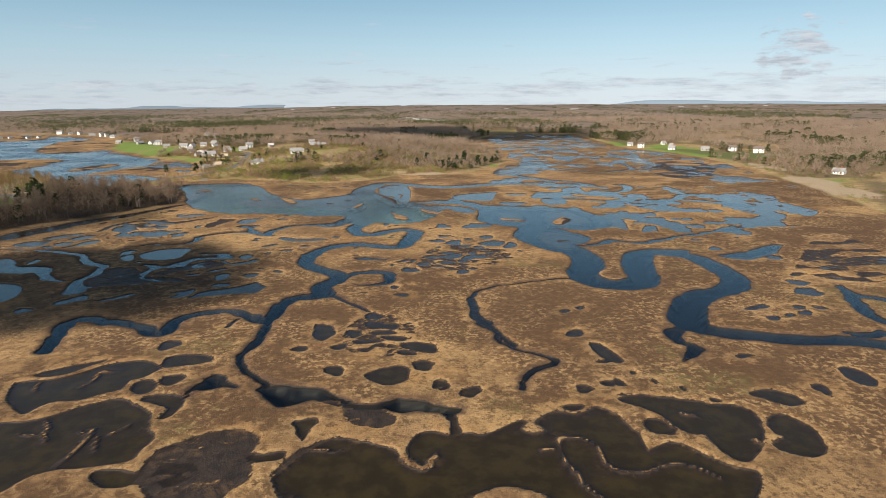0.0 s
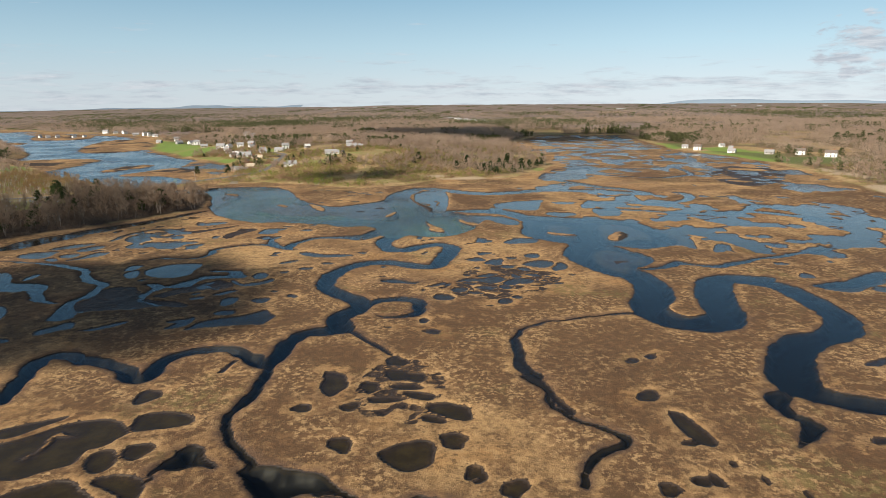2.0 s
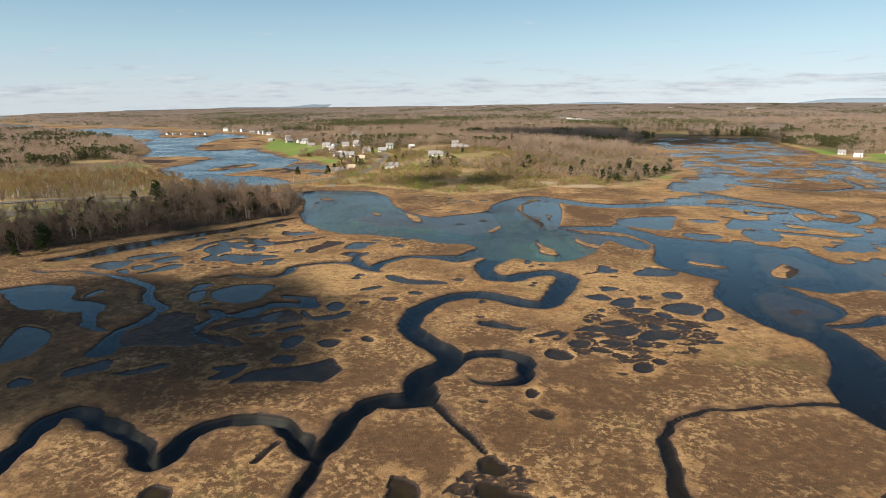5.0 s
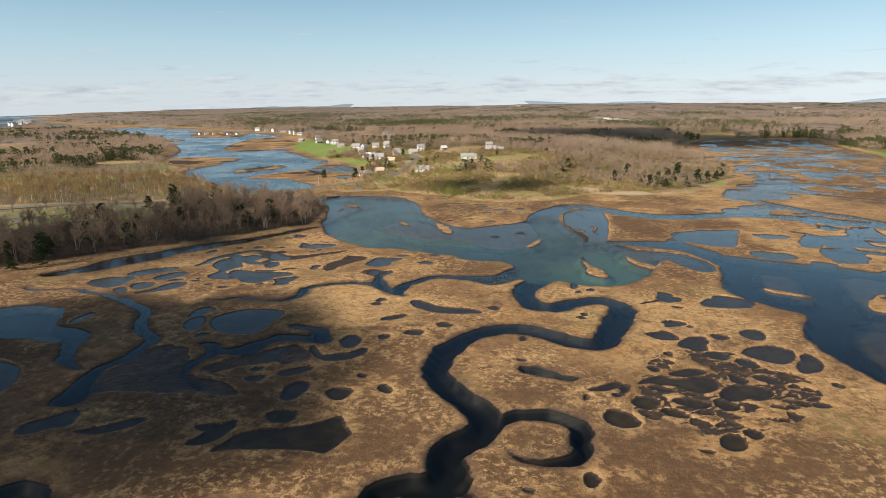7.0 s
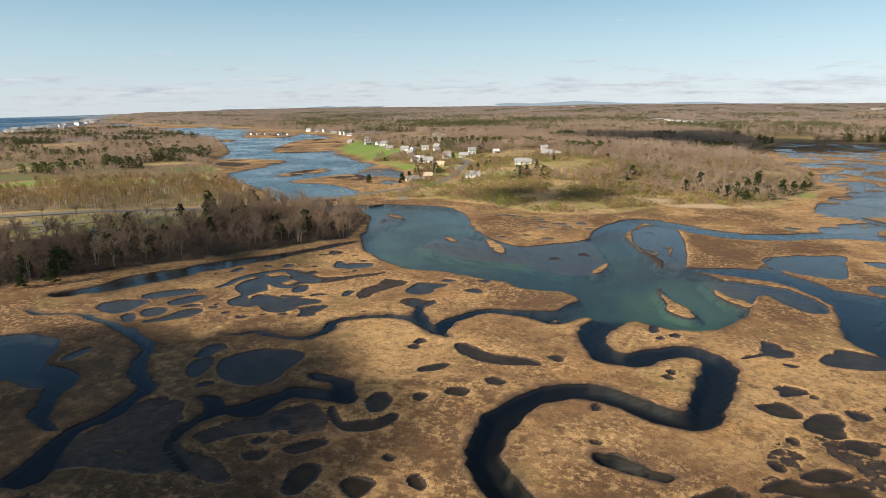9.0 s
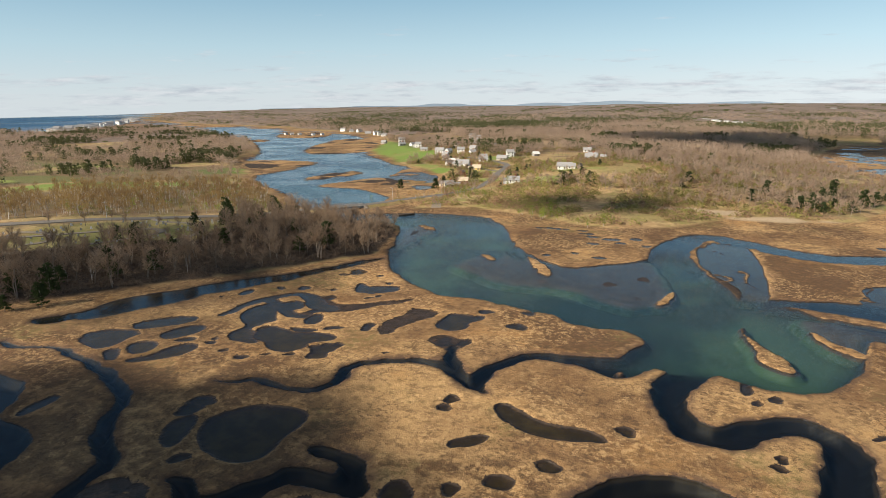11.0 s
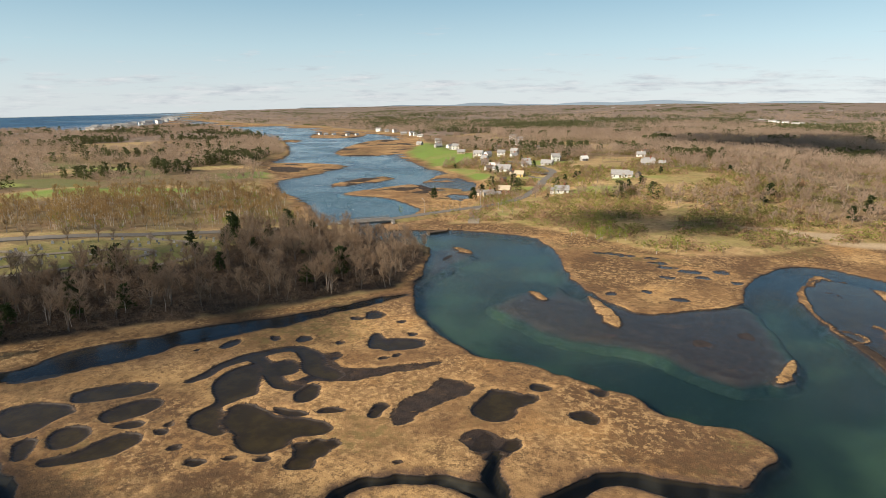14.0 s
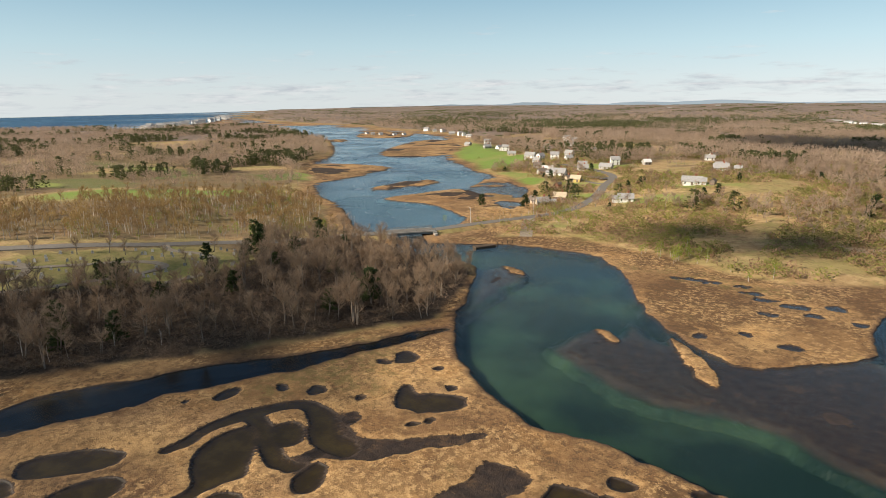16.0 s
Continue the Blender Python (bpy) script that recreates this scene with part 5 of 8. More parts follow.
LANDS = {
    "village": [(-214, 493), (-183, 512), (-158, 503), (-139, 499), (-114, 482), (-92, 479), (-70, 494), (-54, 514), (-41, 531), (-11, 530), (25, 547), (64, 637), (68, 720), (29, 900), (53, 1017), (100, 1200),
                (-300, 3000), (-1300, 3000), (-1200, 1500), (-1000, 1330), (-780, 1240), (-620, 1130), (-520, 960), (-470, 850), (-402, 778), (-350, 714), (-312, 690), (-262, 640), (-245, 600), (-226, 540)],
    "woods": [(-262, 466), (-249, 456), (-218, 445), (-199, 449), (-193, 432), (-184, 411), (-176, 388), (-192, 364), (-207, 339), (-224, 319), (-239, 301), (-254, 278), (-280, 200), (-330, 80), (-900, -200),
              (-1880, 500), (-1680, 850), (-1470, 1060), (-1490, 1190), (-1300, 1280), (-1200, 1205), (-902, 1040), (-764, 940), (-590, 770), (-540, 670), (-500, 640), (-450, 605), (-440, 585), (-390, 530), (-350, 515), (-300, 470), (-278, 462)],
    "farms": [(170, 1250), (237, 1143), (236, 820), (278, 730), (286, 601), (272, 475), (262, 409), (249, 337), (234, 268), (220, 60), (9000, 60), (9000, 9000), (300, 9000)],
    "inland": [(-1500, 1500), (-1000, 1380), (-400, 1250), (0, 1150), (150, 1150), (300, 1150), (9000, 1150), (9000, 9000), (-5000, 9000), (-2900, 2500), (-2080, 1780)],
}


def lattice(seed):
    return np.random.RandomState(seed).rand(256, 256)


def cloudy(x, y, size, seed=0):
    """Smooth value noise, 0 to 1, with lumps about `size` metres across."""
    t = lattice(seed)
    u, v = x / size, y / size
    i, j = np.floor(u).astype(int), np.floor(v).astype(int)
    a, b = u - i, v - j
    a, b = a * a * (3 - 2 * a), b * b * (3 - 2 * b)
    i0, i1, j0, j1 = i % 256, (i + 1) % 256, j % 256, (j + 1) % 256
    return (t[i0, j0] * (1 - a) + t[i1, j0] * a) * (1 - b) + (t[i0, j1] * (1 - a) + t[i1, j1] * a) * b


def fractal(x, y, size, seed=0, octaves=3):
    return sum(cloudy(x, y, size / 2 ** k, seed + k) / 2 ** k for k in range(octaves)) / sum(1 / 2 ** k for k in range(octaves))


def ramp(v, low, high):
    s = np.clip((v - low) / (high - low), 0, 1)
    return s * s * (3 - 2 * s)


def rounded(points, closed=True, times=2):
    """Chaikin's corner cutting."""
    p = np.array(points, float)
    for _ in range(times):
        q = np.roll(p, -1, 0) if closed else p[1:]
        s = p if closed else p[:-1]
        cut = np.stack((s * 0.75 + q * 0.25, s * 0.25 + q * 0.75), 1).reshape(-1, p.shape[1])
        p = cut if closed else np.vstack((p[:1], cut, p[-1:]))
    return p


def near(px, py, a, b):
    """Distance to the segment a-b and the share along it."""
    d = b[:2] - a[:2]
    s = np.clip(((px - a[0]) * d[0] + (py - a[1]) * d[1]) / max(d @ d, 1e-9), 0, 1)
    return np.hypot(px - a[0] - s * d[0], py - a[1] - s * d[1]), s


def stroke(px, py, course):
    out = np.full(px.shape, 1e3)
    for a, b in zip(course[:-1], course[1:]):
        d, s = near(px, py, a, b)
        out = np.minimum(out, d - (a[2] + (b[2] - a[2]) * s) / 2)
    return out


def outline(px, py, ring):
    out, inside = np.full(px.shape, 1e9), np.zeros(px.shape, bool)
    for a, b in zip(ring, np.roll(ring, -1, 0)):
        out = np.minimum(out, near(px, py, a, b)[0])
        if a[1] != b[1]:
            inside ^= ((a[1] > py) != (b[1] > py)) & (px < (b[0] - a[0]) * (py - a[1]) / (b[1] - a[1]) + a[0])
    return np.where(inside, -out, out)


def gather(px, py, shapes, margin=14.0, cap=1e9):
    """The least signed distance (below 0 inside) of many shapes, each looked at only near itself."""
    best = np.full(px.shape, float(margin))
    for ring, how in shapes:
        low, high = ring[:, :2].min(0) - margin, ring[:, :2].max(0) + margin
        near_by = (px > low[0]) & (px < high[0]) & (py > low[1]) & (py < high[1])
        if near_by.any():
            best[near_by] = np.minimum(best[near_by], how(px[near_by], py[near_by], ring))
    return best


def pool_shape(px, py, ring):
    x, y, a, b, turn, seed = ring[0, 0], ring[0, 1], *ring[1:, 2]
    c, s = np.cos(turn), np.sin(turn)
    u, v = (px - x) * c + (py - y) * s, -(px - x) * s + (py - y) * c
    way = np.arctan2(v / b, u / a)
    wobble = 1 + 0.13 * np.sin(2 * way + seed) + 0.09 * np.sin(3 * way + seed * 2.3) + 0.05 * np.sin(5 * way + seed * 4.1)
    return (np.hypot(u / a, v / b) / wobble - 1) * min(a, b)


def pool_ring(x, y, a, b, turn, seed):
    r = max(a, b) * 1.3
    return np.array([(x, y, 0), (x - r, y - r, a), (x + r, y + r, b), (x, y, turn), (x, y, seed)], float)


POOL_RINGS = []
for group in POOLS.values():
    for k, (x, y, a, b) in enumerate(group):
        turn = math.atan2(y - 120, x + 20) - math.pi / 2
        POOL_RINGS.append(pool_ring(x, y, a, b, turn, x * 0.7 + y))
SHAPES = {
    "river": [(rounded(BASINS[k]), outline) for k in ("basin", "river", "lower_river", "west_river", "sea")],
    "deep": [(rounded(c, False), stroke) for c in CREEKS.values()] + [(rounded(b), outline) for b in [*BASINS.values(), *LAKES.values()]],
    "pool": [(r, pool_shape) for r in POOL_RINGS] + [(rounded(c, False), stroke) for c in TROUGHS.values()] + [(rounded(c), outline) for c in PONDS.values()],
    "panne": [(rounded(q), outline) for q in PANNES.values()],
    "mire": [(rounded(m), outline) for m in MIRES.values()],
    "rib": [(rounded(r, False), stroke) for r in RIBS.values()],
    "flat": [(rounded(f), outline) for f in FLATS.values()],
    "isle": [(rounded(i), outline) for i in ISLES.values()],
}


def net_edge(x, y, size, seed):
    """Distance to the nearest ridge of an uneven net of cells about `size` metres wide, and each cell's own number."""
    jx, jy, own = lattice(seed), lattice(seed + 1), lattice(seed + 2)
    u, v = x * 0.62 / size, y / size
    i, j = np.floor(u).astype(int), np.floor(v).astype(int)
    first, second, cell = np.full(x.shape, 9.0), np.full(x.shape, 9.0), np.zeros(x.shape)
    for di in (-1, 0, 1):
        for dj in (-1, 0, 1):
            a, b = (i + di) % 256, (j + dj) % 256
            d = np.hypot(i + di + jx[a, b] - u, j + dj + jy[a, b] - v)
            nearer = d < first
            second = np.where(nearer, first, np.minimum(second, d))
            cell = np.where(nearer, own[a, b], cell)
            first = np.minimum(first, d)
    return (second - first) * size * 0.5, cell


def netted(px, py):
    """Signed distance to the small muddy cells of the netted pool grounds."""
    out = np.full(px.shape, 9.0)
    for k, (size, ring) in enumerate(NETS.values()):
        ring = rounded(ring)
        at = (px > ring[:, 0].min()) & (px < ring[:, 0].max()) & (py > ring[:, 1].min()) & (py < ring[:, 1].max())
        if at.any():
            edge, cell = net_edge(px[at], py[at], size, 201 + 7 * k)
            out[at] = np.minimum(out[at], np.maximum(np.maximum(0.42 - edge, outline(px[at], py[at], ring)), (0.40 - cell) * 9))
    return out


LAND_RINGS = [np.array(v, float) for v in LANDS.values()]
LAWNS = [(-450, 850, 30, 34), (-410, 785, 34, 22), (-385, 820, 30, 36), (-360, 760, 30, 18), (-318, 690, 22, 18), (-480, 430, 30, 24), (-450, 470, 22, 26), (-425, 835, 30, 40), (-380, 790, 30, 22), (-345, 765, 26, 14), (-455, 890, 26, 34), (-318, 706, 24, 14), (-290, 690, 30, 10),  (-170, 600, 26, 14), (-150, 640, 24, 12), (-255, 760, 30, 20), (-235, 670, 30, 10), (-215, 620, 24, 12),
         (258, 770, 24, 28), (288, 715, 26, 30), (316, 660, 28, 30), (300, 745, 34, 30), (350, 660, 34, 24), (420, 640, 60, 22), (290, 470, 26, 14), (480, 500, 60, 30), (250, 900, 26, 34), (-560, 470, 70, 28), (-640, 560, 120, 20), (-200, 525, 14, 8), (30, 600, 40, 12)]
GREENS = [[(-498, 853), (-540, 1007), (-474, 968), (-401, 863), (-411, 780), (-446, 788)], [(-395, 732), (-396, 832), (-385, 869), (-354, 817), (-341, 754), (-365, 715)], [(-310, 657), (-298, 695), (-276, 694), (-266, 662), (-286, 637)],
          [(-475, 413), (-505, 429), (-500, 456), (-467, 485), (-431, 520), (-412, 503), (-447, 471), (-474, 440)], [(-543, 514), (-551, 561), (-523, 547), (-524, 511)], [(-502, 581), (-481, 629), (-444, 592), (-469, 561)],
          [(267, 835), (299, 834), (312, 783), (324, 711), (379, 685), (336, 646), (296, 652), (268, 718)], [(212, 885), (263, 904), (260, 835), (215, 836)]]
SANDS = [(-45, 543, 34, 8), (-15, 534, 30, 9), (12, 536, 20, 7), (285, 470, 14, 40), (275, 420, 14, 40), (-236, 520, 6, 10), (300, 560, 10, 40), (120, 1040, 80, 14)]


# road over the marsh on a bank, with a gap for the bridge
ROAD = [(-440, 262), (-395, 302), (-354, 342), (-336, 359), (-318, 379), (-304, 404), (-286, 426), (-274, 449), (-265, 461), (-257, 470), (-246, 482), (-238, 500), (-229, 520),
        (-219, 538), (-210, 560), (-208, 590), (-213, 628), (-221, 660), (-223, 690), (-240, 716), (-262, 740), (-300, 770)]
BRIDGE = ((-259.0, 467.0), (-245.5, 483.0))
DECK = 2.3

# the bare wood beside the marsh, and the graveyard behind it
GRAVES = [(-262, 362), (-282, 345), (-306, 318), (-350, 330), (-330, 352), (-312, 374), (-298, 396), (-272, 400), (-262, 385)]
WOOD = [(-178, 388), (-194, 364), (-209, 339), (-226, 319), (-236, 290), (-230, 262), (-262, 262), (-318, 302), (-304, 318), (-280, 345), (-260, 362), (-260, 388), (-278, 412), (-280, 428), (-269, 446), (-252, 452), (-234, 450), (-216, 444), (-200, 440), (-187, 428), (-181, 405)]

MEADOW = [(-226, 540), (-214, 496), (-183, 510), (-158, 501), (-139, 497), (-114, 480), (-92, 477), (-70, 492), (-54, 512), (-20, 534), (-20, 560), (-60, 600), (-90, 660), (-130, 690), (-200, 700), (-330, 850), (-430, 880), (-500, 960), (-420, 790), (-330, 740), (-250, 600)]
BELT = [(-278, 462), (-300, 428), (-322, 392), (-362, 350), (-402, 310), (-450, 340), (-462, 398), (-440, 440), (-424, 486), (-418, 530), (-390, 520), (-346, 508), (-300, 470)]


def road_bank(px, py):
    """Height of the road's earth bank, far below nought away from it and in the gap."""
    course = np.array([(x, y, 7.0) for x, y in ROAD[6:15]], float)
    side = stroke(px, py, course)
    a, b = np.array(BRIDGE[0]), np.array(BRIDGE[1])
    way = (b - a) / np.hypot(*(b - a))
    along = (px - a[0]) * way[0] + (py - a[1]) * way[1]
    in_gap = (along > 0) & (along < np.hypot(*(b - a)))
    return np.where(in_gap, -9, DECK - 0.35 - np.maximum(side, 0) * 0.55)


def blobs(px, py, spots, soft=8.0):
    out = np.zeros(px.shape)
    for x, y, a, b in spots:
        d = (1 - np.hypot((px - x) / a, (py - y) / b)) * min(a, b) + (cloudy(px, py, 12, 5) - 0.5) * 9
        out = np.maximum(out, ramp(d, 0, soft))
    return out


def land_depth(px, py):
    """How far inside dry land, in metres (below 0 outside)."""
    return np.maximum.reduce([-outline(px, py, r) for r in LAND_RINGS]) + (fractal(px, py, 40, 3) - 0.5) * 14


def rise_of(px, py, inland):
    """Height of the dry land."""
    swell = fractal(px, py, 420, 8, 3)
    low_west = 1 - 0.8 * ramp(-px - 0.12 * np.maximum(py - 1200, 0), 420, 620)
    return 0.5 + ramp(inland, 0, 9) * 0.9 + (ramp(inland, 6, 150) * (2.5 + 8.5 * swell) + ramp(inland, 300, 1500) * 3 * swell) * low_west + 4.5 * np.exp(-((px + 165) / 130) ** 2 - ((py - 665) / 90) ** 2) * ramp(inland, 15, 90)


def lay(px, py):
    """Height and the maps of cover at points of the plan."""
    wx = px + (fractal(px, py, 7, 11, 3) - 0.5) * 2.6 + (fractal(px, py, 3.1, 13, 2) - 0.5) * 1.3
    wy = py + (fractal(px, py, 7, 21, 3) - 0.5) * 2.6 + (fractal(px, py, 3.1, 23, 2) - 0.5) * 1.3
    deep, flat, isle = (gather(wx, wy, SHAPES[k]) for k in ("deep", "flat", "isle"))
    deep = deep + 0.5
    pool = gather(px + (wx - px) * 0.45, py + (wy - py) * 0.45, SHAPES["pool"])
    loose = gather(wx + (fractal(px, py, 9, 25, 2) - 0.5) * 3.5, wy + (fractal(px, py, 9, 28, 2) - 0.5) * 3.5, SHAPES["panne"])
    mire = np.maximum(gather(wx, wy, SHAPES["mire"]), -gather(wx, wy, SHAPES["rib"])) + 0.2
    mesh = netted(px + (wx - px) * 0.5, py + (wy - py) * 0.5)
    mire = np.minimum(mire, np.maximum(mesh, np.where(pool > -0.2, 1.1 - pool, -9)))
    pool = np.maximum(np.minimum(pool + 0.05, loose + 0.35), -gather(wx, wy, SHAPES["rib"]))
    # flooded hollows of the far marsh and of the low ground in the west
    patch = fractal(px, py * 0.75, 26, 31, 4)
    fine_patch = fractal(px * 0.8, py * 0.7, 13, 36, 3)
    wide = fractal(px, py, 130, 41, 2)
    east = ramp(px + 0.15 * py, 60, 120) * ramp(py + 1.6 * np.maximum(px - 110, 0), 250, 330) * ramp(wide, 0.18, 0.38)
    far = ramp(py, 520, 600)
    soak = np.clip(np.maximum.reduce([east, far * 0.95]), 0, 1)
    inland = land_depth(px, py)
    soak = soak * ramp(-inland, 0, 12)
    pool = np.minimum(pool, (0.60 - patch) * 40 + (1 - soak) * 12)
    pool = np.minimum(pool, (0.632 - 0.10 * wide - fine_patch) * 26 + (1 - np.maximum(east, far * 0.8) * ramp(-inland, 0, 12)) * 12)
    deep = np.maximum(deep, -isle)
    # small tufts standing in the pannes
    crest = fractal(px, py, 17, 51, 2)
    ridge = np.where((fractal(px, py, 31, 55, 2) > 0.53) & ((py < 128) | (py > 400) | (px > 112)), 0.016 - np.abs(crest - 0.5), -1) * 34
    pool = np.maximum(pool, ridge)
    mire = np.maximum(mire, np.maximum(ridge, (0.030 - np.abs(fractal(px * 0.7, py * 1.3, 6, 57, 3) - 0.5)) * 12))
    shore = np.minimum(deep, np.minimum(pool, mire))
    plain = 0.36 + 0.10 * (fractal(px, py, 25, 61, 2) - 0.5) + 0.05 * np.exp(-((shore - 1.6) / 1.1) ** 2) * ramp(fractal(px, py, 5, 67, 2), 0.25, 0.7)
    bank = ramp(shore, -0.3, 0.8)
    z = -0.12 + (plain + 0.12) * bank
    z = np.where((mire < 0) & (pool > 0) & (deep > 0), 0.05 + 0.26 * (fractal(px, py, 6, 75, 3) - 0.5), z)
    z = np.minimum(z, np.where(pool < 0, -0.10 - 0.22 * ramp(-pool, 0, 3), z))
    z = np.minimum(z, np.where(deep < 0, -0.14 - 2.2 * ramp(-deep, -0.4, 1.9), z))
    mud = -0.032 + 0.15 * (fractal(px, py, 11, 71, 4) - 0.5)
    z = np.where((flat < 0) & (deep < 0), np.maximum(z, -0.9 + (mud + 0.9) * ramp(-flat, -1, 7)), z)
    z = np.where(isle < 0.4, np.maximum(z, -0.2 + 0.55 * ramp(-isle, -0.4, 1.0)), z)
    dry = ramp(inland, -2, 3) * ramp(shore, 0, 4)
    z = z + (np.maximum(rise_of(px, py, inland), 0.4) - z) * dry * (inland > -2)
    bank = road_bank(px, py)
    dry = np.maximum(dry, ramp(bank - z, 0, 0.3) * (bank > 0.2))
    z = np.maximum(z, bank)
    return z, shore, dry, ramp(-gather(wx, wy, SHAPES["river"]), -2, 7), inland, ramp(-deep, -2.6, -0.6) * (flat > 0)


def spaced(parts):
    out = [np.arange(a, b, s) for a, b, s in parts]
    return np.concatenate(out + [[parts[-1][1]]])


def sheet(name, xs, ys, z, mat, maps):
    """A grid mesh with one height per crossing and float maps on its points."""
    nx, ny = len(xs), len(ys)
    X, Y = np.meshgrid(xs, ys)
    co = np.stack((X, Y, z), -1).reshape(-1, 3)
    k = np.arange(nx * ny).reshape(ny, nx)
    faces = np.stack((k[:-1, :-1], k[:-1, 1:], k[1:, 1:], k[1:, :-1]), -1).reshape(-1, 4)
    return raw_mesh(name, co, faces, mat, maps)


def raw_mesh(name, co, faces, mat, maps=None, smooth=True, slots=None):
    me = bpy.data.meshes.new(name)
    n, size = faces.shape
    me.vertices.add(len(co))
    me.vertices.foreach_set("co", co.astype(np.float32).ravel())
    me.loops.add(n * size)
    me.loops.foreach_set("vertex_index", faces.astype(np.int32).ravel())
    me.polygons.add(n)
    me.polygons.foreach_set("loop_start", np.arange(0, n * size, size, dtype=np.int32))
    for m in (mat if isinstance(mat, list) else [mat]):
        me.materials.append(m)
    me.update(calc_edges=True)
    me.polygons.foreach_set("use_smooth", np.full(n, smooth))
    if slots is not None:
        me.polygons.foreach_set("material_index", slots.astype(np.int32))
    for key, v in (maps or {}).items():
        me.attributes.new(key, "FLOAT", "POINT").data.foreach_set("value", v.astype(np.float32).ravel())
    return me


# ---- ground, one sheet to the horizon, and the water in it ----
XS = spaced([(-3100, -2000, 275), (-2000, -900, 40), (-900, -330, 8), (-330, -240, 2), (-240, -200, 1.5), (-200, 60, 0.8), (60, 130, 1.1), (130, 300, 2), (300, 620, 6), (620, 1500, 40), (1500, 5200, 370)])
YS = spaced([(-600, 40, 40), (40, 84, 4), (84, 365, 0.8), (365, 430, 1.1), (430, 640, 2), (640, 1200, 6), (1200, 2000, 40), (2000, 5200, 320)])
GX, GY = np.meshgrid(XS, YS)
HEIGHT, SHORE, DRY, RIVER, INLAND, GULLY = lay(GX, GY)
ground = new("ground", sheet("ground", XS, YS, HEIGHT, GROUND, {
    # rusty thatch; the spot at (-158, 288) paints in passing cloud shade
    "shore": SHORE, "land": DRY, "rusty_shade": ramp(fractal(GX, GY, 70, 151, 3) + 0.20 * ramp(265 - GY, 0, 110) + 0.10 * ramp(GX, 30, 130), 0.45, 0.72) + 1.3 * blobs(GX, GY, [(42, 168, 30, 34), (86, 140, 34, 16), (118, 172, 24, 14), (-16, 232, 24, 14), (-78, 238, 30, 34), (-66, 124, 30, 22), (-27, 124, 22, 14), (18, 122, 24, 12), (56, 112, 30, 12), (-158, 288, 26, 22), (-56, 208, 16, 12)], 14.0), "river": RIVER, "gully": GULLY,
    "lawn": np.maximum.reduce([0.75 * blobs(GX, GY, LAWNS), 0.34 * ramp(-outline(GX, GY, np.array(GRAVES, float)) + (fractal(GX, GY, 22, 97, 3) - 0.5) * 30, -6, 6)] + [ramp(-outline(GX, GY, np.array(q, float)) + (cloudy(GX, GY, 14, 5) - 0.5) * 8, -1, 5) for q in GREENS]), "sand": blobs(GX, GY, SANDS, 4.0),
    "bog_shade": np.maximum(0.8 * blobs(GX, GY, [(-186, 284, 26, 20), (-214, 286, 16, 20), (-35, 120, 12, 9), (-5, 114, 14, 7), (33, 176, 9, 14)], 12.0), ramp(1.15 - np.hypot((GX + 142) / 62, (GY - 222) / 62) + 0.5 * (fractal(GX, GY, 30, 95, 3) - 0.5), 0, 0.4)),
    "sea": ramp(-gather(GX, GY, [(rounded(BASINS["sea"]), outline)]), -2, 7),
    "sky_blue": ramp(-(GX + 255) + (GY - 475), -8, 8),
    "litter": ramp(-outline(GX, GY, np.array(WOOD, float)) + (cloudy(GX, GY, 5, 6) - 0.5) * 6, -4, 1) + 0.55 * ramp(-outline(GX, GY, np.array(BELT, float)), -4, 8)
    + 0.6 * ramp(fractal(GX, GY, 90, 81, 3), 0.33, 0.40) * ramp(INLAND, 4, 20) * ramp(outline(GX, GY, np.array(MEADOW, float)), -4, 12) * (outline(GX, GY, np.array(BELT, float)) > 8) * (outline(GX, GY, np.array(GRAVES, float)) > 2) * (outline(GX, GY, np.array(WOOD, float)) > 4)}))
tagged(ground, "straw-coloured salt marsh with dark mud, running into brown scrub land", "ground", kind="structure")
WX = spaced([(-3100, -1500, 400), (-1500, -300, 40), (-300, 120, 6), (120, 520, 20), (520, 5200, 900)])
WY = spaced([(-600, 60, 110), (60, 560, 6), (560, 1300, 40), (1300, 5200, 550)])
PX, PY = np.meshgrid(WX, WY)
OPEN = 1.4 * ramp(-gather(PX, PY, [(rounded(BASINS["sea"]), outline)], 30), -6, 6)
CALM = 0.38 * ramp(-gather(PX, PY, [(rounded(BASINS[k]), outline) for k in ("basin", "river", "lower_river")], 30), -6, 4)
CALM = np.maximum(CALM, 0.75 * ramp(-gather(PX, PY, [(rounded(BASINS["west_river"]), outline)], 30), -6, 4))
WINDY = np.maximum(CALM, 0.6 * ramp(np.hypot(PX, PY), 420, 620))
water = new("water", sheet("water", WX, WY, np.zeros(PX.shape), WATER, {"windy": WINDY + OPEN}))
tagged(water, "calm tidal water filling winding creeks, pools and the river", "water", kind="structure")


def height_at(x, y):
    """Height of the ground by its own grid."""
    i, j = np.clip(np.searchsorted(XS, x) - 1, 0, len(XS) - 2), np.clip(np.searchsorted(YS, y) - 1, 0, len(YS) - 2)
    u, v = (x - XS[i]) / (XS[i + 1] - XS[i]), (y - YS[j]) / (YS[j + 1] - YS[j])
    return (HEIGHT[j, i] * (1 - u) + HEIGHT[j, i + 1] * u) * (1 - v) + (HEIGHT[j + 1, i] * (1 - u) + HEIGHT[j + 1, i + 1] * u) * v

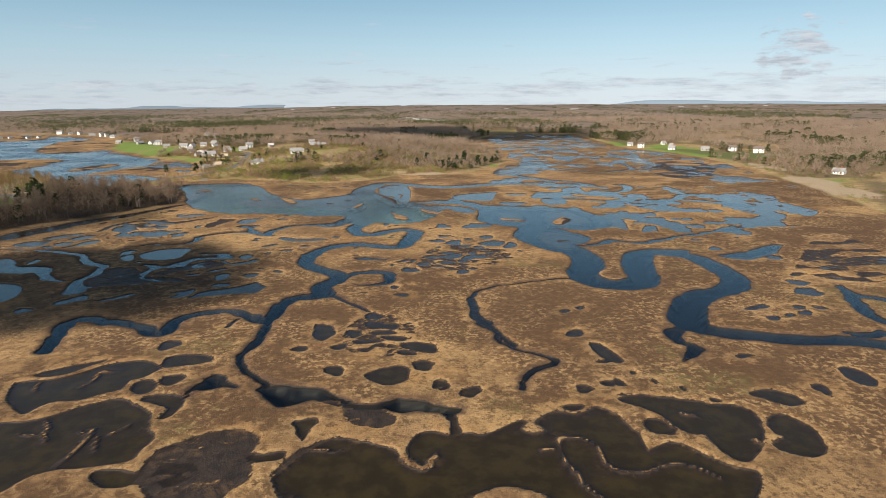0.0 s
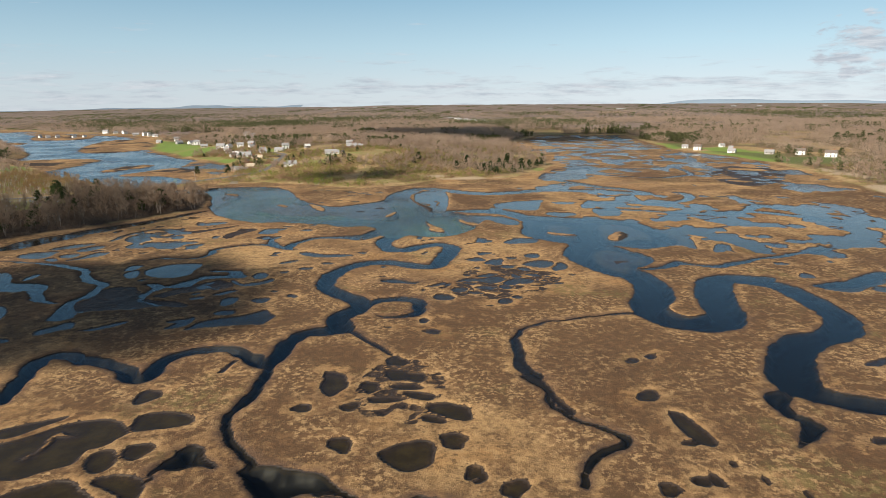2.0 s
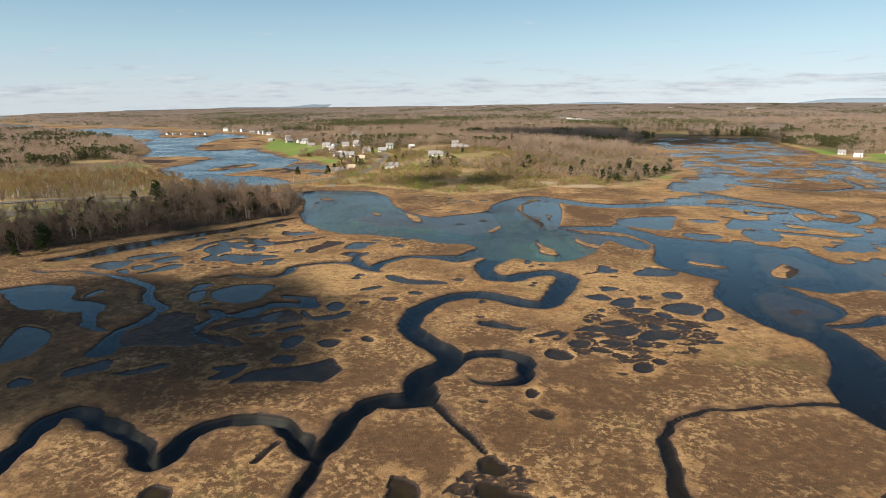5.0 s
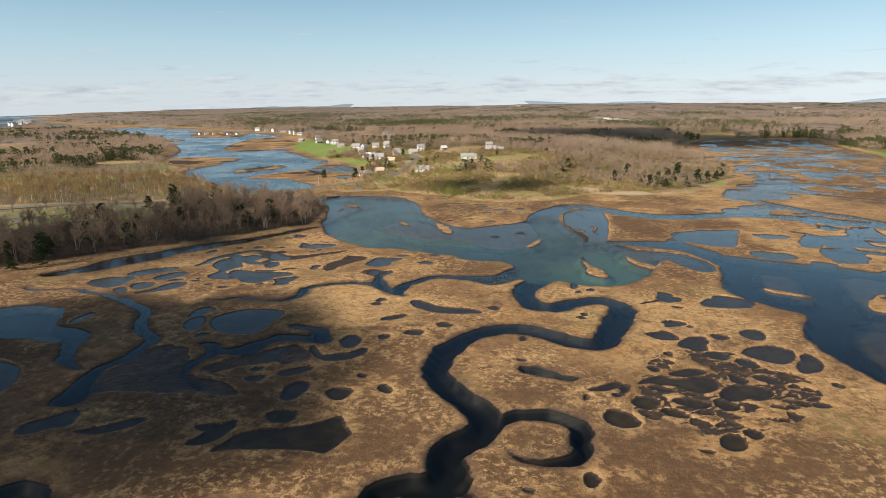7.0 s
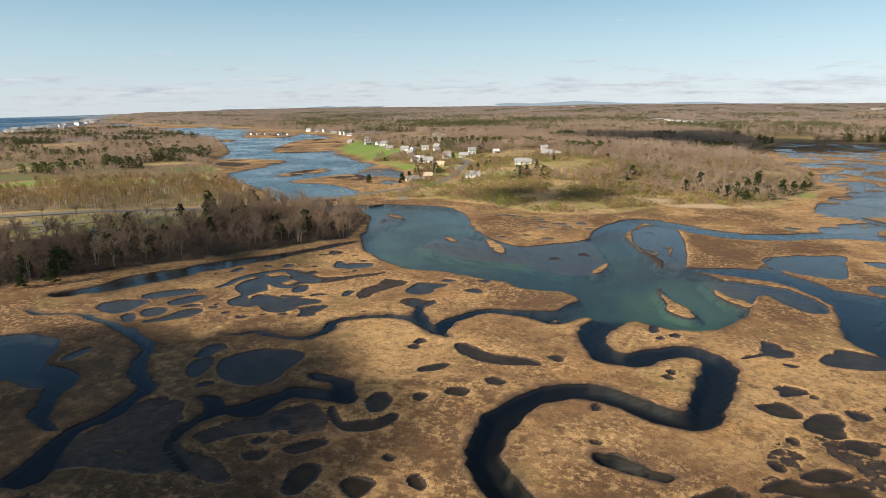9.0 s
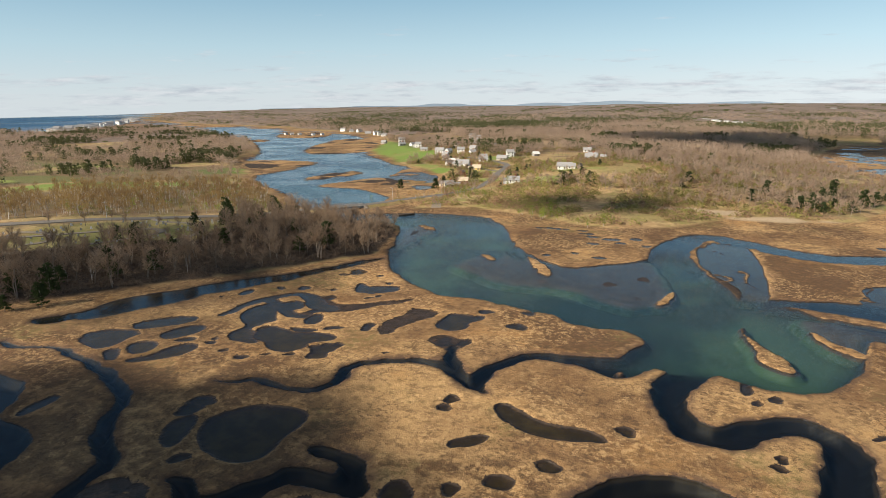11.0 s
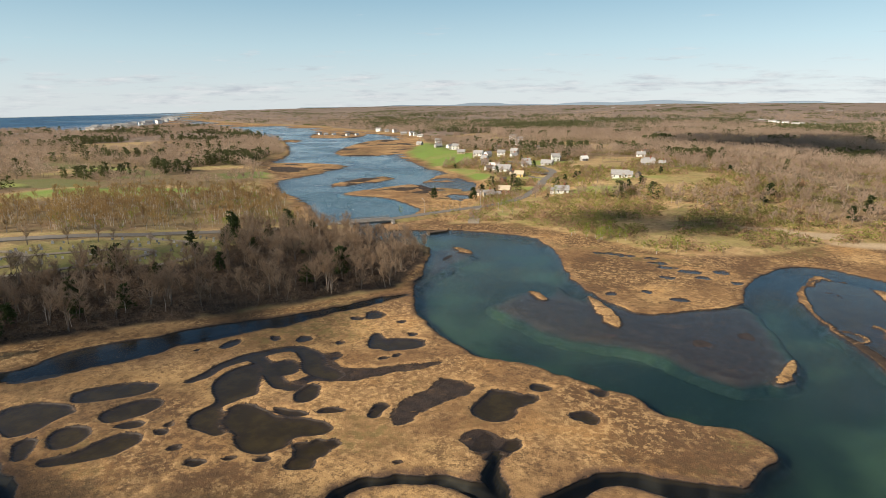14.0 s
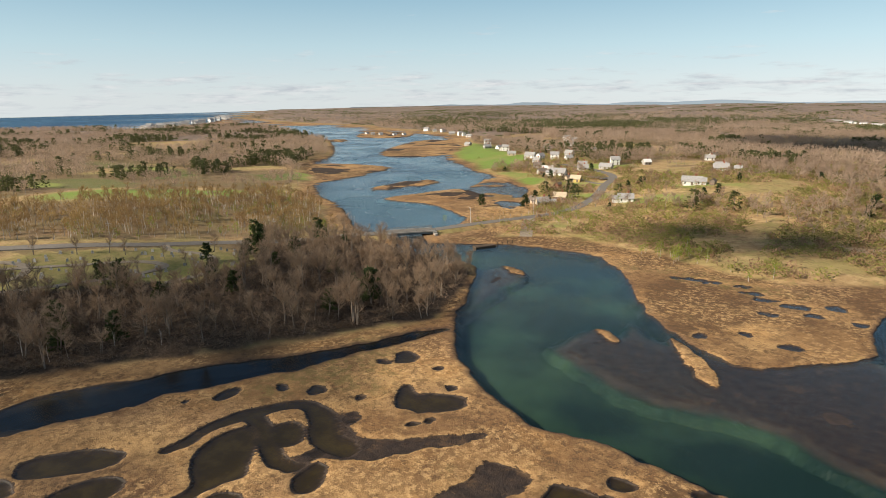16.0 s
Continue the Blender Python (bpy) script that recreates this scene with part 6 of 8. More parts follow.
# ---- plants ----
def rod(a, b, ra, rb, sides):
    """A tapered branch from a to b: points and triangles."""
    a, b = np.array(a, float), np.array(b, float)
    d = (b - a) / max(np.linalg.norm(b - a), 1e-6)
    u = np.cross(d, (0.3, 0.9, 0.2) if abs(d[2]) > 0.7 else (0, 0, 1))
    u /= np.linalg.norm(u)
    w = np.cross(d, u)
    ang = np.arange(sides) * 2 * math.pi / sides
    ring = np.cos(ang)[:, None] * u + np.sin(ang)[:, None] * w
    co = np.vstack((a + ring * ra, b + ring * rb))
    i = np.arange(sides)
    j = (i + 1) % sides
    return co, np.vstack((np.stack((i, j, j + sides), 1), np.stack((i, j + sides, i + sides), 1)))


def join(pieces):
    co, tri, n = [], [], 0
    for c, t in pieces:
        co.append(c)
        tri.append(t + n)
        n += len(c)
    return np.vstack(co), np.vstack(tri)


def slivers(starts, ways, lengths, widths, rng):
    """Thin twigs or leaf sprays, one triangle each."""
    n = len(starts)
    side = np.cross(ways, rng.normal(size=(n, 3)))
    side /= np.linalg.norm(side, axis=1)[:, None] + 1e-9
    co = np.stack((starts - side * widths[:, None] / 2, starts + side * widths[:, None] / 2, starts + ways * lengths[:, None]), 1)
    return co.reshape(-1, 3), np.arange(3 * n).reshape(-1, 3)


def unit(v):
    return v / (np.linalg.norm(v, axis=-1, keepdims=True) + 1e-9)


def bare_tree(seed, tall, spread, limbs, twigs, twig_width, sides=5, stems=1):
    """A leafless broadleaf: trunk, and limbs with sprays of twigs."""
    rng = np.random.RandomState(seed)
    trunk, crown = [], []
    for s in range(stems):
        foot = np.array([rng.normal(0, 0.35) if s else 0, rng.normal(0, 0.35) if s else 0, -0.4])
        top = np.array([rng.normal(0, 0.08) * tall, rng.normal(0, 0.08) * tall, tall * rng.uniform(0.72, 0.86)])
        mid = (foot + top) / 2 + rng.normal(0, 0.02, 3) * tall
        r = tall * 0.0145
        trunk += [rod(foot, mid, r * 1.2, r * 0.75, sides), rod(mid, top, r * 0.75, r * 0.25, sides)]
        for k in range(limbs // stems):
            f = rng.uniform(0.34, 1.0)
            base = mid + (top - mid) * (f - 0.5) * 2 if f > 0.5 else foot + (mid - foot) * f * 2
            a = rng.uniform(0, 2 * math.pi)
            reach = spread * rng.uniform(0.5, 1.0) * (1.15 - 0.6 * f)
            tip = base + np.array([math.cos(a) * reach, math.sin(a) * reach, tall * rng.uniform(0.14, 0.34) * (1.25 - 0.5 * f)])
            tip[2] = min(tip[2], tall * rng.uniform(0.88, 1.0))
            crown.append(rod(base, tip, r * 0.42, r * 0.10, 3))
            share = rng.uniform(0.25, 1.0, twigs)
            starts = base + (tip - base) * share[:, None] + rng.normal(0, 0.10 * spread, (twigs, 3)) * 0.5
            ways = unit(unit(tip - base) * 0.7 + rng.normal(0, 0.55, (twigs, 3)) + np.array([0, 0, 0.45]))
            crown.append(slivers(starts, ways, rng.uniform(0.09, 0.19, twigs) * tall, np.full(twigs, twig_width), rng))
    return join(trunk), join(crown)


def leafy_tree(seed, tall, spread, limbs, leaves, leaf, sides=5, stems=1, low=0.35):
    """A broadleaf in its first small leaves: twigs seen through a thin crown of leaf sprays."""
    rng = np.random.RandomState(seed)
    trunk, bare = bare_tree(seed, tall, spread, limbs, 4, leaf * 0.25, sides, stems)
    clumps = limbs * 2
    a, f = rng.uniform(0, 2 * math.pi, clumps), rng.uniform(low, 0.98, clumps)
    reach = spread * rng.uniform(0.25, 1.0, clumps) * np.sqrt(np.clip(1.1 - (2 * f - 1.1) ** 2, 0.1, 1))
    centre = np.stack((np.cos(a) * reach, np.sin(a) * reach, f * tall), 1)
    pick = rng.randint(0, clumps, leaves)
    starts = centre[pick] + rng.normal(0, 1, (leaves, 3)) * np.array([0.16, 0.16, 0.11]) * spread
    return trunk, join([bare, slivers(starts, unit(rng.normal(0, 1, (leaves, 3))), rng.uniform(0.7, 1.3, leaves) * leaf, rng.uniform(0.5, 1.0, leaves) * leaf, rng)])


def pine_tree(seed, tall, spread, whorls, per, leaf):
    """A conifer: ragged whorls of drooping needle sprays, fuller below."""
    rng = np.random.RandomState(seed)
    trunk = rod((0, 0, -0.4), (0, 0, tall * 0.95), tall * 0.018, tall * 0.004, 5)
    crown = []
    for k in range(whorls):
        f = 0.16 + 0.82 * (k + rng.uniform(-0.2, 0.2)) / whorls
        arms = rng.randint(4, 7)
        for a in rng.uniform(0, 2 * math.pi, arms):
            reach = spread * (1.06 - f) ** 0.55 * rng.uniform(0.6, 1.15)
            tip = np.array([math.cos(a) * reach, math.sin(a) * reach, tall * f + rng.uniform(-0.03, 0.04) * tall])
            root = np.array([0, 0, tall * f])
            share = rng.uniform(0.15, 1.0, per)
            starts = root + (tip - root) * share[:, None] + rng.normal(0, 0.05 * spread, (per, 3))
            ways = unit(unit(tip - root) + rng.normal(0, 0.6, (per, 3)))
            crown.append(slivers(starts, ways, rng.uniform(0.7, 1.3, per) * leaf, rng.uniform(0.5, 0.9, per) * leaf, rng))
    return trunk, join(crown)


def bush(seed, tall, spread, sprays, leaf):
    rng = np.random.RandomState(seed)
    a, lift = rng.uniform(0, 2 * math.pi, sprays), rng.uniform(0.05, 1.0, sprays)
    reach = spread * np.sqrt(np.clip(1 - lift ** 2, 0.03, 1)) * rng.uniform(0.4, 1.05, sprays)
    starts = np.stack((np.cos(a) * reach, np.sin(a) * reach, lift * tall * 0.85), 1)
    ways = unit(starts * np.array([0.9, 0.9, 0.7]) / spread + rng.normal(0, 0.7, (sprays, 3)))
    return slivers(starts, ways, rng.uniform(0.6, 1.4, sprays) * leaf, rng.uniform(0.4, 0.9, sprays) * leaf, rng)


def part(name, data, parent, label=""):
    """Links one mesh as a part of a thing."""
    ob = new(name, data)
    ob.parent = parent
    if label:
        ob["label"] = label
    return ob


def stand_tree(name, made, bark, leaf, label, group):
    """One tree as a thing with its trunk and crown."""
    ob = new(name)
    (tc, tt), (cc, ct) = made
    part("trunk", raw_mesh("trunk", tc, tt, bark), ob)
    part("crown", raw_mesh("crown", cc, ct, leaf, smooth=False), ob)
    return tagged(ob, label, "tree", group)


def planted(x, y, turn, size):
    return pose(x, y, float(height_at(x, y)), 0, 0, turn) @ Matrix.Scale(size, 4)


def strewn(low, high, step, seed):
    """Jittered points over a rectangle."""
    rng = np.random.RandomState(seed)
    xs, ys = np.meshgrid(np.arange(low[0], high[0], step), np.arange(low[1], high[1], step))
    x, y = xs.ravel() + rng.uniform(-0.5, 0.5, xs.size) * step * 1.5, ys.ravel() + rng.uniform(-0.5, 0.5, xs.size) * step * 1.5
    return x, y


def inside(x, y, ring):
    return outline(x, y, np.array(ring, float)) < 0


# open ground that stays free of trees: road, paths, yards, meadows
HOUSE_SPOTS = [(-332, 785, 8), (-366, 894, 8), (-266, 734, 8), (-255, 787, 8), (-189, 873, 8), (-163, 758, 8), (-133, 811, 8), (-419, 1063, 8), (-392, 1026, 8), (-429, 896, 8), (-473, 935, 8), (-391, 846, 8), (-314, 889, 8), (-293, 713, 8),
               (-160, 642, 17), (-187, 598, 11), (-229, 601, 9), (-232, 581, 9), (-249, 677, 9), (-252, 652, 6), (-295, 728, 10), (-277, 709, 11), (-352, 812, 11), (-327, 816, 11), (-318, 832, 9), (-370, 957, 11),
               (-387, 930, 8), (-252, 774, 10), (-248, 740, 11), (-275, 757, 9), (-226, 780, 9), (-187, 843, 10), (-158, 727, 12), (-150, 722, 7), (-314, 748, 9), (-525, 972, 11), (-508, 997, 10), (-447, 922, 10),
               (-424, 894, 10), (252, 836, 14), (258, 804, 14), (284, 764, 15), (314, 740, 15), (338, 720, 16), (354, 690, 16), (326, 498, 14), (-173, 838, 9)]
FIELDS = [[(-520, 330), (-468, 372), (-440, 420), (-430, 470), (-450, 470), (-480, 440), (-540, 400)], [(-475, 478), (-470, 530), (-455, 560), (-500, 620), (-545, 640), (-540, 600), (-500, 540)],
          [(-500, 420), (-480, 470), (-500, 478), (-560, 440)]]


BEACH = [(-1436, 1040), (-1450, 1106), (-1533, 1206), (-1664, 1358), (-1942, 1634)]


def open_ground(x, y, lawns=True):
    keep = height_at(x, y) > 0.75
    course = np.array([(a, b, 8.0) for a, b in ROAD], float)
    keep &= stroke(x, y, course) > 1.5
    for hx, hy, r in HOUSE_SPOTS:
        keep &= np.hypot(x - hx, y - hy) > r * 0.75
    for ring in FIELDS + GREENS:
        keep &= ~inside(x, y, ring)
    keep &= stroke(x, y, np.array([(a, b, 150.0) for a, b in BEACH], float)) > 0
    if lawns:
        keep &= blobs(x, y, LAWNS) < 0.35
        keep &= blobs(x, y, SANDS) < 0.35
    return keep


def woods(name, templates, x, y, mats, label, seed, low=0.75, high=1.25, category="woods"):
    """Many plants joined into one mesh. templates: (points, triangles, slot per triangle)."""
    rng = np.random.RandomState(seed)
    which = rng.randint(0, len(templates), len(x))
    co, tri, slot, tint, n = [], [], [], [], 0
    z = height_at(x, y)
    for k, (c, t, s) in enumerate(templates):
        at = np.where(which == k)[0]
        if not len(at):
            continue
        turn, size = rng.uniform(0, 2 * math.pi, len(at)), rng.uniform(low, high, len(at))
        cs, sn = (np.cos(turn) * size)[:, None], (np.sin(turn) * size)[:, None]
        p = np.stack((c[:, 0] * cs - c[:, 1] * sn + x[at, None], c[:, 0] * sn + c[:, 1] * cs + y[at, None], c[:, 2] * size[:, None] + z[at, None]), -1)
        co.append(p.reshape(-1, 3))
        tri.append((t[None] + (np.arange(len(at)) * len(c))[:, None, None] + n).reshape(-1, 3))
        slot.append(np.tile(s, len(at)))
        shade = np.clip(0.5 + (fractal(x[at], y[at], 60, 91, 2) - 0.5) * 1.2 + rng.normal(0, 0.22, len(at)), 0, 1)
        tint.append(np.repeat(shade, len(c)))
        n += len(at) * len(c)
    me = raw_mesh(name, np.vstack(co), np.vstack(tri), mats, {"tint": np.concatenate(tint)}, False, np.concatenate(slot))
    return tagged(new(name, me), label, category, kind="stuff")


def template(made):
    (tc, tt), (cc, ct) = made
    co, tri = join([(tc, tt), (cc, ct)])
    return co, tri, np.r_[np.zeros(len(tt), int), np.ones(len(ct), int)]


def crown_only(made):
    co, tri = made
    return co, tri, np.ones(len(tri), int)


# --- the bare wood by the marsh, tree by tree ---
rng = np.random.RandomState(4)
kinds = [stand_tree("bare_tree", bare_tree(s, t, w, 20, 26, 0.06, stems=n), BARK, TWIG, "leafless grey-brown broadleaf tree in the wood by the marsh", "trees of the marsh wood")
         for s, t, w, n in ((1, 12.5, 3.8, 1), (2, 11.0, 4.2, 1), (3, 13.5, 3.4, 1), (4, 10.0, 4.6, 2), (5, 12.0, 3.6, 2))]
x, y = strewn((-330, 255), (-170, 460), 5.6, 6)
keep = inside(x, y, WOOD) & (height_at(x, y) > 0.7)
pick = rng.permutation(int(keep.sum()))[:300]
x, y = x[keep][pick], y[keep][pick]
for k in range(len(x)):
    m = planted(x[k], y[k], rng.uniform(0, 360), rng.uniform(0.72, 1.15))
    if k < len(kinds):
        kinds[k].matrix_basis = m
    else:
        copy_thing(kinds[rng.randint(len(kinds))], m)
# understorey
x, y = strewn((-330, 270), (-170, 460), 2.6, 8)
keep = inside(x, y, WOOD) & (height_at(x, y) > 0.6)
woods("undergrowth", [crown_only(bush(s, 2.4, 1.6, 58, 0.45)) for s in (1, 2, 3)] , x[keep], y[keep], [BARK, BRAMBLE], "tangled brown undergrowth and saplings under the bare trees", 9, category="undergrowth")
# dead snags in the wet corner
snag = new("dead_tree")
part("trunk", raw_mesh("trunk", *bare_tree(41, 10, 1.2, 3, 1, 0.05)[0], BIRCH), snag)
part("limb", raw_mesh("limb", *bare_tree(41, 10, 1.4, 5, 1, 0.05)[1], BIRCH), snag)
tagged(snag, "dead pale standing trunk with broken limbs", "tree", "dead trees")
snag.matrix_basis = planted(-246, 306, 0, 0.9)
for sx, sy, st in ((-252, 311, 40), (-239, 309, 90), (-233, 322, 200), (-225, 330, 300), (-259, 300, 130)):
    copy_thing(snag, planted(sx, sy, st, 0.65 + 0.07 * (st % 5)))
round_tree = stand_tree("bare_tree", bare_tree(9, 10.5, 6.2, 34, 30, 0.07, stems=3), BARK, TWIG, "broad rounded bare tree at the river bank by the bridge", "trees of the marsh wood")
round_tree.matrix_basis = planted(-280, 459, 20, 1.0)
# pines
pines = [stand_tree("pine_tree", pine_tree(s, t, w, 12, 15, 0.85), BARK, NEEDLE, "dark green ragged pine standing among bare trees", "pines") for s, t, w in ((1, 10.5, 4.2), (2, 9.0, 4.0), (3, 12.0, 4.6))]
PINES = [(-274, 379), (-271, 395), (-273, 346), (-251, 346), (-275, 404), (-286, 346), (-262, 372), (-255, 300), (-248, 292), (-240, 284), (-246, 276), (-258, 286), (-292, 419), (-269, 434), (-284, 410), (-265, 388), (7, 563), (2, 568), (-29, 580), (-67, 614), (-242, 366), (-277, 348), (-298, 424), (-274, 436), (-259, 408), (-252, 392), (-236, 324), (-243, 313), (-228, 398), (-200, 385), (-213, 392), (-262, 440), (-254, 318), (-205, 372),
         (-4, 566), (4, 570), (14, 578), (22, 572), (30, 590), (38, 602), (-8, 580), (10, 600), (46, 618), (52, 634), (18, 620), (-94, 684), (-70, 600), (-20, 600), (-262, 560), (-238, 570), (-240, 588)]
for k, (px, py) in enumerate(PINES):
    m = planted(px, py, 77 * k % 360, 0.75 + 0.09 * (k % 5))
    if k < 3:
        pines[k].matrix_basis = m
    else:
        copy_thing(pines[k % 3], m)
# pale birches coming into leaf along the road
birches = [stand_tree("birch_tree", leafy_tree(s, t, w, 12, 170, 0.34, stems=n), BIRCH, BUD, "slender pale-trunked birch in first yellow-green leaf", "birches by the road") for s, t, w, n in ((1, 9.5, 2.2, 2), (2, 8.5, 2.4, 1), (3, 10.5, 2.2, 1))]
x, y = strewn((-470, 300), (-270, 535), 7.4, 12)
keep = inside(x, y, BELT) & open_ground(x, y, False)
x, y = x[keep], y[keep]
x, y = x[:264], y[:264]
for k in range(len(x)):
    m = planted(x[k], y[k], rng.uniform(0, 360), rng.uniform(0.5, 0.92))
    if k < 3:
        birches[k].matrix_basis = m
    else:
        copy_thing(birches[rng.randint(3)], m)
for k in range(26):
    f = k / 26
    px, py = -236 + 26 * f + (5.5 if k % 2 else -5.5) + 2 * math.sin(k * 1.9), 514 + 66 * f
    copy_thing(birches[k % 3], planted(px, py, 70 * k, 0.6 + 0.07 * (k % 4)))
# bright young trees in full spring green
greens = [stand_tree("young_tree", leafy_tree(s, t, w, 12, 230, 0.36, stems=n, low=0.25), BIRCH, LEAF, "pale-stemmed young tree in fresh yellow-green leaf", "young green trees") for s, t, w, n in ((11, 8.0, 2.2, 2), (12, 6.5, 2.4, 3), (13, 9.0, 2.3, 1))]
spots = [(-133 + 15 * math.cos(a * 2.4) * (a % 5) / 4, 497 + 9 * math.sin(a * 2.4) * (a % 7) / 5) for a in range(22)] + [(-205 + 3.1 * (a % 7), 545 - 4.0 * (a % 5)) for a in range(12)]
spots += [(-105, 478), (-98, 484), (-112, 486), (-90, 560), (-118, 590), (-150, 560), (-316, 416), (-310, 420), (-322, 424), (-316, 432), (-305, 424), (-298, 432), (-290, 446), (-286, 452), (-340, 440), (-352, 428), (-366, 436), (-380, 420), (-392, 440), (-404, 428), (-302, 436), (-296, 444), (-308, 428), (-312, 446), (-330, 420), (-345, 400), (-352, 446), (-320, 470), (-372, 380), (-262, 520), (-222, 640), (-240, 632), (-270, 690), (-180, 610), (-172, 618)]
for k, (px, py) in enumerate(spots):
    m = planted(px, py, 61 * k % 360, 0.62 + 0.08 * (k % 6))
    if k < 3:
        greens[k].matrix_basis = m
    else:
        copy_thing(greens[k % 3], m)
x, y = strewn((-470, 300), (-270, 535), 4.6, 13)
keep = inside(x, y, BELT) & open_ground(x, y, False) & (fractal(x, y, 28, 15, 3) > 0.34)
woods("birch_thicket", [template(leafy_tree(s, 7.5, 2.0, 6, 56, 0.55, 3)) for s in (21, 22)] + [template(bare_tree(s, 9, 2.6, 8, 14, 0.14, 3)) for s in (24, 25, 26)], x[keep], y[keep], [BIRCH, BUDS], "thicket of young birch and alder, tawny with opening buds", 14, 0.5, 1.3, category="thicket")

x, y = strewn((-470, 300), (-270, 535), 6.2, 17)
keep = inside(x, y, BELT) & open_ground(x, y, False) & (fractal(x, y, 30, 19, 2) > 0.56)
woods("green_thicket", [template(leafy_tree(s, 6.0, 2.4, 6, 70, 0.5, 3, low=0.2)) for s in (27, 28)], x[keep], y[keep], [BIRCH, LEAFS], "young trees in fresh yellow-green leaf among the birches", 18, 0.5, 1.1, category="thicket")

# --- woods farther off, as one mass each ---


def far_tree(seed, tall, spread, twigs, wide):
    """A bare tree seen from afar: a stem and a loose dome of twig sprays."""
    rng = np.random.RandomState(seed)
    stem = slivers(np.array([[0, 0, -0.5], [0.1, 0, -0.5]]), np.array([[0.02, 0, 1.0], [0, 0.02, 1.0]]), np.full(2, tall * 0.8), np.full(2, 0.35), rng)
    a, f = rng.uniform(0, 2 * math.pi, twigs), rng.uniform(0.30, 0.90, twigs)
    reach = spread * np.sqrt(rng.uniform(0.05, 1, twigs)) * np.sqrt(np.clip(1.15 - (2.2 * f - 1.25) ** 2, 0.1, 1))
    starts = np.stack((np.cos(a) * reach, np.sin(a) * reach, f * tall), 1)
    ways = unit(np.stack((np.cos(a) * 0.6, np.sin(a) * 0.6, np.full(twigs, 0.9)), 1) + rng.normal(0, 0.45, (twigs, 3)))
    return stem, slivers(starts, ways, rng.uniform(0.12, 0.24, twigs) * tall, rng.uniform(0.6, 1.3, twigs) * wide, rng)


FAR_BARE = [template(far_tree(s, 9.5, 3.8, 36, 0.55)) for s in (31, 32, 33, 34, 35)]
MID_BARE = [template(bare_tree(s, 8.6, 3.9, 11, 18, 0.13, 3)) for s in (31, 32, 33, 34)] + [template(leafy_tree(37, 6.5, 2.6, 7, 60, 0.5, 3))]
FAR_PINE = [template(pine_tree(s, 10, 3.6, 6, 3, 1.6)) for s in (35, 36)]
BUSHES = [crown_only(bush(s, 1.7, 1.7, 30, 0.50)) for s in (37, 38, 39)]
BUSHES += [(co, tri, slot * 0) for co, tri, slot in (crown_only(bush(s, 1.9, 1.6, 30, 0.50)) for s in (40, 42))]


def tree_cover(x, y):
    """1 where woods stand, 0 in the open."""
    gap = fractal(x, y, 90, 81, 3)
    wood = (gap > 0.36).astype(float)
    wood[inside(x, y, MEADOW) & (fractal(x, y, 34, 85, 3) < 0.63)] = 0
    wood[inside(x, y, WOOD) | inside(x, y, BELT) | inside(x, y, GRAVES)] = 0
    return wood * open_ground(x, y)


def mixed(name, low, high, step, seed, pine_share, label):
    x, y = strewn(low, high, step, seed)
    # nothing that no eye on the path could reach
    keep = (tree_cover(x, y) > 0.5) & (np.abs(np.arctan2(x + 40, y - 60) + 0.27) < 1.0)
    x, y = x[keep], y[keep]
    pine = fractal(x, y, 70, 101, 3) + np.random.RandomState(seed).normal(0, 0.06, len(x)) > 1 - pine_share
    close = np.hypot(x + 80, y - 250) < 560
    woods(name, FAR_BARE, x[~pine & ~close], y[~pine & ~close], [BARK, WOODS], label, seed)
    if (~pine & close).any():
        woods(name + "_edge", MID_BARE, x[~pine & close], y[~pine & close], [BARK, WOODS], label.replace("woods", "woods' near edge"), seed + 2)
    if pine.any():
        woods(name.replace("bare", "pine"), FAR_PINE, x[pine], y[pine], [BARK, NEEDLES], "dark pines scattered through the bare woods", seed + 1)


mixed("bare_woods_west", (-1500, 250), (-440, 1250), 9.4, 51, 0.40, "leafless brown woods between the river and the sea")
mixed("bare_woods_north", (-620, 560), (180, 1300), 8.0, 53, 0.30, "leafless brown woods behind the village")
mixed("bare_woods_east", (180, 380), (1000, 1300), 8.8, 55, 0.33, "leafless brown woods behind the eastern meadows")
# scrub over the open hill
x, y = strewn((-460, 430), (70, 900), 3.0, 61)
keep = (inside(x, y, MEADOW) | (fractal(x, y, 40, 63, 2) > 0.52)) & open_ground(x, y) & (fractal(x, y, 22, 62, 3) > 0.405) & (x > -0.5 * y - 60)
woods("scrub", BUSHES, x[keep], y[keep], [TWIGS, SCRUB], "low olive and russet scrub covering the hill above the river", 64, 0.5, 2.2, "scrub")
x, y = strewn((240, 250), (420, 720), 5.0, 65)
keep = open_ground(x, y) & (fractal(x, y, 26, 62, 3) > 0.5)
woods("scrub_east", BUSHES, x[keep], y[keep], [TWIGS, SCRUB], "low brown scrub along the eastern edge of the marsh", 66, 0.6, 1.7, "scrub")

SETTLED = (-35.0, 1720.0)
# trees of the plain beyond, light crowns that thin out towards the horizon
PLAIN_BARE = [template(far_tree(s, 8.5, 4.2, 13, 1.15)) for s in (71, 72, 73)]
PLAIN_PINE = [template(pine_tree(s, 10, 3.8, 4, 1, 2.6)) for s in (75, 76)]


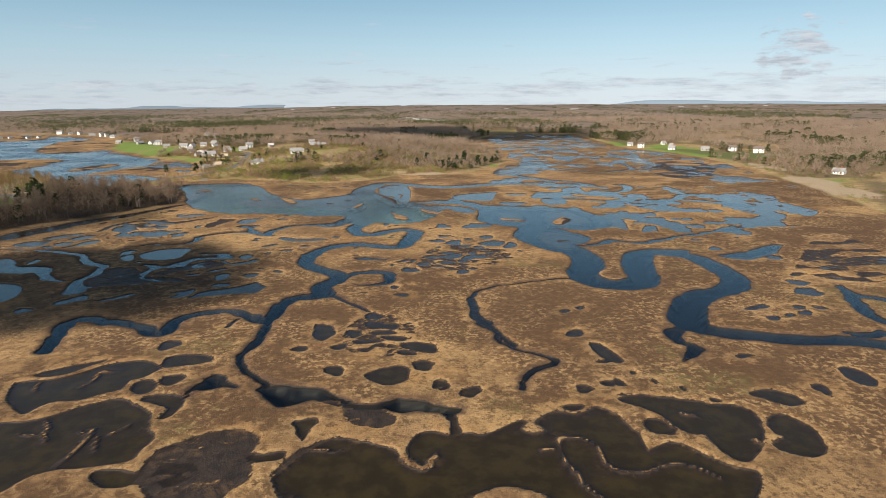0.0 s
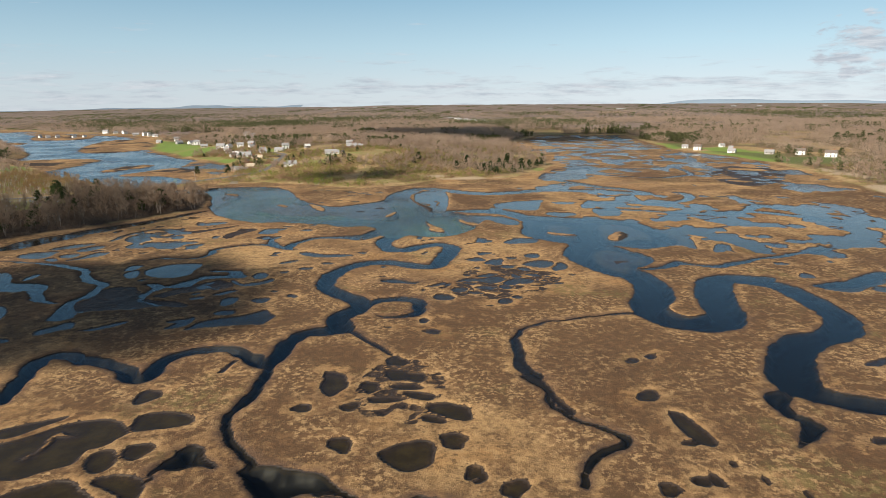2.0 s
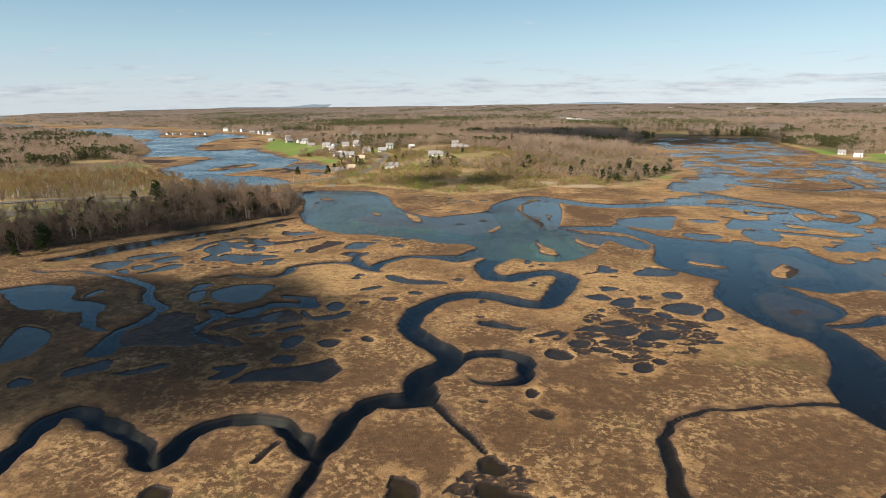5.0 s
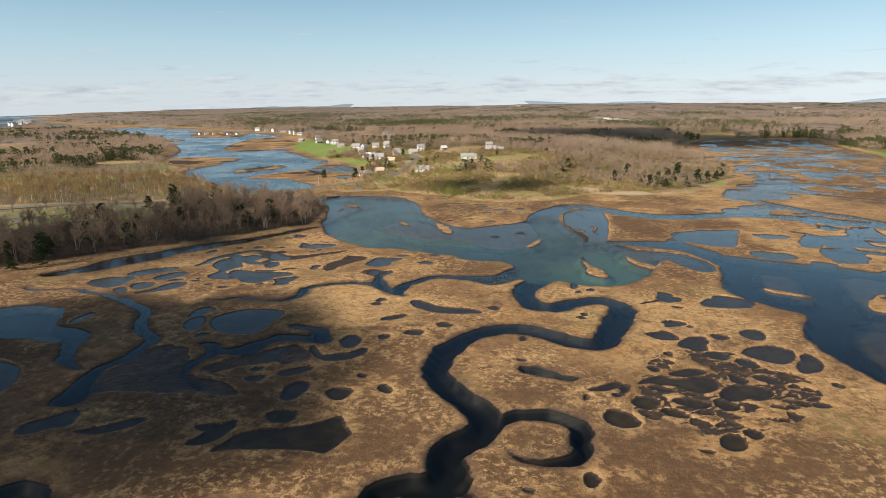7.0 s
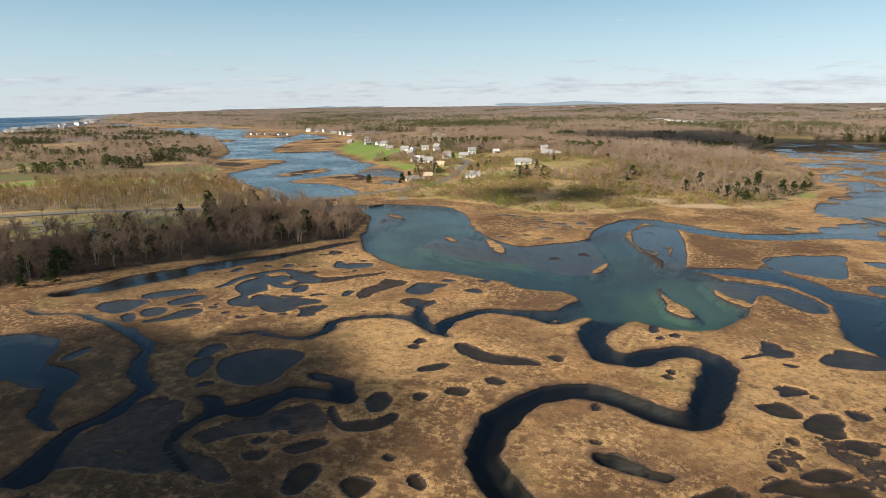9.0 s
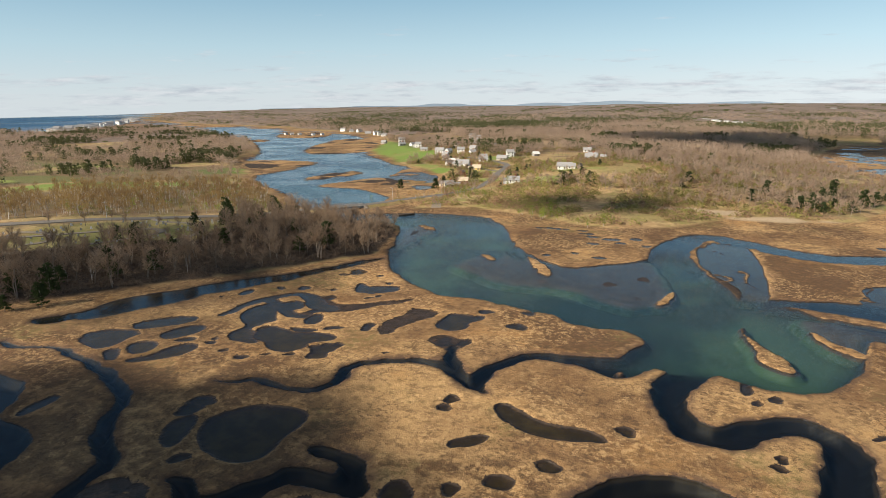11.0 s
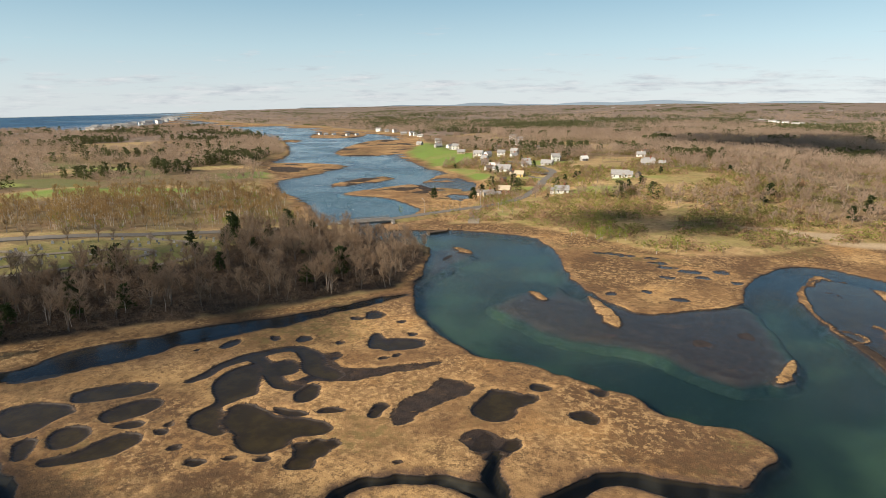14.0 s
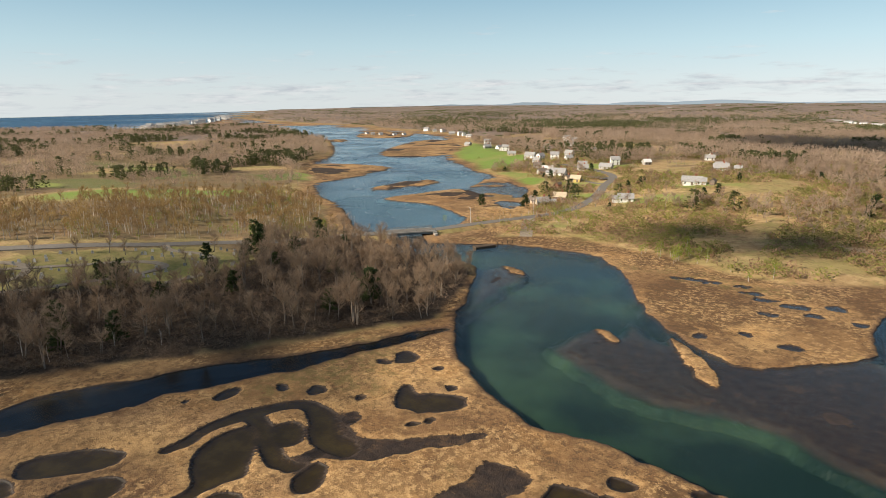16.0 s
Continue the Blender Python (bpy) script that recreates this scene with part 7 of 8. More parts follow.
def plain_woods(name, near, far, step, seed):
    x, y = strewn((-0.98 * far, 500), (0.72 * far, far), step, seed)
    r = np.hypot(x + 40, y - 150)
    keep = (r > near) & (r < far) & (np.abs(np.arctan2(x + 40, y - 150) + 0.34) < 0.98) & ~((x > -1500) & (x < -440) & (y < 1250)) & ~((x > -620) & (x < 1000) & (y < 1300))
    x, y = x[keep], y[keep]
    keep = (fractal(x, y, 150, 81, 3) > 0.34) & (land_depth(x, y) > 12) & (height_at(x, y) > 0.75) & (gather(x, y, SHAPES["deep"], 40) > 6)
    keep &= (np.hypot((x - SETTLED[0]) / 110, (y - SETTLED[1]) / 190) > 0.9) & (stroke(x, y, np.array([(a, b, 150.0) for a, b in BEACH], float)) > 0) & (gather(x, y, [(rounded(BASINS["sea"]), outline)], 260) > 40)
    x, y = x[keep], y[keep]
    pine = fractal(x * 0.6, y * 0.3, 110, 131, 3) + np.random.RandomState(seed).normal(0, 0.08, len(x)) > 0.60
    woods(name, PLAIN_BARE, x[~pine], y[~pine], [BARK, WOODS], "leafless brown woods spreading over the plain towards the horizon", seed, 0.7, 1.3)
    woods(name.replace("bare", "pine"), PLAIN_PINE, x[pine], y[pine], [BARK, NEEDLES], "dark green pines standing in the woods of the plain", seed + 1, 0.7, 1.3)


plain_woods("bare_woods_plain", 1090, 1750, 8.2, 81)
plain_woods("bare_woods_far", 1750, 2700, 14.0, 83)
# --- canopy of the woods that run to the horizon ---
az = np.radians(np.arange(-92, 46, 0.4))
rr = 1080 * 1.0105 ** np.arange(0, 147)
AZ, RR = np.meshgrid(az, rr)
CX, CY = -40 + RR * np.sin(AZ), 150 + RR * np.cos(AZ)
wild = np.random.RandomState(3)
lump = fractal(CX, CY, 26, 111, 2)
cover = ramp(fractal(CX * 2, CY * 0.4, 230, 121, 3), 0.26, 0.33) * ramp(land_depth(CX, CY), 10, 40) * ramp(-gather(CX, CY, SHAPES["deep"], 40) * -1, 5, 30)
cover *= ramp(RR, 1090, 1200) * ramp(gather(CX, CY, [(rounded(BASINS["sea"]), outline)], 260), 60, 240)
cover *= 0.25 + 0.75 * ramp(np.hypot((CX - SETTLED[0]) / 110, (CY - SETTLED[1]) / 190), 0.6, 1.3)
cover *= ramp(CX, -3080, -2900)
CZ = height_at(CX, CY) - 1.5 + cover * (3.0 + 4.5 * ramp(RR, 1500, 2600) + 3 * lump + wild.uniform(-0.7, 0.7, CX.shape))
k = np.arange(CX.size).reshape(CX.shape)
faces = np.stack((k[:-1, :-1], k[:-1, 1:], k[1:, 1:], k[1:, :-1]), -1).reshape(-1, 4)
faces = faces[(cover.ravel()[faces] > 0.02).any(1)]
dark = (fractal(CX * 1.6, CY * 0.22, 120, 131, 4) + wild.normal(0, 0.13, CX.shape) > 0.68).ravel()[faces[:, 0]].astype(int)
shade = np.clip(fractal(CX * 1.5, CY * 0.3, 150, 141, 3) * 1.5 - 0.3 + wild.normal(0, 0.25, CX.shape), 0, 1)
tagged(new("far_woods", raw_mesh("far_woods", np.stack((CX, CY, CZ), -1).reshape(-1, 3), faces, [SHADY_CANOPY, NEEDLES], {"tint": shade}, False, dark)), "brown and dark green woods reaching to the horizon", "woods", kind="stuff")

# ---- buildings, road and bridge ----
def shape(name, pieces, mat):
    """One mesh from boxes and prisms given as (points, faces)."""
    me = bpy.data.meshes.new(name)
    co, fa = [], []
    for c, f in pieces:
        fa += [tuple(i + len(co) for i in q) for q in f]
        co += c
    me.from_pydata(co, [], fa)
    me.materials.append(mat)
    bm = bmesh.new()
    bm.from_mesh(me)
    bmesh.ops.recalc_face_normals(bm, faces=bm.faces)
    bm.to_mesh(me)
    bm.free()
    return me


def box(x0, x1, y0, y1, z0, z1):
    c = [(x0, y0, z0), (x1, y0, z0), (x1, y1, z0), (x0, y1, z0), (x0, y0, z1), (x1, y0, z1), (x1, y1, z1), (x0, y1, z1)]
    return c, [(3, 2, 1, 0), (4, 5, 6, 7), (0, 1, 5, 4), (1, 2, 6, 5), (2, 3, 7, 6), (3, 0, 4, 7)]


def gabled(x0, x1, y0, y1, h, top):
    """A house body with gable ends at x0 and x1."""
    m = (y0 + y1) / 2
    c = []
    for x in (x0, x1):
        c += [(x, y0, -1.2), (x, y1, -1.2), (x, y1, h), (x, m, top), (x, y0, h)]
    return c, [(0, 1, 2, 3, 4), (9, 8, 7, 6, 5), (0, 4, 9, 5), (1, 6, 7, 2), (4, 3, 8, 9), (2, 7, 8, 3), (0, 5, 6, 1)]


def slabs(x0, x1, y0, y1, h, top, over=0.45, thick=0.22):
    """Two roof slopes with eaves."""
    m = (y0 + y1) / 2
    out = []
    for side in (y0, y1):
        s = -1 if side == y0 else 1
        drop = (top - h) / abs(side - m) * over
        e = (side + s * over, h - drop)
        c = []
        for x in (x0 - over, x1 + over):
            c += [(x, e[0], e[1] + 0.03), (x, m, top + 0.03), (x, m, top + thick), (x, e[0], e[1] + thick)]
        out.append((c, [(0, 1, 2, 3), (7, 6, 5, 4), (0, 4, 5, 1), (2, 6, 7, 3), (0, 3, 7, 4), (1, 5, 6, 2)]))
    return out


FRAME_MESH = shape("window_frame", [box(-0.55, 0.55, -0.07, 0.03, -0.75, -0.62), box(-0.55, 0.55, -0.07, 0.03, 0.62, 0.75), box(-0.55, -0.43, -0.07, 0.03, -0.62, 0.62), box(0.43, 0.55, -0.07, 0.03, -0.62, 0.62), box(-0.43, 0.43, -0.05, 0.02, -0.04, 0.04)], WHITE)
PANE_MESH = shape("pane", [box(-0.43, 0.43, -0.03, 0.01, -0.62, 0.62)], GLASS)
DOOR_MESH = shape("door", [box(-0.5, 0.5, -0.08, 0.03, 0.0, 2.1), box(-0.62, -0.5, -0.11, 0.03, 0.0, 2.2), box(0.5, 0.62, -0.11, 0.03, 0.0, 2.2)], DARK_ROOF)
CHIMNEY_MESH = shape("chimney", [box(-0.45, 0.45, -0.45, 0.45, -1.6, 1.2), box(-0.53, 0.53, -0.53, 0.53, 1.2, 1.35)], BRICK)


def house(spot, turn, w, d, storeys, wall, roof, label, group="", wing=None, windows=True, name="house", category="house"):
    """A gabled house. wing: (x0, x1, y0, y1, height, ridge) of a lower part."""
    ob = new(name)
    w, d = w * 0.68, d * 0.74
    wing = wing and tuple(v * 0.74 for v in wing)
    h = 2.3 * storeys
    top = h + d * 0.42
    body, cap = [gabled(-w / 2, w / 2, -d / 2, d / 2, h, top)], slabs(-w / 2, w / 2, -d / 2, d / 2, h, top)
    if wing:
        body.append(gabled(*wing))
        cap += slabs(*wing)
    part("wall", shape("wall", body, wall), ob)
    part("roof", shape("roof", cap, roof), ob)
    if windows:
        for k in range(storeys):
            for side, face in ((-1, 0), (1, 180)):
                n = max(2, int(w / 3.2))
                for i in range(n):
                    x = -w / 2 + (i + 0.5) * w / n
                    if k == 0 and side < 0 and i == n // 2:
                        door = part("door", DOOR_MESH, ob)
                        door.matrix_basis = pose(x, -d / 2, 0)
                        continue
                    window = part("window", FRAME_MESH, ob)
                    window.matrix_basis = pose(x, side * d / 2, 1.3 + 2.2 * k, 0, 0, face)
                    part("pane", PANE_MESH, window)
            for side, face in ((-1, -90), (1, 90)):
                for y in (-d / 4, d / 4):
                    window = part("window", FRAME_MESH, ob)
                    window.matrix_basis = pose(side * w / 2, y, 1.3 + 2.2 * k, 0, 0, face)
                    part("pane", PANE_MESH, window)
        part("chimney", CHIMNEY_MESH, ob).matrix_basis = pose(w * 0.18, 0.8, top + 0.1)
    ob.matrix_basis = pose(spot[0], spot[1], float(height_at(spot[0], spot[1])) + 0.15, 0, 0, turn)
    return tagged(ob, label, category, group)


VILLAGE = "houses of the village"
house((-160, 642), 12, 17, 9, 1, WHITE, SHINGLE, "large white clapboard house alone on the scrubby hill", wing=(5, 11, -4, 3, 3.2, 6.0))
house((-147.5, 640), 80, 5, 4, 1, DARK_ROOF, DARK_ROOF, "small dark shed beside the white hill house", windows=False, name="shed", category="shed")
house((-187, 598), 20, 13, 8, 1, WHITE, SHINGLE, "low white house with grey roof below the hill", VILLAGE, wing=(-10, -6.5, -3, 4, 2.6, 4.4))
house((-229, 601), 15, 11, 8, 1, BRICK, TAN_WALL, "single-storey brick house with pale roof", VILLAGE)
house((-232, 581), 40, 10, 8, 1, TAN_WALL, SHINGLE, "tan house with grey roof near the road", VILLAGE, wing=(5, 11, -3, 3, 2.8, 4.6))
house((-241, 588), -20, 8, 6, 1, TAN_WALL, DARK_ROOF, "small tan gabled house with brown roof", VILLAGE)
house((-249, 677), 5, 11, 8, 1, YELLOW, TAN_WALL, "yellow house with tan roof on the village road", VILLAGE)
house((-256, 680), 60, 7, 6, 1, TAN_WALL, DARK_ROOF, "tan cottage beside the yellow house", VILLAGE)
house((-252, 652), 70, 6, 4, 1, BRICK, DARK_ROOF, "small red barn in the rough field", windows=False, name="shed", category="shed")
house((-295, 728), 30, 13, 8, 1, WHITE, WHITE, "white house with pale metal roof", VILLAGE)
house((-277, 709), 10, 18, 11, 1, WHITE, SHINGLE, "broad white house with light grey roof", VILLAGE, wing=(-13, -9, -4, 3, 2.8, 4.8))
house((-352, 812), 5, 15, 9, 2, WHITE, SHINGLE, "two-storey white house above the green field", VILLAGE, wing=(7.5, 13, -3, 3, 3, 5))
house((-338, 806), 70, 10, 8, 2, WHITE, SHINGLE, "white gabled house turned to the road", VILLAGE)
house((-327, 816), 20, 12, 8, 2, WHITE, SHINGLE, "white two-storey house in the village row", VILLAGE)
house((-318, 832), -10, 12, 8, 2, GREY_WALL, SHINGLE, "grey shingled house in the village row", VILLAGE)
house((-308, 806), 50, 10, 8, 1, WHITE, SHINGLE, "low white cottage behind the row", VILLAGE)
house((-370, 957), 5, 16, 9, 1, WHITE, SHINGLE, "long white house on a green lawn among trees", VILLAGE)
house((-387, 930), 60, 9, 7, 1, WHITE, SHINGLE, "small white house at the wood's edge", VILLAGE)
house((-252, 774), 30, 11, 8, 2, WHITE, SHINGLE, "white gabled house at the wood's edge", VILLAGE)
house((-248, 740), 0, 15, 8, 1, GREY_WALL, SHINGLE, "long grey house with pale roof by the turning", VILLAGE)
house((-275, 757), 20, 11, 7, 1, WHITE, SHINGLE, "white bungalow on the village road", VILLAGE)
house((-226, 780), 45, 9, 7, 1, GREY_WALL, WHITE, "small grey house with pale roof among shrubs", VILLAGE)
house((-187, 843), 15, 12, 8, 1, WHITE, SHINGLE, "white house half hidden by trees", VILLAGE)
house((-158, 727), 10, 15, 9, 1, GREY_WALL, SHINGLE, "grey house with broad pale roof beside a dark pine", VILLAGE)
house((-146, 722), 10, 7, 6, 1, TAN_WALL, SHINGLE, "tan outbuilding beside the grey house", VILLAGE)
house((-314, 748), 30, 10, 7, 1, WHITE, DARK_ROOF, "white cottage with brown roof by the field", VILLAGE)
for k, (hx, hy) in enumerate([(-332, 785), (-366, 894), (-266, 734), (-255, 787), (-189, 873), (-163, 758), (-133, 811), (-419, 1063), (-392, 1026), (-429, 896), (-473, 935), (-391, 846), (-314, 889), (-293, 713)]):
    house((hx, hy), 53 * k % 80, 9 + k % 3 * 2, 8, 1, (WHITE, GREY_WALL, WHITE, TAN_WALL)[k % 4], (SHINGLE, DARK_ROOF, SHINGLE)[k % 3], ("small white house with grey roof among garden trees", "grey-shingled cottage among garden trees", "white cottage beside a village lawn", "tan cottage beside bare shrubs")[k % 4], VILLAGE)
for k, (hx, hy) in enumerate([(-525, 972), (-508, 997), (-447, 922), (-424, 894), (-470, 930), (-800, 1259), (-769, 1244), (-742, 1232), (-691, 1186), (-660, 1165), (-622, 1133), (-640, 1150), (-492, 1051), (-406, 1036)]):
    house((hx, hy), 37 * k % 90, 12 + k % 3 * 2, 8, 1 + k % 2, WHITE if k % 4 else GREY_WALL, SHINGLE, "white house with grey roof above the tidal river", "houses along the river", windows=k < 5)
for k, (hx, hy) in enumerate([(-822, 1118), (-806, 1122), (-772, 1120), (-760, 1132), (-842, 1124)]):
    house((hx, hy), 50 + 11 * k, 10, 6, 1, WHITE, SHINGLE, "white house standing at the water's edge", "houses along the river", windows=False)
for hx, hy, ht, hw, hs, hm, text in ((252, 838, -10, 10, 1, WHITE, "low white house on the eastern meadow"), (258, 808, -30, 12, 2, WHITE, "white farmhouse at the head of the green meadow"), (284, 768, -35, 12, 1, WHITE, "white bungalow behind the green meadow"),
                                    (316, 744, -35, 14, 1, GREY_WALL, "grey house half hidden by brown trees"), (340, 724, -35, 13, 2, WHITE, "large white house facing the green meadow"), (356, 694, -35, 16, 2, WHITE, "white house with long porch roof at the wood's edge"),
                                    (326, 502, -50, 13, 1, WHITE, "white house with pale roof on the eastern shore"), (297, 836, 10, 8, 1, WHITE, "small white barn among eastern trees"), (295, 800, -30, 7, 1, TAN_WALL, "tan shed beside the farmhouse")):
    house((hx, hy), ht, hw, 8, hs, hm, SHINGLE if hs == 1 else DARK_ROOF, text, "houses on the eastern shore")
# beach cottages between the woods and the sea
cottage = house((-1470, 1050), 30, 13, 10, 2, WHITE, SHINGLE, "white beach cottage in the close row by the sea", "beach cottages", windows=False, name="beach_cottage", category="cottage")
shore_line = rounded(BEACH, False, 3)
for k in range(1, 64):
    f = (k / 63) ** 0.8 * (len(shore_line) - 1.01)
    i = int(f)
    bx, by = shore_line[i] + (shore_line[i + 1] - shore_line[i]) * (f - i) + np.array([14 * math.sin(k * 2.3), -14 * math.cos(k * 1.7)])
    copy_thing(cottage, pose(bx, by, max(3.5, float(height_at(bx, by))), 0, 0, 30 + 23 * k % 60) @ Matrix.Scale(0.95 + 0.12 * (k % 4), 4))
far_house = house((SETTLED[0] + 20, SETTLED[1] - 30), 20, 13, 9, 1, WHITE, SHINGLE, "far pale house in a hillside settlement", "far settlement", windows=False, name="far_house")
for k in range(1, 27):
    fx, fy = SETTLED[0] - 100 + 200 * ((k * 0.618) % 1), SETTLED[1] - 180 + 380 * ((k * 0.383) % 1)
    copy_thing(far_house, pose(fx, fy, float(height_at(fx, fy)) + 1, 0, 0, 71 * k % 180) @ Matrix.Scale(0.6 + 0.1 * (k % 3), 4))
hall = house((600, 2900), 5, 60, 18, 2, GREY_WALL, SHINGLE, "long pale far-off hall above the woods", "far halls", windows=False, name="far_hall", category="hall")
for fx, fy, fs in ((1250, 3300, 0.7), (1400, 3350, 0.6), (300, 3100, 0.5), (-900, 3600, 0.5), (1700, 3300, 0.6), (-700, 3800, 0.6), (60, 2700, 0.4)):
    copy_thing(hall, pose(fx, fy, float(height_at(fx, fy)) + 6, 0, 0, 9) @ Matrix.Scale(fs, 4))


def ribbon(name, course, wide, lift, mat, label, thick=0.25, level=None):
    """A road or path laid on the ground along a smoothed course."""
    p = rounded(course, False, 3)
    d = np.gradient(p, axis=0)
    d /= np.hypot(*d.T)[:, None]
    side = np.stack((-d[:, 1], d[:, 0]), 1) * wide / 2
    co = []
    for k in range(len(p)):
        ends = [p[k] - side[k], p[k] + side[k]]
        z = level(p[k]) if level else max(float(height_at(*p[k])), *(float(height_at(*e)) for e in ends)) + lift
        for zz in (z, z - thick):
            co += [(*e, zz) for e in ends]
    fa = []
    for k in range(len(p) - 1):
        a, b = 4 * k, 4 * k + 4
        fa += [(a, a + 1, b + 1, b), (a + 2, b + 2, b + 3, a + 3), (a, b, b + 2, a + 2), (a + 1, a + 3, b + 3, b + 1)]
    me = bpy.data.meshes.new(name)
    me.from_pydata(co, [], fa)
    me.materials.append(mat)
    return tagged(new(name, me), label, kind="structure")


ribbon("road", ROAD[:9] + [(-259.0, 467.0)], 7.0, 0.10, ASPHALT, "worn grey two-lane road between woods and graveyard", 0.5)
ribbon("road_causeway", [(-245.5, 483.0)] + ROAD[11:], 6.0, 0.10, ASPHALT, "worn grey road leaving the bridge for the village", 0.5)
ribbon("road_village", [(-221, 664), (-236, 672), (-250, 690), (-262, 700), (-280, 722), (-310, 760), (-345, 800)], 3.2, 0.10, ASPHALT, "village lane of pale worn asphalt", 0.4)
ribbon("yard", [(-226, 682), (-234, 690), (-246, 697)], 10.0, 0.16, ASPHALT, "pale paved turning place in the village", 0.4)
ribbon("path_graveyard", [(-322, 302), (-302, 322), (-295, 336), (-286, 350), (-281, 362), (-282, 369), (-295, 366), (-314, 345), (-336, 322)], 3.0, 0.08, GRAVEL, "pale gravel path winding through the graveyard")
ribbon("path_loop", [(-340, 332), (-327, 339), (-317, 337), (-312, 330), (-318, 322)], 3.2, 0.08, GRAVEL, "pale gravel loop at the graveyard's end")
ribbon("path_inner", [(-312, 386), (-300, 380), (-286, 388), (-270, 380), (-264, 370), (-268, 358)], 2.8, 0.08, GRAVEL, "gravel path along the wood's inner edge")
ribbon("path_landing", [(-219, 538), (-214, 524), (-208, 512), (-203, 500)], 6.0, 0.08, GRAVEL, "gravel landing place beside the old wharf")

# --- bridge ---
bridge = new("bridge")
bx0, by0 = BRIDGE[0]
bx1, by1 = BRIDGE[1]
span = math.hypot(bx1 - bx0, by1 - by0)
bridge.matrix_basis = pose(bx0, by0, 0, 0, 0, math.degrees(math.atan2(by1 - by0, bx1 - bx0)))
part("deck", shape("deck", [box(-1.5, span + 1.5, -4.2, 4.2, DECK - 0.32, DECK - 0.05)], CONCRETE), bridge)
part("roadway", shape("roadway", [box(-1.5, span + 1.5, -3.4, 3.4, DECK - 0.05, DECK + 0.0)], ASPHALT), bridge, "worn grey asphalt surface")
for s in (-1, 1):
    part("kerb", shape("kerb", [box(-1.5, span + 1.5, s * 3.8 - 0.4, s * 3.8 + 0.4, DECK - 0.05, DECK + 0.18)], CONCRETE), bridge)
    part("rail", shape("rail", [box(-1.5, span + 1.5, s * 4.0 - 0.06, s * 4.0 + 0.06, DECK + 0.95, DECK + 1.08), box(-1.5, span + 1.5, s * 4.0 - 0.05, s * 4.0 + 0.05, DECK + 0.5, DECK + 0.6)], CONCRETE), bridge, "pale concrete rail")
    for k in range(11):
        px = -1.2 + k * (span + 2.4) / 10
        part("post", shape("post", [box(px - 0.1, px + 0.1, s * 4.0 - 0.1, s * 4.0 + 0.1, DECK + 0.15, DECK + 0.98)], CONCRETE), bridge)
for gy in (-3.2, -1.1, 1.1, 3.2):
    part("girder", shape("girder", [box(-0.5, span + 0.5, gy - 0.18, gy + 0.18, DECK - 1.25, DECK - 0.32), box(-0.5, span + 0.5, gy - 0.35, gy + 0.35, DECK - 1.33, DECK - 1.25)], GIRDER), bridge, "blue-grey steel girder")
for gx in (-1.0, span + 1.0):
    part("abutment", shape("abutment", [box(gx - 0.9, gx + 0.9, -4.8, 4.8, -2.5, DECK - 0.34), box(gx - 0.6, gx + 0.6, -6.6, -4.8, -2.5, DECK - 0.9), box(gx - 0.6, gx + 0.6, 4.8, 6.6, -2.5, DECK - 0.9)], CONCRETE), bridge, "pale concrete abutment with wing walls")
tagged(bridge, "short concrete and steel girder road bridge over the tidal channel", "bridge")

# --- old wharf, lamp posts, poles, grave stones ---
wharf = new("wharf")
wharf.matrix_basis = pose(-210.5, 474.5, 0, 0, 0, 58)
for k in range(5):
    part("plank", shape("plank", [box(-5, 5, -1.6 + k * 0.66, -1.0 + k * 0.66, 0.40, 0.54)], TIMBER), wharf)
part("crib", shape("crib", [box(-5, 5, -1.7, -1.4, -1.2, 0.38), box(-5, 5, 1.4, 1.7, -1.2, 0.38), box(-5.1, -4.8, -1.7, 1.7, -1.2, 0.38)], TIMBER), wharf)
for k in range(8):
    px, py = 5.6 + k * 1.3, -1.3 + 2.4 * (k % 2)
    co, tri = rod((px, py, -1.5), (px + 0.1, py, 0.9 + 0.25 * (k % 3)), 0.2, 0.16, 7)
    part("piling", raw_mesh("piling", co, tri, TIMBER), wharf)
tagged(wharf, "derelict dark timber wharf with leaning pilings in shallow water", "wharf")


def lamp_post(x, y, turn, tall, label, arm=2.0):
    ob = new("street_lamp" if arm else "utility_pole")
    part("pole", raw_mesh("pole", *rod((0, 0, -0.8), (0, 0, tall), 0.13, 0.08, 8), POLE), ob)
    if arm:
        part("arm", raw_mesh("arm", *rod((0, 0, tall - 0.3), (arm, 0, tall + 0.3), 0.06, 0.05, 6), POLE), ob)
        part("head", shape("head", [box(arm - 0.2, arm + 0.6, -0.16, 0.16, tall + 0.2, tall + 0.36)], POLE), ob)
    else:
        part("crossarm", shape("crossarm", [box(-1.1, 1.1, -0.07, 0.07, tall - 0.9, tall - 0.75)], POLE), ob)
        part("crossarm", shape("crossarm", [box(-0.8, 0.8, -0.07, 0.07, tall - 1.7, tall - 1.56)], POLE), ob)
    ob.matrix_basis = pose(x, y, float(height_at(x, y)), 0, 0, turn)
    return tagged(ob, label, "street lamp" if arm else "pole")


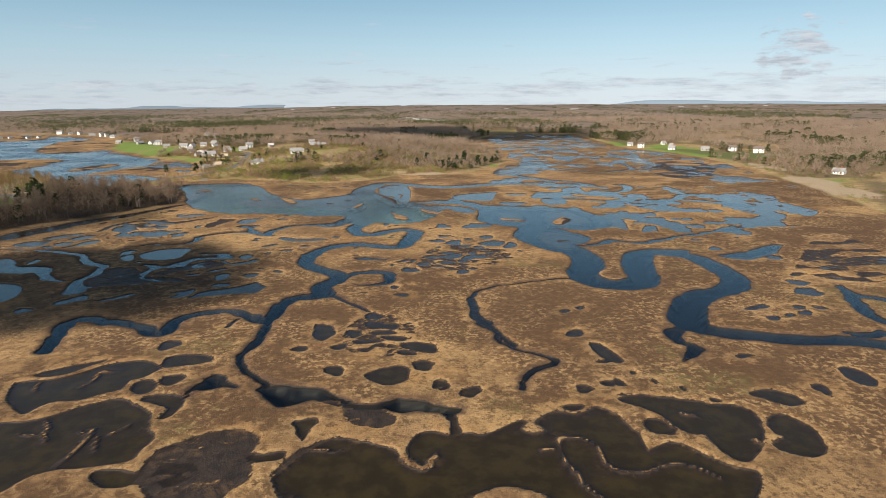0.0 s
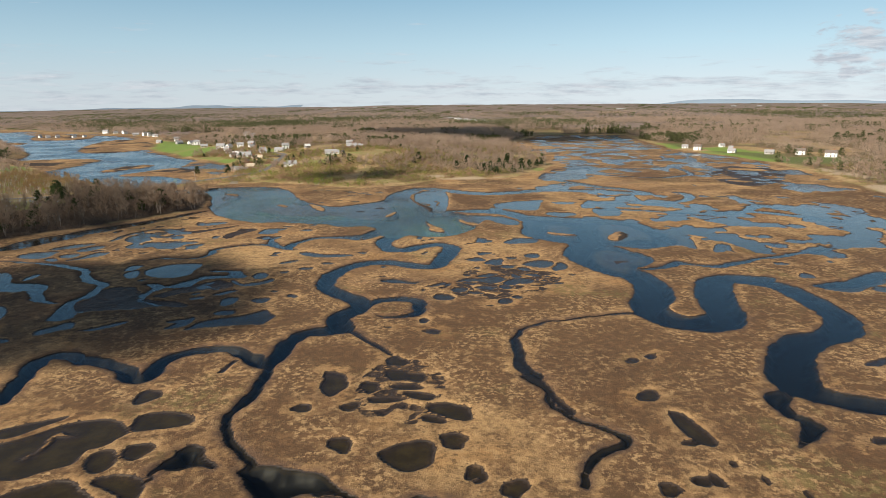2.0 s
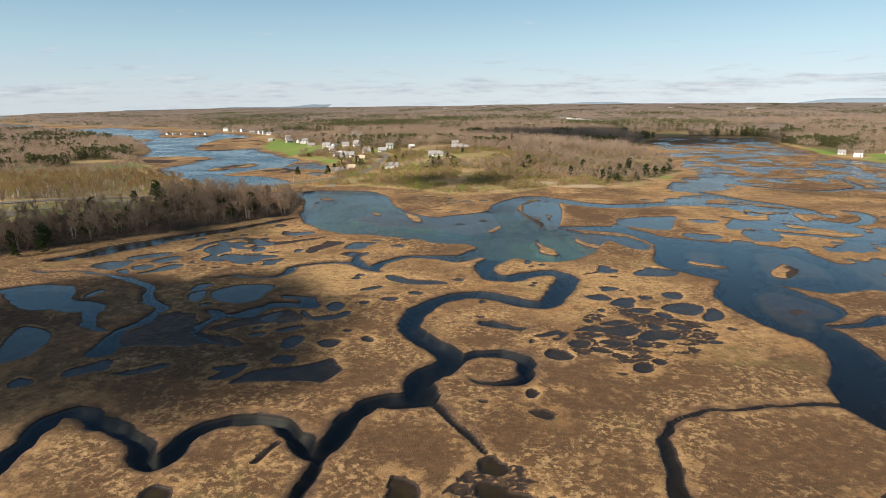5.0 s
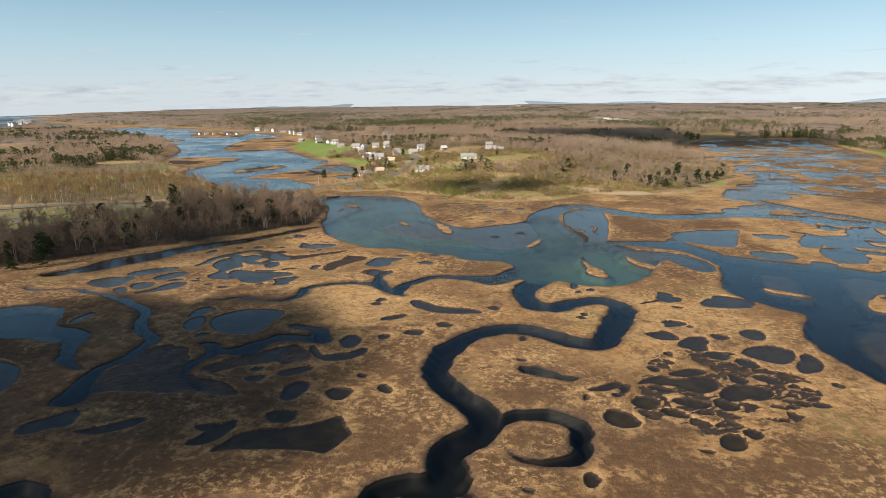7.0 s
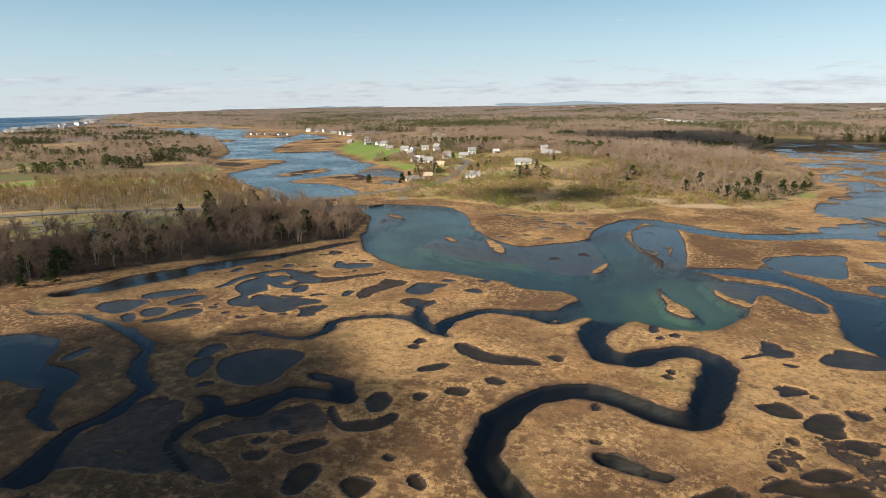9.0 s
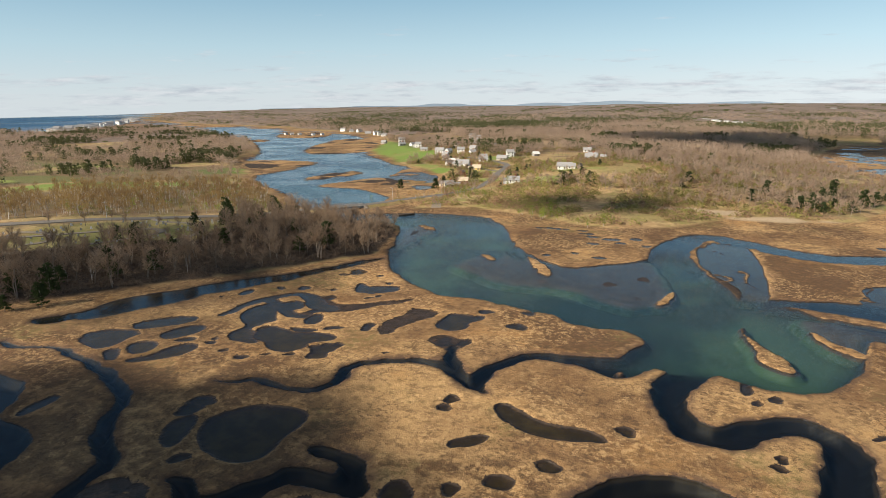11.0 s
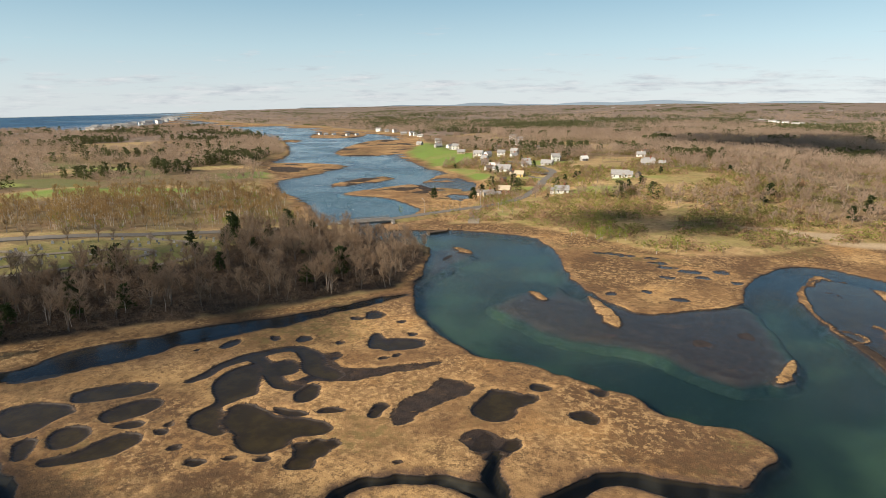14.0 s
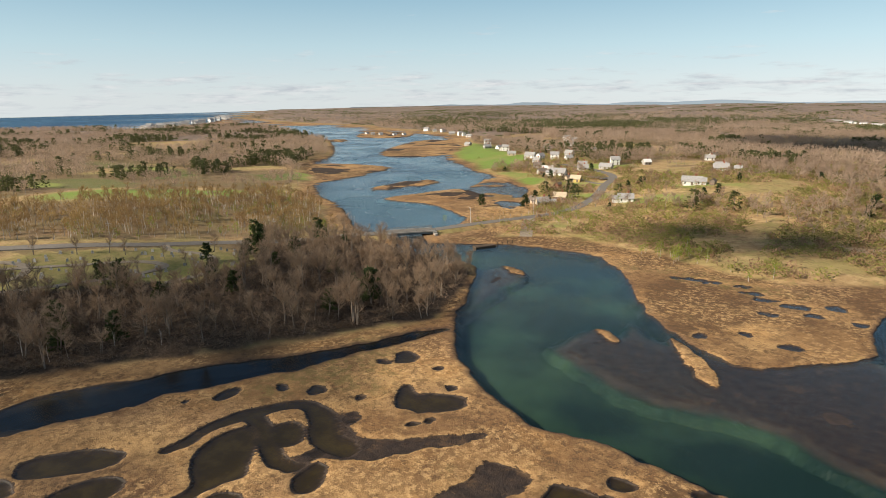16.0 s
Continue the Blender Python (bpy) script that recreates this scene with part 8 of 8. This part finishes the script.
lamp_post(-277, 463, -40, 8.5, "slim pale street lamp at the end of the bridge")
lamp_post(-240, 511, 150, 8.5, "slim pale street lamp on the causeway")
for ux, uy in ((-330, 373), (-296, 430), (-222, 548), (-204, 600), (-378, 327)):
    lamp_post(ux, uy, 40, 9.0, "weathered wooden utility pole beside the road", 0)
slab = new("gravestone")
part("tablet", shape("tablet", [box(-0.42, 0.42, -0.09, 0.09, 0.22, 1.05), box(-0.34, 0.34, -0.09, 0.09, 1.05, 1.16)], STONE), slab)
part("base", shape("base", [box(-0.55, 0.55, -0.2, 0.2, -0.2, 0.22)], STONE), slab)
tagged(slab, "small pale upright gravestone in rough grass", "gravestone", "gravestones")
slab.matrix_basis = planted(-300, 352, 30, 1.0)
gx, gy = strewn((-345, 315), (-262, 405), 6.5, 71)
keep = inside(gx, gy, GRAVES) & (fractal(gx, gy, 20, 72, 2) > 0.42)
for k, (px, py) in enumerate(zip(gx[keep][:70], gy[keep][:70])):
    copy_thing(slab, planted(px, py, 30 + 7 * (k % 5), 0.8 + 0.12 * (k % 4)))
# trees round the village houses
gardens = [stand_tree("garden_tree", bare_tree(s, t, w, 14, 20, 0.11, stems=n), BARK, TWIG, "bare rounded garden tree between the village houses", "garden trees") for s, t, w, n in ((61, 8.0, 3.4, 1), (62, 7.0, 3.6, 2))]
for k, ob in enumerate(gardens):
    ob.matrix_basis = planted(-263 - 9 * k, 664 + 12 * k, 40 * k, 0.9)
gx, gy = strewn((-440, 560), (-130, 930), 11.5, 77)
keep = open_ground(gx, gy, True) & (height_at(gx, gy) > 1.2) & (np.abs(gx + 0.62 * gy - 170) < 110) & (fractal(gx, gy, 45, 78, 2) > 0.44)
gx, gy = gx[keep][::max(1, keep.sum() // 230)], gy[keep][::max(1, keep.sum() // 230)]
for k, (px, py) in enumerate(zip(gx[:250], gy[:250])):
    copy_thing((gardens[0], greens[k % 3], gardens[1], gardens[k % 2], pines[k % 3])[k % 5], planted(px, py, 47 * k, (0.8 if k % 5 < 4 else 0.5) + 0.08 * (k % 4)))
# lone bare trees in the graveyard
for k, (px, py) in enumerate(((-306, 366), (-290, 372), (-297, 346), (-284, 358), (-322, 356), (-276, 372), (-300, 330), (-314, 364), (-270, 392), (-334, 346), (-288, 392), (-280, 404))):
    copy_thing(kinds[k % 5], planted(px, py, 50 * k, 0.6 + 0.06 * (k % 4)))

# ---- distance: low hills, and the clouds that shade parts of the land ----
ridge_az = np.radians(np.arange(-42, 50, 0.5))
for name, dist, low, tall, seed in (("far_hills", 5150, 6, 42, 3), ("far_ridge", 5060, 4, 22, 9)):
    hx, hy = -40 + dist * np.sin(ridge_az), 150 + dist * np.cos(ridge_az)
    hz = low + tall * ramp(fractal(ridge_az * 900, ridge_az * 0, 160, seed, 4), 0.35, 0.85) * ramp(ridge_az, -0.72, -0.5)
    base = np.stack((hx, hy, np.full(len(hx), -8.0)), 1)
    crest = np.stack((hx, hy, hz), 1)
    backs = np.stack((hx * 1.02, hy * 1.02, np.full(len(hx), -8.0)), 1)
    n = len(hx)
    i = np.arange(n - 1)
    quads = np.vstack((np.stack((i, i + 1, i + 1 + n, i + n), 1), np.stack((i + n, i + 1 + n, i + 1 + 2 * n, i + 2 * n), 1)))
    tagged(new(name, raw_mesh(name, np.vstack((base, crest, backs)), quads, HAZED_HILL)), "low hills along the horizon, coloured blue with haze", "hill", kind="structure")


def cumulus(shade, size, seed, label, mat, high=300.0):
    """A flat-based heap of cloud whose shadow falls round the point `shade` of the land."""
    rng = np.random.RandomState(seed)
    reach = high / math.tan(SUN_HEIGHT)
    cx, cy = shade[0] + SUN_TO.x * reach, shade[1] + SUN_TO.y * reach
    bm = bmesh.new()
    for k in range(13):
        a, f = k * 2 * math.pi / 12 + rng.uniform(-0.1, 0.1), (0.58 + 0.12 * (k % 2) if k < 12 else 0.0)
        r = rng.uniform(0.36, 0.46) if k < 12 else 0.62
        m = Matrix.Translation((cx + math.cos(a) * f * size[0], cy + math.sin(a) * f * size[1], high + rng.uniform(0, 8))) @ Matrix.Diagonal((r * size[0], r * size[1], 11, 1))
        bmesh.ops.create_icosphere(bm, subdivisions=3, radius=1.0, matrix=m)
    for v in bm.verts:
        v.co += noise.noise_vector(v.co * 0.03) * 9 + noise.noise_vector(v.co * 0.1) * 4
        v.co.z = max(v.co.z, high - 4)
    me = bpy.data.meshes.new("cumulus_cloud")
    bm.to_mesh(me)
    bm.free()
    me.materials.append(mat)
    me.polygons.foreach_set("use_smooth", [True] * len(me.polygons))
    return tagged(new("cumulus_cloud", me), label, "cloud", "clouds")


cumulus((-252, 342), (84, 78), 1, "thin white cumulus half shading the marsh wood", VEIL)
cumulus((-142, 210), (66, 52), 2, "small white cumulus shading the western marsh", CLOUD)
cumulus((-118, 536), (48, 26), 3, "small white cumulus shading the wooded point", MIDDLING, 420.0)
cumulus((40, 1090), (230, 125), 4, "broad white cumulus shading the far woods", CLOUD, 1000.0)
